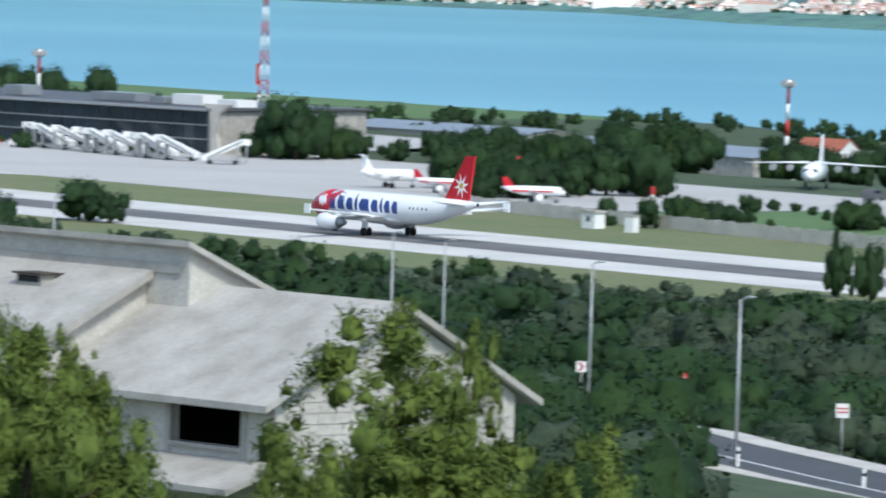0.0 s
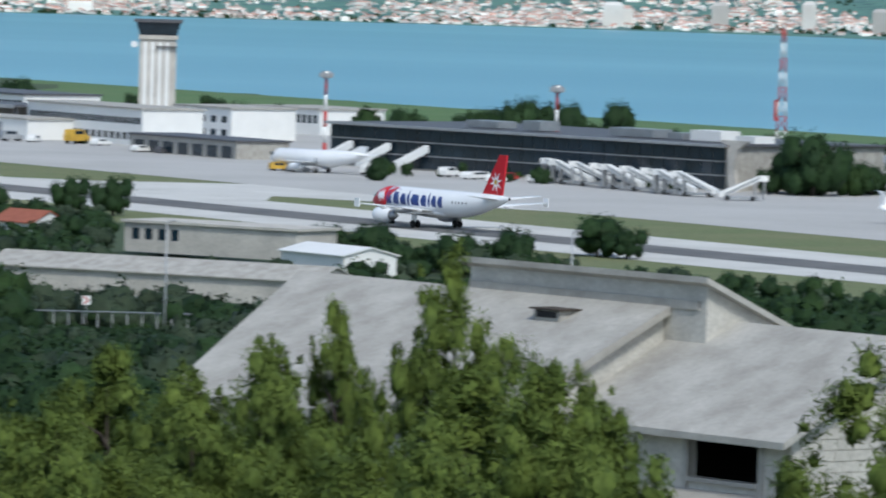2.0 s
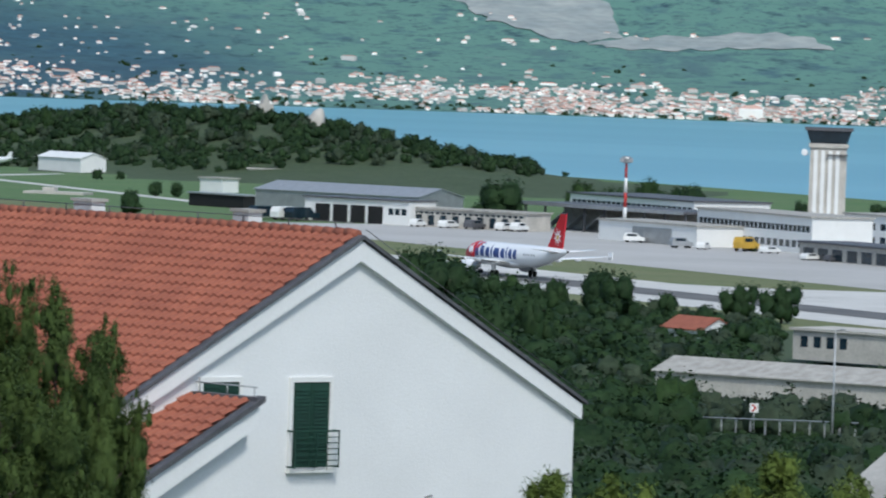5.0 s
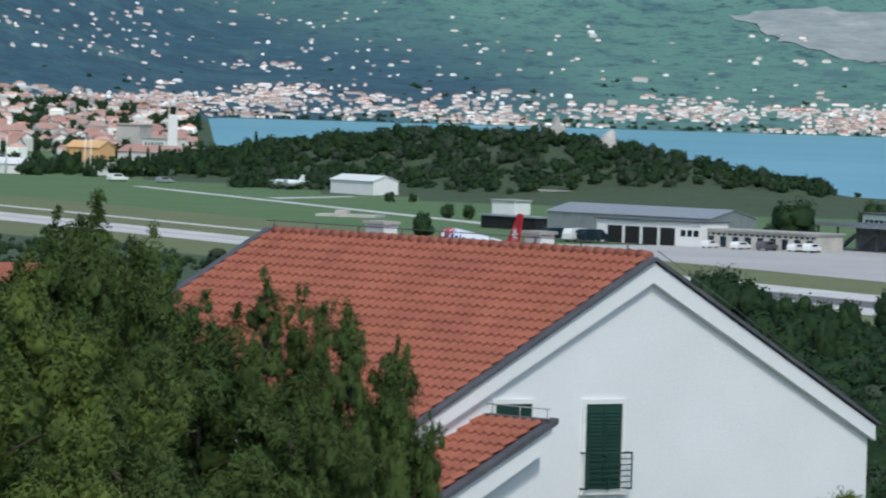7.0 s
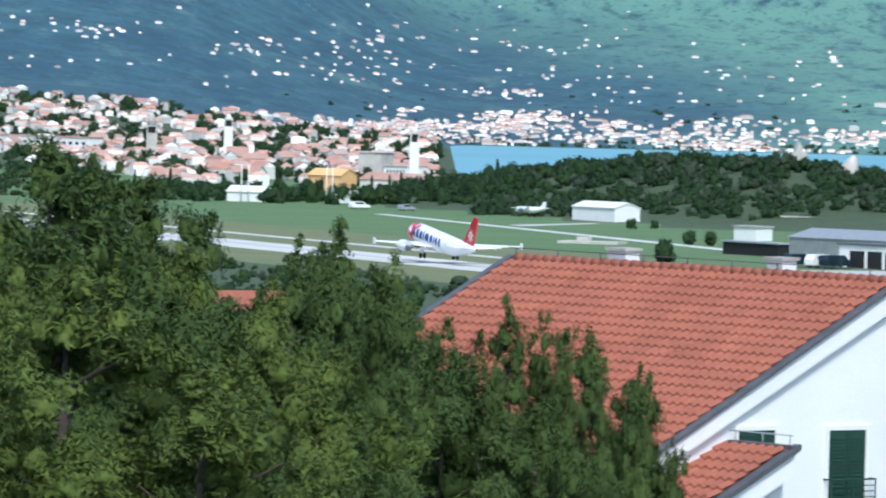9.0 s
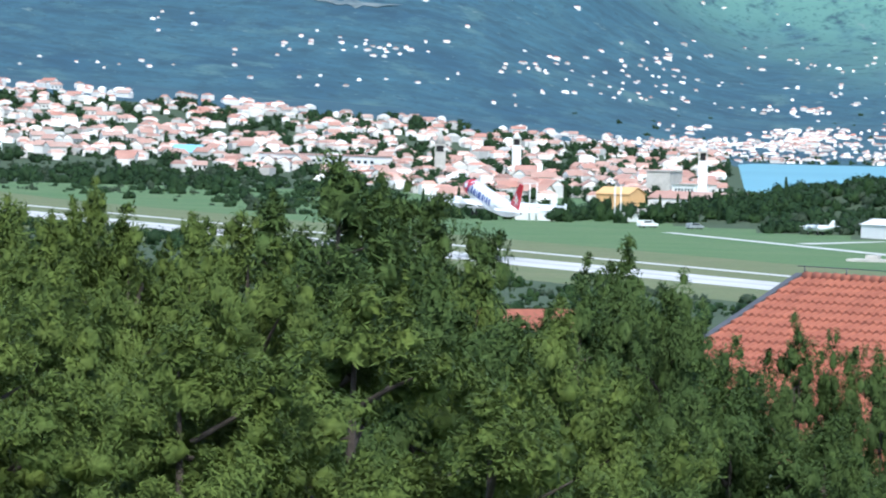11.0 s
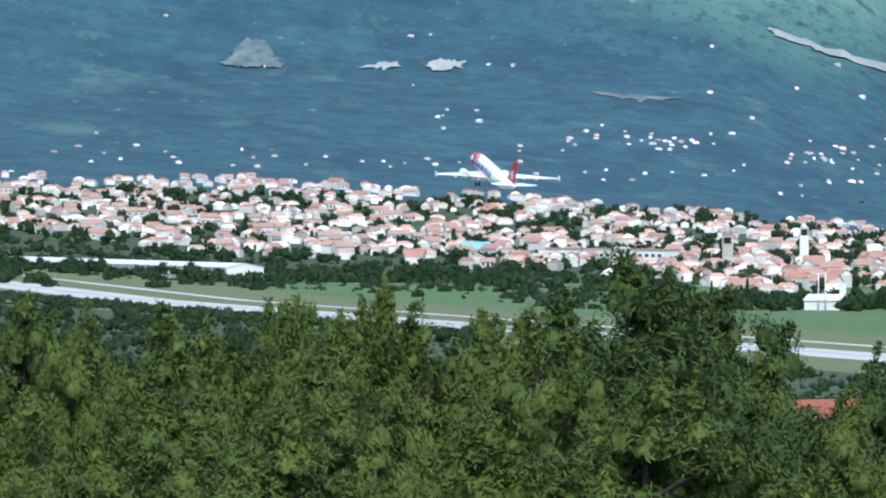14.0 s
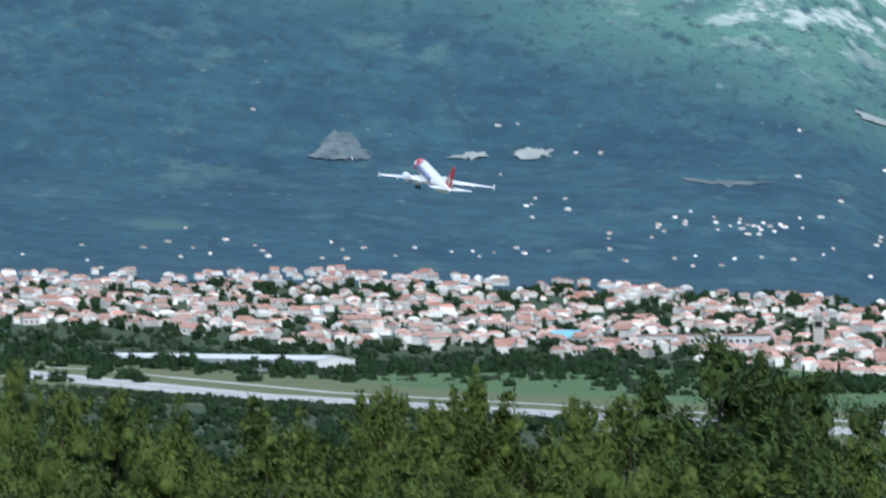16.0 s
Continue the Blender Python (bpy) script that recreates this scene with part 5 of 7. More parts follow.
fire_station()
gabled("hangar", "long grey metal shed behind the fire station", (11.66, 1530), (10.28, 1500), 16, 5.6, 7.4, wall=GREY_METAL, roof=STEEL)
b, L = flat_block("depot_building", "long low white depot with small doors", (10.35, 1476), (9.36, 1458), 9, 3.8, wall=STONE, rows=((0.3, 2.6, 9, 0.5), (2.8, 3.3, 20, 0.3)))
gabled("hangar", "white metal hangar on the meadow", (13.50, 1866), (13.14, 1852), 9, 4.0, 5.4, wall=WHITE, roof=WHITE)
b, L = flat_block("hut", "small white hut on the meadow", (11.73, 1855), (11.46, 1855), 5, 2.6)
b, L = flat_block("hut", "white cube-shaped hut on the meadow", (12.13, 1700), (11.94, 1695), 6, 3.4)
b, L = flat_block("bus_shelter", "long open shelter with a pale roof", (12.22, 1575), (11.76, 1560), 4, 2.9, wall=DARK, roof=STEEL)
single("concrete_pad", boxes((0, 15, 0, 9, -0.3, 0.6), (4, 7, 3, 6, 0.6, 1.6)), STONE, "raised pale concrete pad on the meadow", "platform", m=faced((13.62, 1632), (13.10, 1628))[0])
# right-hand buildings
gabled("long_shed", "long grey-roofed shed behind the trees", (-0.9, 1350), (-2.6, 1300), 22, 4.0, 5.4, wall=CONCRETE, roof=GREY_METAL, z=-4.5)
gabled("long_shed", "long grey-roofed shed behind the trees", (0.9, 1400), (-0.6, 1360), 20, 4.0, 5.2, wall=CONCRETE, roof=GREY_METAL, z=-3.6)
gabled("cottage", "white cottage with a red tile roof", (-2.95, 1345), (-3.32, 1340), 8, 4.0, 6.2, wall=WHITE, roof=ROOF_TILE, z=-4.0)
# low buildings between the scrub and the runway
b, L = flat_block("farm_building", "long flat-roofed whitish building with a row of small windows", (7.077, 905), (5.62, 888), 9, 3.4, wall=STONE, roof=STONE, z=1.65, rows=())
window_row(b, 0.8, 9.5, 1.2, 2.7, 4, 0.45)
part("end_window", boxes((-0.06, 0, 1.5, 2.6, 1.2, 2.7)), DARK, b)
part("end_window", boxes((-0.06, 0, 4.5, 5.6, 1.2, 2.7)), DARK, b)
gabled("barn", "low white metal barn", (5.75, 862), (5.22, 850), 8, 2.3, 3.2, wall=WHITE, roof=WHITE, z=1.6)
gabled("long_barn", "long low barn with a grey sheet roof", (8.228, 721), (5.45, 700), 8, 2.2, 3.5, wall=STONE, roof=CONCRETE, z=6.05)
gabled("cottage", "small cottage with an orange tile roof", (8.18, 975), (7.85, 968), 6, 1.8, 3.4, wall=WHITE, roof=ROOF_TILE)


def mast(az, d, top, lattice=False):
    h = rise(d, top)
    t = thing("light_mast", "red and white striped floodlight mast", "mast", Matrix.Translation(at(az, d)), "floodlight masts")
    n = 5
    for k in range(n):
        part("section", tube(bmesh.new(), [(0, 0, k * (h - 1.5) / n), (0, 0, (k + 1) * (h - 1.5) / n)], [0.42 - 0.03 * k, 0.39 - 0.03 * k], 10), RED if k % 2 == 0 else WHITE, t, "red band" if k % 2 == 0 else "white band")
    hd = part("lamp_ring", tube(bmesh.new(), [(0, 0, h - 1.5), (0, 0, h - 1.2), (0, 0, h - 0.1), (0, 0, h)], [0.7, 1.05, 1.05, 0.7], 10), GREY_METAL, t)
    for k in range(6):
        a = k * math.tau / 6
        part("floodlight", boxes((math.cos(a) * 1.1 - 0.28, math.cos(a) * 1.1 + 0.28, math.sin(a) * 1.1 - 0.28, math.sin(a) * 1.1 + 0.28, h - 1.3, h - 0.4)), STEEL, hd)
    return t


for az, d, top in ((-2.876, 1237, -1.30), (3.454, 1270, -1.23), (5.409, 1330, -1.165), (8.535, 1450, -1.07)):
    mast(az, d, top)


def radio_mast():
    d = 1400
    h = rise(d, -0.70)
    t = thing("radio_mast", "tall red and white lattice radio mast", "mast", Matrix.Translation(at(1.556, d)))
    n = 9
    for k in range(n):
        z0, z1 = k * h / n, (k + 1) * h / n
        w0, w1 = 1.15 - 0.09 * k, 1.15 - 0.09 * (k + 1)
        bm = bmesh.new()
        c0 = [(w0 * sx, w0 * sy, z0) for sx, sy in ((-1, -1), (1, -1), (1, 1), (-1, 1))]
        c1 = [(w1 * sx, w1 * sy, z1) for sx, sy in ((-1, -1), (1, -1), (1, 1), (-1, 1))]
        for i in range(4):
            tube(bm, [c0[i], c1[i]], [0.13, 0.13], 5)
            tube(bm, [c0[i], c1[(i + 1) % 4]], [0.07, 0.07], 4)
            tube(bm, [c0[(i + 1) % 4], c1[i]], [0.07, 0.07], 4)
            tube(bm, [c1[i], c1[(i + 1) % 4]], [0.07, 0.07], 4)
        part("lattice_section", bm, RED if k % 2 == 0 else WHITE, t, "red lattice section" if k % 2 == 0 else "white lattice section")
    part("antenna", boxes((-1.6, -0.9, -0.5, 0.5, h * 0.30, h * 0.46)), RED, t, "red panel antenna")
    return t


radio_mast()


def street_lamp(az, d, top, label="grey steel street lamp with a single arm"):
    p = at(az, d)
    g = float(ground_z(p.x, p.y))
    h = rise(d, top) - g
    t = thing("street_lamp", label, "lamp", Matrix.Translation((p.x, p.y, g)), "street lamps")
    part("pole", tube(bmesh.new(), [(0, 0, -0.5), (0, 0, h * 0.4), (0, 0, h - 0.1)], [0.10, 0.085, 0.06], 8), STEEL, t)
    part("arm", tube(bmesh.new(), [(0, 0, h - 0.15), (0.25, 0, h), (0.5, 0, h + 0.02)], [0.05, 0.05, 0.04], 6), STEEL, t)
    part("lamp_head", tube(bmesh.new(), [(0.25, 0, h + 0.02), (0.45, 0, h + 0.05), (0.8, 0, h + 0.03)], [0.05, 0.14, 0.06], 8, True, 0.6), STEEL, t)
    return t


for az, d, top in ((-2.53, 345, -3.155), (-1.27, 430, -2.895), (0.423, 470, -2.69), (-0.02, 500, -2.75), (3.29, 560, -2.46), (6.72, 520, -2.47), (-3.95, 320, -3.2)):
    street_lamp(az, d, top)


def road():
    bm, kerb, line = bmesh.new(), bmesh.new(), bmesh.new()
    pts = [at(a, d) for a, d in ROAD]
    fine = []
    for p, q in zip(pts, pts[1:]):
        fine += [p.lerp(q, k / 8) for k in range(8)]
    fine.append(pts[-1])

    def strip(b, lo, hi, dz):
        rows = []
        for i, p in enumerate(fine):
            v = (fine[min(i + 1, len(fine) - 1)] - fine[max(i - 1, 0)]).normalized()
            n = Vector((v.y, -v.x, 0))
            z = float(ground_z(p.x, p.y)) + 0.55 + dz
            rows.append([b.verts.new(p + n * o + Vector((0, 0, z))) for o in (lo, hi)])
        for r, s in zip(rows, rows[1:]):
            b.faces.new((r[0], r[1], s[1], s[0]))
        bmesh.ops.recalc_face_normals(b, faces=b.faces)
        if b.faces[:][0].normal.z < 0:
            bmesh.ops.reverse_faces(b, faces=b.faces)

    strip(bm, -3.4, 3.4, 0)
    single("road", bm, ASPHALT, "grey asphalt road with a white edge line", "road", "structure")
    strip(line, -1.35, -1.15, 0.012)
    single("road_marking", line, WHITE, "white painted line on the road", "road marking", "structure")
    for lo, hi in ((3.4, 5.4), (-5.0, -3.4)):
        kerb = bmesh.new()
        strip(kerb, lo, hi, 0.03)
        single("verge", kerb, STONE, "pale gravel verge beside the road", "verge", "structure")


road()


def road_sign(az, d, el, shape, label):
    p = at(az, d)
    g = float(ground_z(p.x, p.y))
    z = rise(d, el) - g
    t = thing("road_sign", label, "sign", Matrix.Translation((p.x, p.y, g)) @ pose(0, 0, 0, 0, 0, az))
    part("post", tube(bmesh.new(), [(0, 0, -0.3), (0, 0, z)], [0.035, 0.035], 6), STEEL, t)
    if shape == "triangle":
        bm = bmesh.new()
        prism(bm, [(-0.48, z - 0.42), (0.48, z - 0.42), (0, z + 0.42)], -0.05, -0.02)
        part("rim", bm, RED, t)
        bm = bmesh.new()
        prism(bm, [(-0.28, z - 0.31), (0.28, z - 0.31), (0, z + 0.18)], -0.07, -0.05)
        part("face", bm, WHITE, t)
        part("mark", boxes((-0.05, 0.05, -0.085, -0.07, z - 0.25, z + 0.02)), DARK, t)
    else:
        part("panel", boxes((-0.35, 0.35, -0.05, -0.02, z - 0.38, z + 0.38)), WHITE, t)
        for k in range(2):
            bm = bmesh.new()
            prism(bm, [(-0.25, z - 0.3 + 0.0), (0.02, z), (-0.25, z + 0.3), (-0.05, z + 0.3), (0.22, z), (-0.05, z - 0.3)] if shape == "chevron" else [(-0.28, z + 0.08 - 0.2 * k), (0.28, z + 0.08 - 0.2 * k), (0.28, z + 0.16 - 0.2 * k), (-0.28, z + 0.16 - 0.2 * k)], -0.065 - 0.005 * k, -0.05)
            part("mark", bm, RED, t)
            if shape == "chevron":
                break
    return t


road_sign(-2.08, 372, -3.86, "triangle", "triangular red-rimmed warning sign on a post")
road_sign(-3.42, 360, -4.08, "plate", "small white sign with two red bars")
road_sign(-1.20, 470, -3.78, "chevron", "red and white chevron board")
road_sign(7.385, 560, -3.155, "chevron", "red and white chevron board")


def guard_rail():
    p, q = at(7.9, 556), at(6.4, 540)
    t = thing("guard_rail", "low steel crash barrier on short posts", "barrier", Matrix())
    rail = [p.lerp(q, k / 12) for k in range(13)]
    pts = [Vector((v.x, v.y, rise(v.length, -3.25))) for v in rail]
    part("rail", tube(bmesh.new(), pts, [0.16] * 13, 6, True, 0.4), STEEL, t)
    for v in pts:
        part("post", boxes((v.x - 0.06, v.x + 0.06, v.y - 0.06, v.y + 0.06, float(ground_z(v.x, v.y)) - 0.3, v.z)), STEEL, t)


guard_rail()


def roadside():
    """White bollards and loose pale stones on the road's verge."""
    for az, d in ((-2.55, 338), (-3.62, 322)):
        p = at(az, d)
        g = float(ground_z(p.x, p.y)) + 0.4
        t = thing("bollard", "short white roadside bollard with a dark band", "bollard", Matrix.Translation((p.x, p.y, g)))
        part("post", boxes((-0.08, 0.08, -0.06, 0.06, -0.4, 0.95)), WHITE, t)
        part("band", boxes((-0.085, 0.085, -0.065, 0.065, 0.6, 0.75)), DARK, t, "dark reflector band")
    rng = random.Random(9)
    for k in range(14):
        p = at(-2.94 + rng.gauss(0, 0.12), 390 + rng.uniform(-8, 10))
        bm = bmesh.new()
        bmesh.ops.create_icosphere(bm, subdivisions=2, radius=0.5)
        for v in bm.verts:
            v.co = Vector((v.co.x * 1.3, v.co.y, v.co.z * 0.7)) * (1 + 0.35 * noise.noise(v.co * 2.3 + Vector((k, 0, 0))))
        single("stone", bm, STONE, "loose pale limestone boulder beside the road", "stone", group="stones by the road", m=Matrix.Translation((p.x, p.y, float(ground_z(p.x, p.y)) + 0.7)) @ Matrix.Rotation(k * 1.3, 4, "Z") @ Matrix.Scale(rng.uniform(0.4, 0.9), 4))


roadside()


def fence():
    t = thing("fence", "long pale fence of upright slats", "fence", Matrix())
    a, b = field(75, 66), field(-120, 47)
    n = 170
    v = b - a
    ang = math.atan2(v.y, v.x)
    me = mesh_of("slat", boxes((0, v.length / n * 0.82, -0.04, 0.04, 0.05, 2.1)), STONE)
    for k in range(n):
        p = a + v * k / n
        ob = part("slat", me, None, t)
        ob.matrix_basis = Matrix.Translation(p) @ Matrix.Rotation(ang, 4, "Z") @ Matrix.Scale(0.9 + 0.1 * ((k * 37) % 7) / 6, 4, (0, 0, 1))


fence()
b, L = flat_block("guard_booth", "white guard booth with a dark window", (-1.165, 972), (-1.275, 970), 2, 2.3, rows=((1.0, 1.8, 1, 0.4),), eave=0.2)
b, L = flat_block("kiosk", "small rounded white kiosk by the fence", (-1.53, 962), (-1.60, 961), 1.3, 2.2, eave=0.05)
for az, d, el in ((-0.62, 1085, -2.02), (-1.76, 1010, -2.24), (-3.8, 1000, -2.2)):
    t = thing("marker_pole", "red and white marker pole", "pole", Matrix.Translation(at(az, d)))
    h = rise(d, el)
    for k in range(4):
        part("band", boxes((-0.3, 0.3, -0.2, 0.2, k * h / 4, (k + 1) * h / 4)), RED if k % 2 else WHITE, t)


# ---- vehicles and parked aircraft ----
def vehicle(label, az, d, turn, length=4.3, width=1.8, height=1.5, paint=WHITE, cab=0.5, name="car", glass=True):
    p = at(az, d)
    t = thing(name, label, "vehicle", pose(p.x, p.y, 0.08, 0, 0, turn))
    L, W, H = length, width, height
    bm = bmesh.new()
    prism(bm, [(-L / 2, H * 0.22), (L / 2, H * 0.22), (L / 2, H * 0.55), (L * 0.3, H * 0.62), (L * 0.14, H * 0.98), (-L * (cab - 0.08), H * 0.98), (-L / 2, H * 0.62)], -W / 2, W / 2)
    part("body", bm, paint, t)
    if glass:
        part("window", boxes((-L * 0.33, L * 0.14, -W / 2 - 0.02, W / 2 + 0.02, H * 0.66, H * 0.9)), GLASS_DARK, t)
    for x in (-L * 0.31, L * 0.31):
        for y in (-W / 2 + 0.05, W / 2 - 0.2):
            part("wheel", tube(bmesh.new(), [(x, y - 0.04, H * 0.21), (x, y + 0.2, H * 0.21)], [H * 0.21, H * 0.21], 10), RUBBER, t)
    return t


def stair_truck(az, d, turn):
    p = at(az, d)
    t = thing("boarding_stairs", "white mobile boarding stairs", "boarding stairs", pose(p.x, p.y, 0.08, 0, 0, turn), "boarding stairs in a row")
    bm = bmesh.new()
    prism(bm, [(-4.2, 0.6), (-3.6, 0.6), (2.8, 3.4), (4.2, 3.4), (4.2, 4.4), (2.8, 4.4), (-4.2, 1.4)], -0.8, 0.8)
    part("flight", bm, WHITE, t, "white enclosed flight of steps")
    bm = bmesh.new()
    prism(bm, [(-3.3, 0.9), (2.8, 4.0), (2.8, 4.3), (-3.3, 1.25)], -1.0, 1.0)
    part("tread_band", bm, GREY_METAL, t)
    part("chassis", boxes((-3.6, 2.6, -0.9, 0.9, 0.35, 0.7)), GREY_METAL, t)
    for x in (2.0, 3.6):
        part("strut", boxes((x - 0.1, x + 0.1, -0.8, 0.8, 0.3, 3.7)), STEEL, t)
    for x in (-2.8, 1.6):
        for y in (-0.9, 0.7):
            part("wheel", tube(bmesh.new(), [(x, y, 0.4), (x, y + 0.22, 0.4)], [0.4, 0.4], 10), RUBBER, t)
    return t


for k in range(9):
    stair_truck(3.40 - 0.145 * k + 0.03 * ((k * 5) % 3), 1232 - 6.0 * k, 150 + (k * 53) % 41)
stair_truck(1.86, 1172, 8)


def parked_jet(label, az, d, turn, length, span, radius=1.3, fin=4.0, paint=PLANE_WHITE, trim=None, t_tail=False, high=False, engines=2):
    p = at(az, d)
    r = radius
    zc = r + 1.1
    t = thing("parked_aircraft", label, "aeroplane", pose(p.x, p.y, 0.08, 0, 0, turn))
    L = length
    part("fuselage", loft(bmesh.new(), [(L * 0.5, zc - r * 0.3, 0.06, 0.06), (L * 0.47, zc - r * 0.2, r * 0.5, r * 0.5), (L * 0.40, zc, r * 0.95, r * 0.95), (-L * 0.15, zc, r, r), (-L * 0.38, zc + r * 0.35, r * 0.55, r * 0.6), (-L * 0.5, zc + r * 0.6, 0.1, 0.1)], 16), paint, t)
    part("cockpit_glass", boxes((-r * 0.7, r * 0.7, L * 0.43, L * 0.455, zc + r * 0.1, zc + r * 0.45)), GLASS_DARK, t)
    wz = zc + r * 0.9 if high else zc - r * 0.55
    for sx in (-1, 1):
        part("wing", foil(bmesh.new(), (sx * r * 0.6, L * 0.1, wz, L * 0.14), (sx * span / 2, L * 0.1 - (0 if high else L * 0.14), wz + (-0.3 if high else 0.7), L * 0.05), 0.12, 0.1), paint, t)
        zt = zc + r + fin if t_tail else zc + r * 0.6
        part("tailplane", foil(bmesh.new(), (sx * 0.2, -L * 0.40, zt, L * 0.09), (sx * span * 0.19, -L * 0.44, zt + 0.1, L * 0.05), 0.1, 0.1), paint, t)
        for e in range(max(1, engines // 2)):
            ex, ey, ez = (sx * span * (0.17 + 0.12 * e), L * 0.12, wz - 0.9) if high else ((sx * (r + 0.6), -L * 0.27, zc + r * 0.4) if t_tail else (sx * span * 0.17, L * 0.08, wz - 0.7))
            part("engine", shift(loft(bmesh.new(), [(L * 0.06, 0, 0.5, 0.5), (L * 0.03, 0, 0.65, 0.65), (-L * 0.04, 0, 0.5, 0.5), (-L * 0.06, 0, 0.3, 0.3)], 12), (ex, ey, ez)), GREY_METAL if high else paint, t)
        part("main_wheel", tube(bmesh.new(), [(sx * (r + 0.1) - 0.2, -L * 0.03, 0.45), (sx * (r + 0.1) + 0.2, -L * 0.03, 0.45)], [0.45, 0.45], 10), RUBBER, t)
        part("gear_leg", boxes((sx * (r + 0.1) - 0.12, sx * (r + 0.1) + 0.12, -L * 0.03 - 0.12, -L * 0.03 + 0.12, 0.4, zc)), GREY_METAL, t)
    part("nose_wheel", tube(bmesh.new(), [(-0.15, L * 0.36, 0.32), (0.15, L * 0.36, 0.32)], [0.32, 0.32], 10), RUBBER, t)
    part("gear_leg", boxes((-0.08, 0.08, L * 0.355, L * 0.365, 0.3, zc - r * 0.7)), GREY_METAL, t)
    bm = bmesh.new()
    f = [(-L * 0.30, zc + r * 0.9), (-L * 0.41, zc + r + fin), (-L * 0.49, zc + r + fin), (-L * 0.46, zc + r * 0.7)]
    a = [bm.verts.new((-0.12, y, z)) for y, z in f]
    b = [bm.verts.new((0.12, y, z)) for y, z in f]
    bm.faces.new(a), bm.faces.new(b[::-1])
    for k in range(4):
        bm.faces.new((a[k], a[(k + 1) % 4], b[(k + 1) % 4], b[k]))
    bmesh.ops.recalc_face_normals(bm, faces=bm.faces)
    part("tail_fin", bm, trim or paint, t)
    if trim:
        part("stripe", boxes((-r - 0.02, r + 0.02, -L * 0.33, L * 0.3, zc - r * 0.25, zc + r * 0.1)), trim, t)
    return t


parked_jet("white airliner parked nose out by the gangways", 5.45, 1250, 52, 25, 24, 1.6, 1.0)
parked_jet("white T-tailed business jet parked on the apron", 0.46, 1092, -62, 11, 10, 1.0, 2.1, t_tail=True)
parked_jet("white high-winged four-engined jet parked facing away", -3.13, 1146, 172, 26, 24, 1.7, 4.2, high=True, engines=4)
parked_jet("small red and white trainer aircraft", -0.75, 1052, -88, 10, 9, 0.75, 1.3, PLANE_WHITE, PLANE_RED)
parked_jet("small red and white trainer aircraft", -0.45, 1075, -70, 10, 10, 0.75, 1.2, PLANE_WHITE, PLANE_RED)
parked_jet("small white propeller aircraft with red trim", 0.05, 1078, -110, 9, 10, 0.65, 1.2, PLANE_WHITE, PLANE_RED)
parked_jet("white transport aircraft beside the meadow hangar", 13.85, 1890, 60, 12, 14, 0.9, 1.5, high=True)

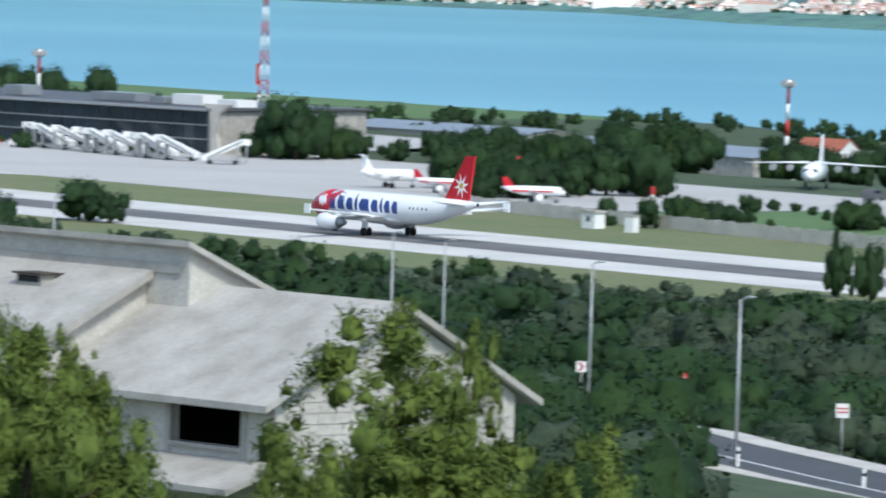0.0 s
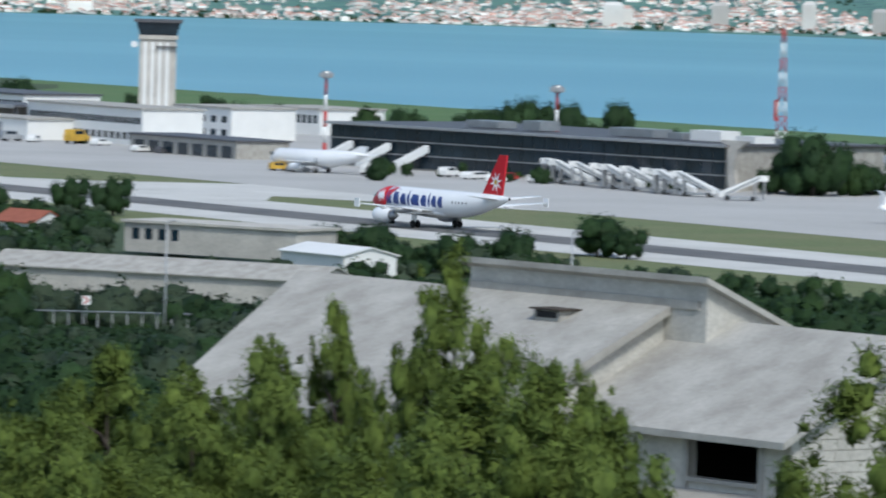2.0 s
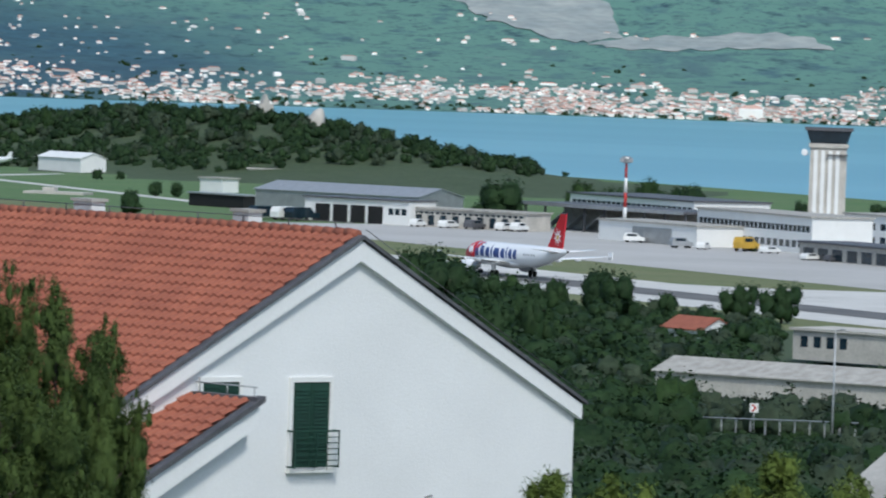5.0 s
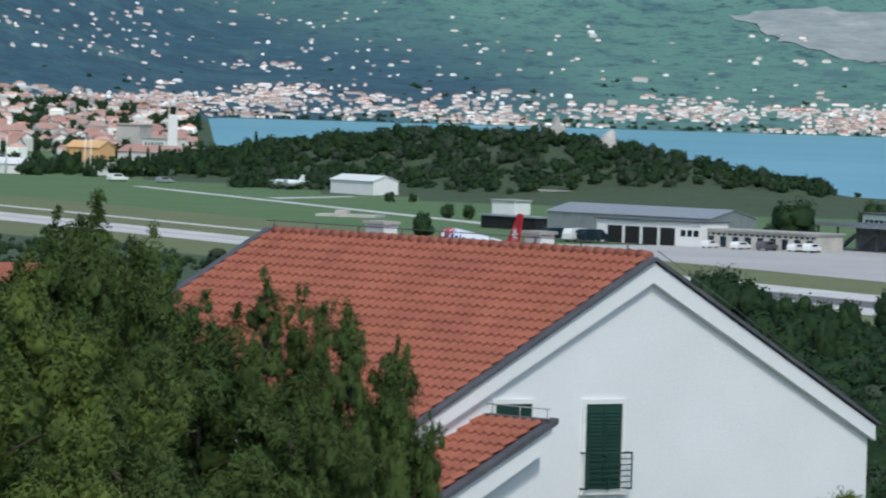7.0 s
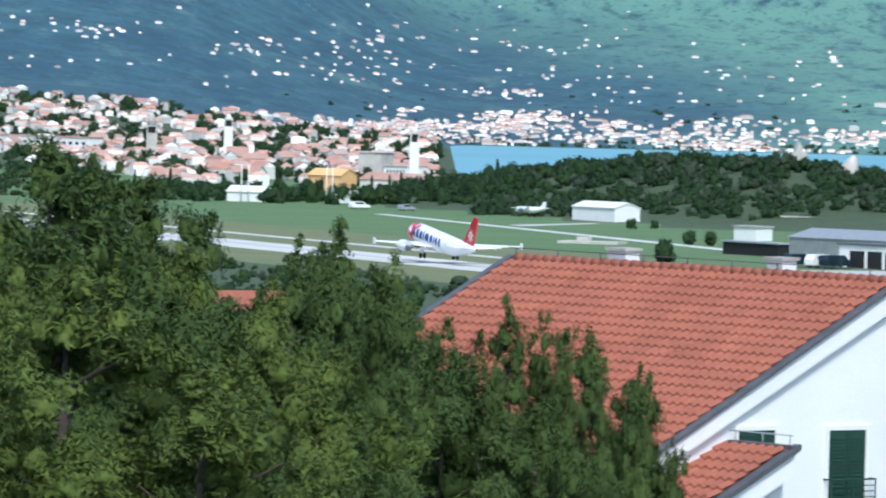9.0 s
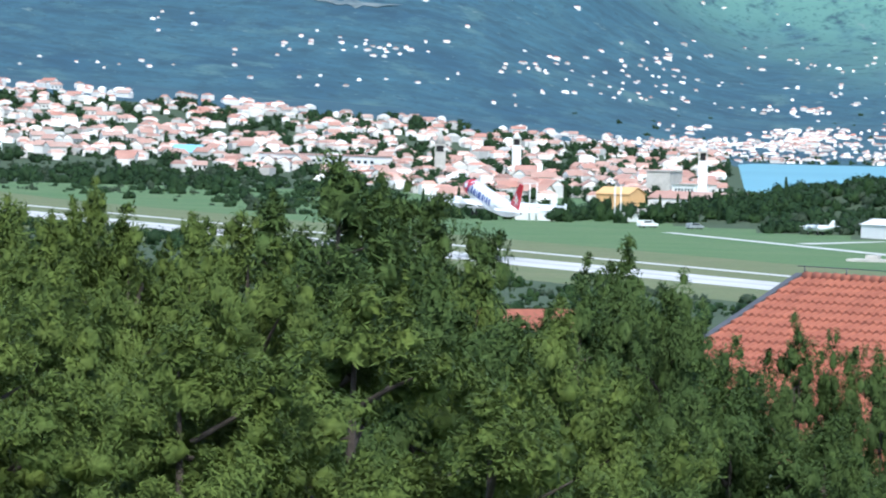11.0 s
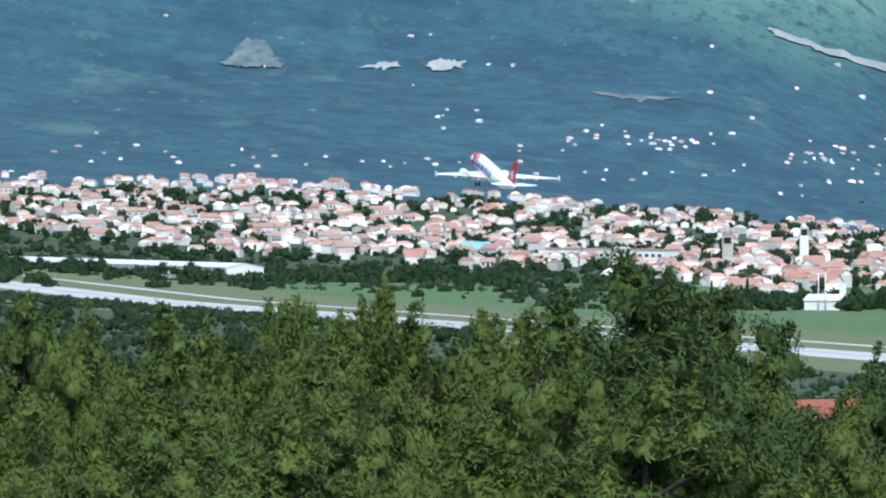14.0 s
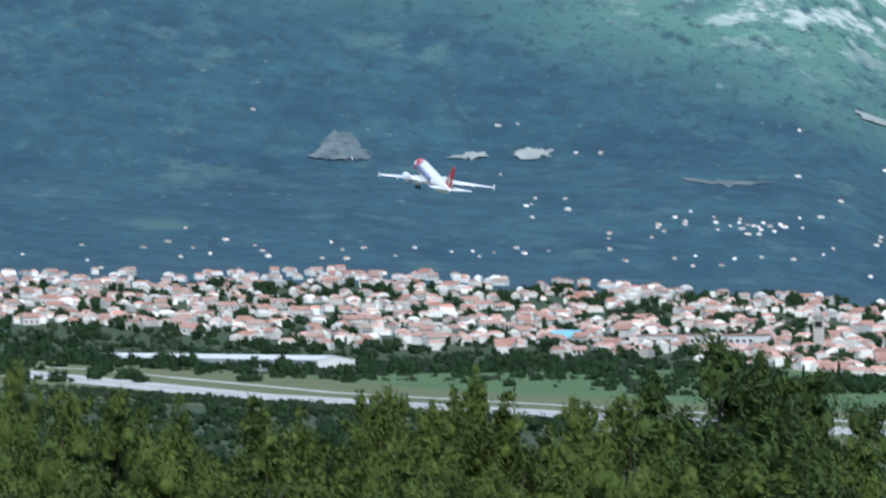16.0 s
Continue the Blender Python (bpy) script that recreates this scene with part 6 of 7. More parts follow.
rv = random.Random(5)
for az, d, turn, L, W, H, paint, nm, lab in (
        (6.32, 1342, 35, 10, 2.5, 3.4, WHITE, "truck", "white box truck on the apron"), (6.02, 1338, 35, 8, 2.5, 3.2, STEEL, "truck", "grey tanker truck on the apron"), (6.5, 1350, 40, 5, 2, 2, WHITE, "van", "white service van parked on the airport apron"),
        (5.0, 1244, 60, 5, 2.2, 2.4, WHITE, "van", "white catering van parked on the airport apron"), (5.78, 1255, 20, 4, 2, 1.6, YELLOW, "baggage_tug", "yellow baggage tug parked on the airport apron"), (5.62, 1252, 30, 4.5, 1.8, 1.2, STEEL, "baggage_cart", "grey baggage cart parked on the airport apron"),
        (8.05, 1385, 30, 4.6, 1.9, 2.2, STEEL, "van", "grey airport van parked on the airport apron"), (7.86, 1382, 80, 4.3, 1.8, 1.5, WHITE, "car", "white car parked on the airport apron"), (7.5, 1378, 60, 6, 2.2, 3.0, YELLOW, "loader", "yellow belt loader parked on the airport apron"), (7.3, 1372, 60, 5, 2, 1.4, WHITE, "car", "white car parked on the airport apron"), (8.45, 1410, 10, 4.5, 1.9, 2.0, WHITE, "van", "white van parked on the airport apron"),
        (11.55, 1486, 60, 11, 2.5, 3.0, GLASS_DARK, "bus", "dark apron bus parked on the airport apron"), (11.38, 1484, 60, 9, 2.5, 3.0, WHITE, "bus", "white apron bus parked on the airport apron"), (11.26, 1482, 60, 9, 2.5, 3.0, GLASS_DARK, "bus", "dark apron bus parked on the airport apron"),
        (10.28, 1468, 70, 4.5, 1.8, 1.7, WHITE, "car", "white car by the depot"), (10.02, 1465, 70, 6, 2, 1.7, WHITE, "van", "white van by the depot"), (9.8, 1462, 70, 6, 2.2, 2.1, LEAD, "truck", "dark pick-up truck parked on the airport apron"), (9.55, 1459, 70, 5, 2, 1.8, WHITE, "van", "white van by the depot"), (9.42, 1457, 70, 5, 2, 2.0, WHITE, "van", "white van by the depot"),
        (4.35, 1246, 60, 4.5, 1.9, 1.9, WHITE, "van", "white van by the terminal"), (4.1, 1240, 60, 9, 2.2, 1.4, WHITE, "bus", "low white vehicle by the terminal"), (3.85, 1236, 60, 4.3, 1.8, 1.5, RED, "car", "red car by the terminal"), (3.6, 1230, 60, 4.3, 1.8, 1.5, WHITE, "car", "white car by the terminal"),
        (3.95, 1225, 60, 4.3, 1.8, 1.5, WHITE, "car", "white car by the terminal"), (-3.62, 1100, 60, 4.6, 1.9, 1.9, LEAD, "jeep", "dark jeep on the apron parked on the airport apron"), (6.95, 1338, 50, 4.4, 1.8, 1.4, WHITE, "car", "white car parked on the airport apron"), (6.75, 1334, 50, 4.4, 1.8, 1.4, LEAD, "car", "dark car parked on the airport apron"),
        (15.3, 1935, 50, 6, 2.2, 2.2, WHITE, "truck", "white truck by the trees"), (14.9, 1930, 50, 5, 2, 1.8, STEEL, "car", "grey car by the trees")):
    vehicle(lab, az, d, turn, L, W, H, paint, name=nm)


# ---- trees about the airport ----
def tree_mesh(seed, material, radius, height, n, size, stem=0.06):
    rng = np.random.default_rng(seed)
    q, nn = blob(rng, radius, height * (1 - stem), n, size, 22)
    q[..., 2] += height * stem
    bm = tube(bmesh.new(), [(0, 0, -0.5), (0, 0, height * 0.35), (0.1, 0.05, height * 0.7)], [radius * 0.09, radius * 0.07, radius * 0.03], 6)
    for k in range(4):
        a = k * 1.6 + seed
        tube(bm, [(0, 0, height * 0.3), (math.cos(a) * radius * 0.3, math.sin(a) * radius * 0.3, height * 0.5), (math.cos(a) * radius * 0.6, math.sin(a) * radius * 0.6, height * 0.66)], [radius * 0.045, radius * 0.03, radius * 0.012], 5)
    return mesh_of("trunk", bm, BARK), quads_mesh("crown", q, [material], None, nn)


def cypress_mesh(seed):
    rng = np.random.default_rng(seed)
    n = 700
    u = rng.uniform(0.03, 1, n)
    a = rng.uniform(0, math.tau, n)
    r = 1.0 * (np.sin(np.minimum(1, u * 1.6 + 0.12) * math.pi / 2)) * (1 - u) ** 0.55 * rng.uniform(0.7, 1.1, n)
    c = np.stack([np.cos(a) * r, np.sin(a) * r, u * 9], axis=1)
    nn = np.stack([np.cos(a), np.sin(a), np.full(n, 0.4)], axis=1)
    q, nn = leaves(rng, c, unit(nn), 0.32, 0.5)
    return mesh_of("trunk", tube(bmesh.new(), [(0, 0, -0.5), (0, 0, 6)], [0.16, 0.05], 6), BARK), quads_mesh("crown", q, [LEAF_DARK], None, nn)


ROUND = [tree_mesh(60 + k, (LEAF_DARK, LEAF_DARK, LEAF_LIGHT)[k], 3.4, 7.0, 1700, 0.2) for k in range(3)]
CYPRESS = [cypress_mesh(80)]


def plant(kind, az, d, top, label, wide=1.0, group="trees about the airport"):
    p = at(az, d)
    g = float(ground_z(p.x, p.y))
    tall = max(1.5, top - g)
    trunk, crown = kind
    proto = 9.0 if kind is CYPRESS[0] else 6.9
    f = tall / proto
    t = thing("tree", label, "tree", Matrix.Translation((p.x, p.y, g)) @ pose(0, 0, 0, 0, 0, (az * 977 + d) % 360), group)
    for nm, me in (("trunk", trunk), ("crown", crown)):
        ob = new(nm, me)
        ob.parent = t
        ob.scale = (f * wide, f * wide, f)
    return t


rt = random.Random(21)
LAB = ("dark green broad-crowned tree", "dark green broad-crowned tree", "fresh green broad-crowned tree")
# azimuth range, distance range, number, elevation range of the tips
for a0, a1, d0, d1, n, e0, e1 in (
        (-1.7, 1.9, 1205, 1255, 62, -1.98, -1.78), (1.1, 1.45, 1200, 1230, 3, -1.68, -1.48), (-2.2, -0.3, 1215, 1260, 12, -1.85, -1.66), (-1.75, -0.1, 1062, 1120, 28, -2.2, -1.85), (-2.9, -1.3, 975, 1015, 9, -2.50, -2.30), (-4.2, -2.7, 1235, 1275, 14, -1.98, -1.80), (-4.6, -1.7, 985, 1060, 36, -2.5, -2.28),
        (2.7, 4.4, 1400, 1450, 7, -1.55, -1.35), (4.4, 5.2, 1420, 1460, 4, -1.55, -1.42), (5.6, 6.4, 1480, 1540, 6, -1.55, -1.4), (6.2, 9.2, 1580, 1640, 11, -1.42, -1.22), (3.3, 5.0, 1215, 1262, 12, -2.02, -1.82), (7.3, 7.7, 1378, 1386, 3, -1.83, -1.74), (2.4, 2.9, 1205, 1215, 2, -2.0, -1.9)):
    for k in range(n):
        j = rt.choice((0, 0, 1, 2))
        d = rt.uniform(d0, d1)
        plant(ROUND[j], rt.uniform(a0, a1), d, rise(d, rt.uniform(e0, e1)), LAB[j], rt.uniform(0.8, 1.15))
for az, d, el, w in ((3.08, 950, -2.32, 1.5), (2.83, 945, -2.42, 1.3), (-3.35, 810, -2.66, 0.6), (-3.62, 800, -2.66, 0.5), (5.0, 900, -2.44, 1.4), (5.3, 905, -2.46, 1.2), (4.2, 880, -2.5, 1.2), (3.75, 880, -2.45, 1.1), (8.71, 1040, -2.03, 0.95), (8.59, 1030, -2.06, 0.95), (7.53, 1050, -2.11, 0.95), (7.18, 1040, -2.10, 0.95), (10.17, 1030, -1.90, 0.70), (10.36, 1050, -1.92, 0.70), (9.96, 1040, -1.98, 0.80), (9.36, 1030, -2.15, 0.90), (9.69, 1050, -2.10, 0.90), (9.07, 1040, -2.14, 0.80), (8.16, 1030, -2.21, 0.80), (9.3, 860, -2.2, 0.8), (9.7, 850, -2.25, 1.3), (10.05, 990, -1.98, 1.2), (9.6, 1480, -1.30, 1.2), (9.25, 1900, -1.21, 1.4), (9.05, 1900, -1.22, 1.2), (12.7, 1480, -1.5, 1.0), (12.5, 1640, -1.42, 1.0), (12.33, 1640, -1.42, 1.0), (13.0, 1780, -1.33, 1.0), (12.8, 1790, -1.34, 1.0), (21.1, 1230, -1.42, 1.6), (20.9, 1235, -1.45, 1.4)):
    j = 0
    plant(ROUND[j], az, d, rise(d, el), LAB[j], w)
for az, d, el in ((14.14, 2040, -0.86), (14.95, 2010, -1.0), (15.05, 2010, -1.02), (15.2, 2005, -1.03), (14.7, 2010, -0.98), (14.6, 2015, -1.0), (14.45, 2015, -1.02), (16.0, 2030, -1.0), (16.9, 2040, -1.0), (17.2, 2040, -1.02), (-3.32, 812, -2.55), (15.62, 2030, -1.05), (17.5, 2040, -1.05)):
    plant(CYPRESS[0], az, d, rise(d, el), "slender dark green cypress")


def woods(name, label, spots, protos, mats, seed):
    """A wood too far off to count: (azimuth, distance, foot, size) for each crown."""
    rng = random.Random(seed)
    out, index = [], []
    for az, d, z, sc in spots:
        p = at(az, d)
        k = rng.randrange(len(protos))
        out.append(place_quads(protos[k], (p.x, p.y, z), rng.uniform(0, 6.28), sc))
        index += [rng.choice((0, 0, 0, 1))] * len(protos[k][0])
    q, nn = joined(out)
    return single(name, quads_mesh(name, q, mats, index, nn), None, label, "trees", "stuff")


FAR_CROWN = [blob(np.random.default_rng(200 + k), 3.4, 5.0, 110, 0.42, 5) for k in range(5)]
rw = random.Random(31)


def spots(n, a0, a1, d0, d1, s0, s1, keep=None):
    out = []
    while len(out) < n:
        az, d = rw.uniform(a0, a1), math.sqrt(rw.uniform(d0 ** 2, d1 ** 2))
        p = at(az, d)
        z = float(ground_z(p.x, p.y))
        if keep is None or keep(az, d, z):
            out.append((az, d, z - 0.5, rw.uniform(s0, s1)))
    return out


woods("hill_wood", "dense dark green wood on a low hill", spots(1000, 9.3, 14.3, 1855, 2130, 0.6, 1.05, lambda az, d, z: z > (0.6 if d < 1900 else -3)), FAR_CROWN, [LEAF_DARK, LEAF_OLIVE], 1)
woods("tree_belt", "belt of dark trees before the town", spots(230, 13.4, 17.9, 1985, 2120, 0.7, 1.35), FAR_CROWN, [LEAF_DARK, LEAF_LIGHT], 2)
woods("coast_wood", "dark trees between the houses on the far shore", [(a, q.length, z, w) for a, q, z, w in ((a, Vector((s.x, s.y, 0)), s.z - 1.0, rw.uniform(0.3, 0.8)) for a, s in ((k, on_slope(k, rw.choice((-0.74, -0.73, -0.7, rw.uniform(-0.72, -0.3))))) for k in (rw.uniform(-4.5, 16) for _ in range(1100))))], FAR_CROWN, [LEAF_DARK, LEAF_DARK], 8)
woods("shore_wood", "trees along the shore", spots(120, -4.5, 3.0, 1380, 1500, 0.5, 0.9, lambda az, d, z: z > -5.5), FAR_CROWN, [LEAF_DARK, LEAF_LIGHT], 3)
woods("orchard", "olive orchards and hedges before the town", spots(1500, 17.4, 25.0, 1750, 3150, 0.35, 0.95, lambda az, d, z: along(*at(az, d)[:2])[1] > (95 if along(*at(az, d)[:2])[0] < 1400 else 60)), FAR_CROWN, [LEAF_DARK, LEAF_OLIVE], 4)
woods("town_trees", "dark trees between the houses of the town", spots(950, 14.6, 25.0, 2250, 3650, 0.7, 1.5, lambda az, d, z: z > -3), FAR_CROWN, [LEAF_DARK, LEAF_DARK], 5)


# ---- the town ----
def house_parts(L, W, H, R):
    wall = bmesh.new()
    box(wall, -L / 2, L / 2, -W / 2, W / 2, -1.5, H)
    a = [wall.verts.new((sx * L / 2, y, z)) for sx in (-1, 1) for y, z in ((-W / 2, H), (W / 2, H), (0, H + R))]
    wall.faces.new(a[:3]), wall.faces.new(a[3:])
    for z0 in ([0.9, 3.7] if H > 4.5 else [0.9]):
        for k in range(3):
            x = -L / 2 + L * (k + 0.5) / 3
            for f in box(wall, x - 0.5, x + 0.5, -W / 2 - 0.06, -W / 2 - 0.01, z0, z0 + 1.3).faces[-6:]:
                f.material_index = 1
    roof = bmesh.new()
    for s in (-1, 1):
        vs = [roof.verts.new(p) for p in ((-L / 2 - 0.4, s * (W / 2 + 0.5), H - 0.2), (L / 2 + 0.4, s * (W / 2 + 0.5), H - 0.2), (L / 2 + 0.4, 0, H + R + 0.15), (-L / 2 - 0.4, 0, H + R + 0.15))]
        roof.faces.new(vs if s < 0 else vs[::-1])
    return mesh_of("wall", wall, [TOWN_WALL, DARK]), mesh_of("roof", roof, TOWN_ROOF)


KINDS = [house_parts(*k) for k in ((7, 6, 3.6, 1.9), (9, 6.5, 4.2, 2.0), (6.5, 6, 4.4, 1.9), (11, 6, 3.4, 1.9), (6, 5, 2.6, 1.6))]
rh = random.Random(77)


def quarter(x, y):
    """The older quarters up the slope have smaller houses."""
    return float(np.interp(math.hypot(x, y), [2300, 4000], [1.0, 0.72]))


def town_spot():
    while True:
        az = rh.uniform(14.7, 25)
        lo = float(np.interp(az, [14.6, 16.7, 18.5, 21, 23.2, 25], [-1.0, -1.12, -0.90, -0.80, -0.55, -0.5]))
        hi = float(np.interp(az, [14, 16, 18, 21, 25], [-0.75, -0.50, -0.33, -0.13, -0.08]))
        el = lo + (hi - lo) * rh.random() ** 0.9
        d = 2150.0
        while d < 4050:
            p = at(az, d)
            z = max(float(ground_z(p.x, p.y)), -2)
            if z + 3 >= rise(d, el):
                break
            d += 15
        s, q = along(p.x, p.y)
        if d < 4040 and d > 2160 and z > -4:
            return p.x, p.y, z


for k in range(290):
    x, y, z = town_spot()
    wall, roof = KINDS[rh.randrange(5)]
    t = thing("town_house", "pale rendered town house with a clay tile roof", "house", pose(x, y, z, 0, 0, rh.choice((20, 110, 45, 75, 160)) + rh.uniform(-15, 15)) @ Matrix.Scale(quarter(x, y), 4), "houses of the town")
    part("wall", wall, None, t)
    part("roof", roof, None, t)


def many_houses(name, label, rows, roofs=(TOWN_ROOF,)):
    """Far houses past counting: (x, y, z, length, width, height, turn) for each."""
    V, F, M = [], [], []
    for x, y, z, L, W, H, a in rows:
        c, s = math.cos(a), math.sin(a)
        R = 0.27 * W
        o = len(V)
        for px, py, pz in ((-L / 2, -W / 2, -3), (L / 2, -W / 2, -3), (L / 2, W / 2, -3), (-L / 2, W / 2, -3), (-L / 2, -W / 2, H), (L / 2, -W / 2, H), (L / 2, W / 2, H), (-L / 2, W / 2, H), (-L * 0.3, 0, H + R), (L * 0.3, 0, H + R)):
            V.append((x + px * c - py * s, y + px * s + py * c, z + pz))
        F += [tuple(o + i for i in f) for f in ((0, 1, 5, 4), (1, 2, 6, 5), (2, 3, 7, 6), (3, 0, 4, 7), (4, 5, 9, 8), (6, 7, 8, 9), (5, 6, 9), (7, 4, 8))]
        flat = H > W * 1.3 or int(x * 7) % 7 == 0
        M += [0, 0, 0, 0] + [0 if flat else 1] * 4
    me = bpy.data.meshes.new(name)
    me.from_pydata(V, [], F)
    me.materials.append(TOWN_WALL)
    me.materials.append(roofs[0])
    me.polygons.foreach_set("material_index", M)
    return single(name, me, None, label, "houses", "stuff")


rows = []
for k in range(1150):
    x, y, z = town_spot()
    f = quarter(x, y)
    rows.append((x, y, z, f * rh.uniform(4.5, 9.5), f * rh.uniform(4, 6.5), f * rh.uniform(1.8, 3.8), rh.uniform(0, 3.1)))
many_houses("town_roofs", "crowded pale houses with red roofs", rows)
rows = []
for c in range(330):
    ca, low = rh.uniform(-5, 15.8), rh.random() < 0.78
    ce = -0.735 + (0.20 * abs(rh.gauss(0, 0.6)) if low else 0.10 + (0.75 if ca > 4 else 0.25) * rh.random() ** 1.7)
    sa, n = rh.uniform(0.10, 0.34), rh.randint(10, 26) if low else rh.randint(3, 9)
    for k in range(n):
        az, el = ca + rh.gauss(0, sa), max(-0.74, ce + rh.gauss(0, 0.022) + 0.02 * math.sin(c))
        p = on_slope(az, el)
        big = rh.random() < 0.05
        rows.append((*p, (1.5 + 4.0 * rh.random() ** 2) * (2.0 if big else 1), rh.uniform(1.5, 3.4), rh.uniform(0.6, 1.6) * (1.6 if big else 1), rh.uniform(-0.5, 0.5) + radians(az)))
for az, el, L, H in ((0.75, -0.72, 9, 12), (-0.2, -0.72, 9, 10), (3.0, -0.72, 12, 12), (2.1, -0.70, 10, 12), (1.35, -0.70, 8, 14), (2.9, -0.70, 9, 9), (5.8, -0.33, 28, 5), (-2.6, -0.83, 20, 4), (-1.4, -0.8, 26, 5), (7.5, -0.72, 14, 6)):
    p = on_slope(az, max(el, -0.74))
    rows.append((*p, L, 7, H, radians(az)))
many_houses("coast_houses", "white houses scattered along the far shore", rows)
rows = []
for az, el, sa, se, n in ((17.45, 0.16, 0.35, 0.05, 46), (18.25, 0.20, 0.08, 0.02, 7), (18.75, 0.10, 0.06, 0.02, 5), (16.2, 0.03, 0.3, 0.05, 30), (15.2, -0.05, 0.5, 0.12, 50), (19.3, 0.4, 0.2, 0.05, 10), (20.6, -0.02, 0.9, 0.05, 26), (22.5, 0.05, 0.8, 0.08, 26), (17.5, -0.1, 1.5, 0.06, 30), (14.5, 0.2, 0.8, 0.12, 60), (16.0, 0.5, 1.5, 0.3, 24), (21.0, 0.6, 2.0, 0.4, 22), (13.2, -0.2, 1.5, 0.12, 120)):
    for k in range(int(n * 0.55)):
        p = on_slope(az + rh.gauss(0, sa), el + rh.gauss(0, se))
        rows.append((*p, 1.4 + 3.2 * rh.random() ** 1.8, rh.uniform(1.4, 2.8), rh.uniform(0.5, 1.2), rh.uniform(0, 3.1)))
many_houses("hillside_houses", "pale houses scattered on the mountain slope", rows)


def church_tower(az, d, top, width, spire, label):
    p = at(az, d)
    z = max(0.0, float(ground_z(p.x, p.y)))
    h = rise(d, top) - z
    t = thing("church_tower", label, "tower", pose(p.x, p.y, z, 0, 0, az))
    w = width / 2
    body = h - spire
    part("shaft", boxes((-w, w, -w, w, -1, body - 3)), WHITE if spire < 5 else STONE, t)
    for sx in (-1, 1):
        for sy in (-1, 1):
            part("pier", boxes((sx * w - 0.5 if sx > 0 else -w, sx * w if sx > 0 else -w + 0.5, sy * w - 0.5 if sy > 0 else -w, sy * w if sy > 0 else -w + 0.5, body - 3, body - 0.5)), STONE, t)
    part("bell_floor", boxes((-w, w, -w, w, body - 0.5, body)), STONE, t)
    part("bell_core", boxes((-w + 0.7, w - 0.7, -w + 0.7, w - 0.7, body - 3, body - 0.5)), DARK, t)
    part("spire", tube(bmesh.new(), [(0, 0, body), (0, 0, h)], [w * 1.0, 0.08], 8), STONE if spire > 3 else WHITE, t)
    return t


church_tower(14.845, 2160, -0.60, 3.0, 2.0, "slender white church tower with an open belfry")
church_tower(16.42, 2750, -0.53, 3.6, 2.2, "stone bell tower with an open belfry")
church_tower(17.065, 2750, -0.52, 4.4, 6.0, "stone bell tower with a pointed spire")
# larger buildings at the edge of the town
gabled("long_house", "long white building with a red roof", (15.30, 2140), (14.72, 2125), 10, 5.0, 7.0, wall=WHITE, roof=TOWN_ROOF)
b, L = flat_block("arcade_building", "white building with a row of dark arches under a red roof", (14.68, 2120), (14.40, 2112), 9, 6.4, roof=TOWN_ROOF, rows=((3.6, 5.6, 6, 0.35), (0.8, 2.8, 6, 0.35)))
b, L = flat_block("hotel_building", "stepped white building at the end of the town", (14.38, 2110), (14.15, 2105), 9, 5.0, rows=((2.2, 3.8, 5, 0.5),))
gabled("ochre_house", "ochre house under a pale tile roof", (15.74, 2135), (15.46, 2128), 9, 6.0, 8.0, wall=ORANGE_WALL, roof=ORANGE_WALL)
b, L = flat_block("storage_tank", "pale square storage block", (15.32, 2400), (15.12, 2396), 10, 9.5, wall=STONE, roof=STONE)
b, L = flat_block("apartment_block", "white apartment block in the town", (15.10, 2300), (14.90, 2295), 8, 6.5, rows=((4, 5.4, 6, 0.5), (1.2, 2.6, 6, 0.5)))
gabled("cottage", "small white house before the trees", (15.50, 2010), (15.28, 2005), 6, 2.4, 3.8, wall=WHITE, roof=CONCRETE)
gabled("barn", "white barn beside two thin masts", (16.42, 2000), (16.12, 1996), 8, 3.0, 4.6, wall=WHITE, roof=WHITE)
for az in (16.30, 16.24, 15.58, 15.53):
    single("pole", tube(bmesh.new(), [(0, 0, 0), (0, 0, 11)], [0.22, 0.15], 6), WHITE, "thin white pole before the trees", "pole", m=Matrix.Translation(at(az, 1995)))
gabled("warehouse", "low white warehouse before the town", (21.1, 3000), (20.75, 2990), 14, 5.0, 7.0, wall=WHITE, roof=WHITE)
b, L = flat_block("red_barn", "red cubic barn by the warehouse", (20.62, 3000), (20.48, 2996), 9, 6.0, wall=RED, roof=RED)
gabled("greenhouse", "very long low white greenhouse", (23.25, 2780), (21.3, 2590), 16, 3.0, 4.4, wall=WHITE, roof=WHITE)
b, L = flat_block("hut", "small white hut beside the runway", (21.84, 2440), (21.76, 2438), 3, 2.4)
gabled("blue_hall", "hall with a pale blue roof", (19.35, 2900), (19.12, 2895), 12, 6, 9, wall=WHITE, roof=mat("pale_blue_sheet", (0.25, 0.55, 0.68), 0.6, 0, 0.05, 5, 1, 0))
b, L = flat_block("apartment_row", "long white apartment row with red roofs", (18.6, 2800), (17.6, 2760), 10, 7.5, roof=TOWN_ROOF, rows=((4.6, 5.8, 18, 0.5), (1.6, 2.8, 18, 0.5)))
gabled("shed", "white shed at the runway's edge", (17.95, 1010), (17.6, 1000), 6, 2.0, 3.0, wall=WHITE, roof=CONCRETE, z=0.0)
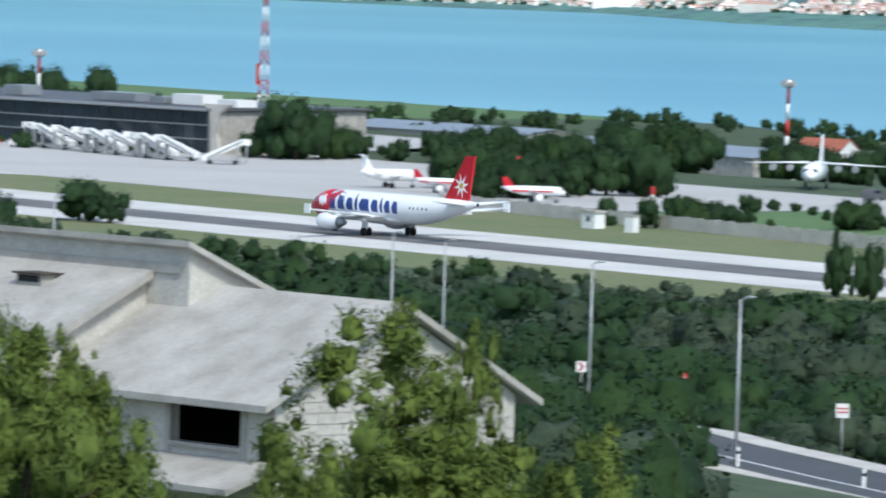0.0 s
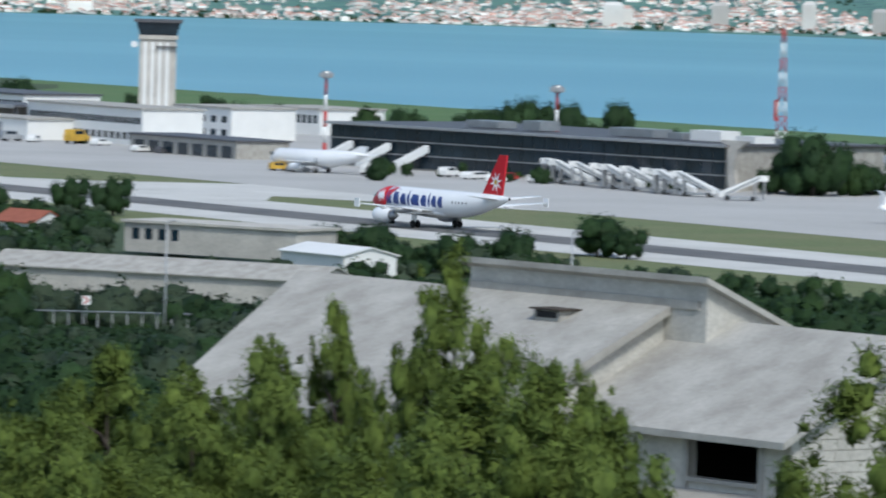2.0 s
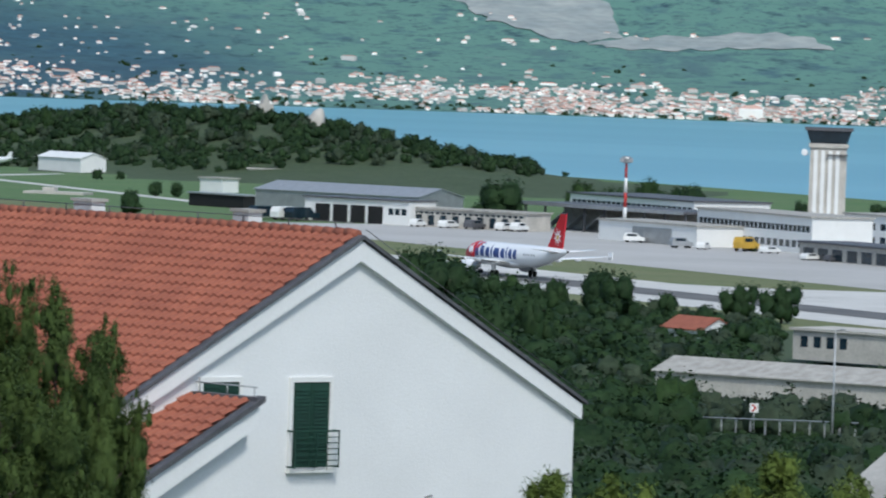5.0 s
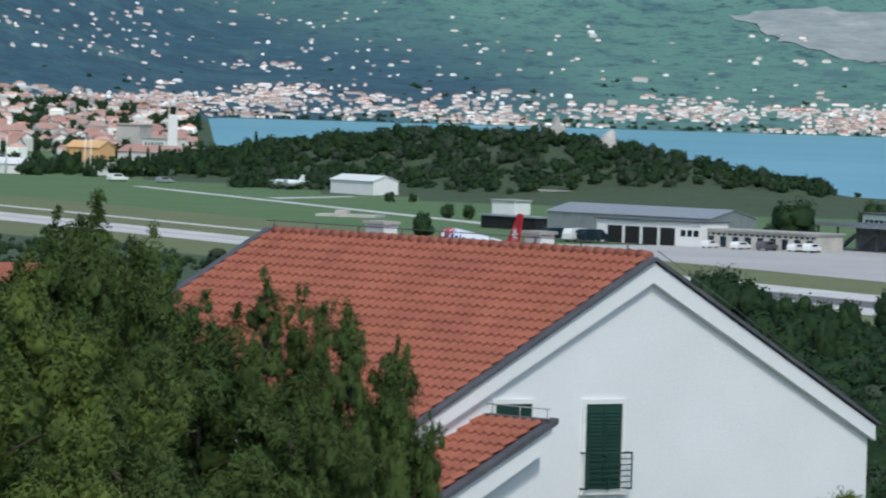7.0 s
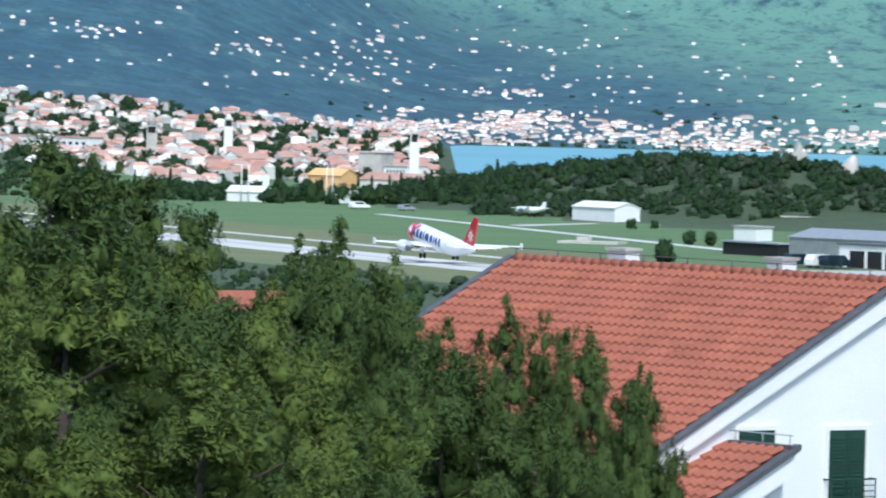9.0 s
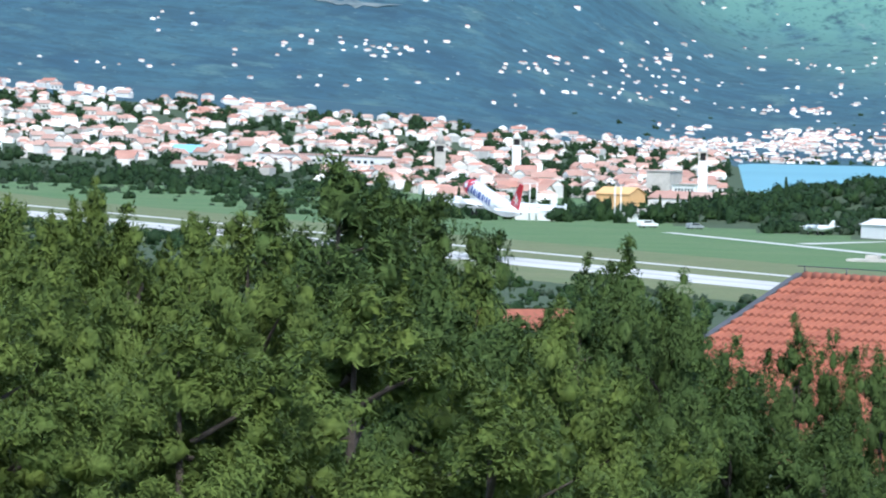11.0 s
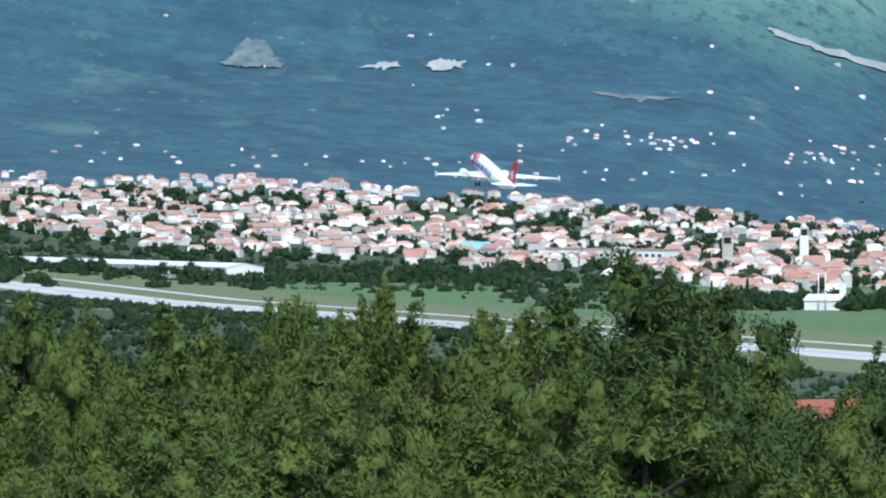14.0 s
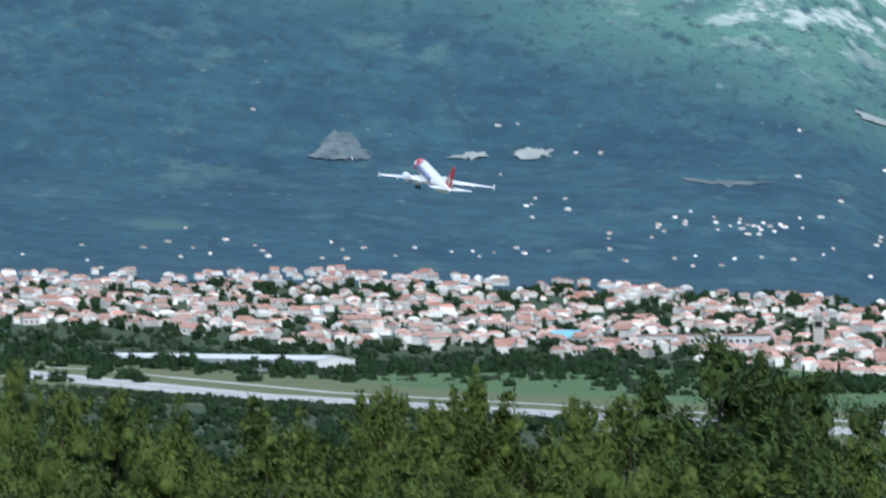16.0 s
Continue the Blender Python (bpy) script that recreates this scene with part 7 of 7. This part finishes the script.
for az, d, el in ((16.35, 400, -2.02),):
    p = at(az, d)
    z = rise(d, el) - 5.65
    t = thing("village_house", "village house with a red tile roof among the pines", "house", pose(p.x, p.y, z, 0, 0, az + 35))
    wall, roof = KINDS[0]
    part("wall", wall, None, t)
    rf = house_parts(7, 6, 4.2, 1.3)[1]
    rf.materials[0] = ROOF_TILE
    part("roof", rf, None, t)
p = at(11.606, 2005)
z = float(ground_z(p.x, p.y))
t = thing("chapel", "small pale stone chapel on the hilltop", "chapel", pose(p.x, p.y, z + 3.2, 0, 0, 30))
part("wall", boxes((-2.2, 2.2, -1.6, 1.6, -4, 2.0)), STONE, t)
part("gable", (lambda bm: (prism(bm, [(-1.2, 2.0), (1.2, 2.0), (0, 5.0)], -1.6, 1.6), bm)[1])(bmesh.new()), STONE, t)
p = at(11.2, 1960)
single("rock_outcrop", tube(bmesh.new(), [(0, 0, -3), (1, 0, 2), (2, 1, 4.5), (2.4, 1, 5.5)], [3.2, 2.8, 1.6, 0.5], 7), STONE, "bare pale rock in the wood", "rock", m=Matrix.Translation((p.x, p.y, float(ground_z(p.x, p.y)))))


# ---- scars on the mountain ----
QUARRY = mat("pale_quarry_rock", (0.34, 0.365, 0.35), 0.95, 0, 0.15, 25, 0.12, 0, (0.24, 0.28, 0.28))
SCREE = mat("pale_scree", (0.165, 0.20, 0.205), 0.95, 0, 0.2, 9, 0.2, 0, (0.07, 0.115, 0.135))


def scar(outline, label, seed):
    """A bare patch on the far slope, from a rough outline of (azimuth, elevation)."""
    rng = random.Random(seed)
    pts = []
    for (a, e), (b, f) in zip(outline, outline[1:] + outline[:1]):
        for k in range(7):
            u = k / 7
            pts.append((a + (b - a) * u + rng.gauss(0, 0.02), e + (f - e) * u + rng.gauss(0, 0.012)))
    ca, ce = sum(p[0] for p in pts) / len(pts), sum(p[1] for p in pts) / len(pts)
    bm = bmesh.new()
    rings = []
    for f in (1.0, 0.66, 0.33):
        ring = []
        for a, e in pts:
            p = on_slope(ca + (a - ca) * f, ce + (e - ce) * f)
            ring.append(bm.verts.new(p * 0.9994 + Vector((0, 0, EYE)) * 0.0006))
        rings.append(ring)
    c = on_slope(ca, ce)
    mid = bm.verts.new(c * 0.9994 + Vector((0, 0, EYE)) * 0.0006)
    n = len(pts)
    for r, s in zip(rings, rings[1:]):
        for k in range(n):
            bm.faces.new((r[k], r[(k + 1) % n], s[(k + 1) % n], s[k]))
    for k in range(n):
        bm.faces.new((rings[-1][k], rings[-1][(k + 1) % n], mid))
    bmesh.ops.recalc_face_normals(bm, faces=bm.faces)
    return single("scree", bm, QUARRY if "pale" in label else SCREE, label, "scree", "structure")


scar([(21.35, 0.80), (21.15, 1.02), (21.0, 1.0), (20.8, 0.80), (21.1, 0.78)], "grey fan of scree on the mountain", 1)
scar([(20.15, 0.78), (20.0, 0.83), (19.85, 0.80), (20.0, 0.77)], "small pale quarry on the mountain", 2)
scar([(19.62, 0.78), (19.5, 0.86), (19.32, 0.84), (19.3, 0.78)], "small pale quarry on the mountain", 3)
scar([(16.72, 1.12), (16.4, 1.0), (15.7, 0.80), (15.7, 0.74), (16.3, 0.92), (16.6, 1.04)], "long pale cut in the mountain slope", 4)
scar([(10.2, 0.26), (9.6, 0.32), (8.8, 0.30), (8.6, -0.08), (9.0, -0.12), (9.7, 0.02), (9.9, 0.14)], "broad pale quarry face", 5)
scar([(8.9, -0.12), (8.4, -0.06), (7.3, 0.02), (6.8, -0.08), (7.6, -0.14), (8.4, -0.18)], "broad pale quarry face", 6)
scar([(17.4, 0.52), (17.9, 0.55), (18.2, 0.56), (17.8, 0.50)], "bare terrace on the mountain", 7)


motions()
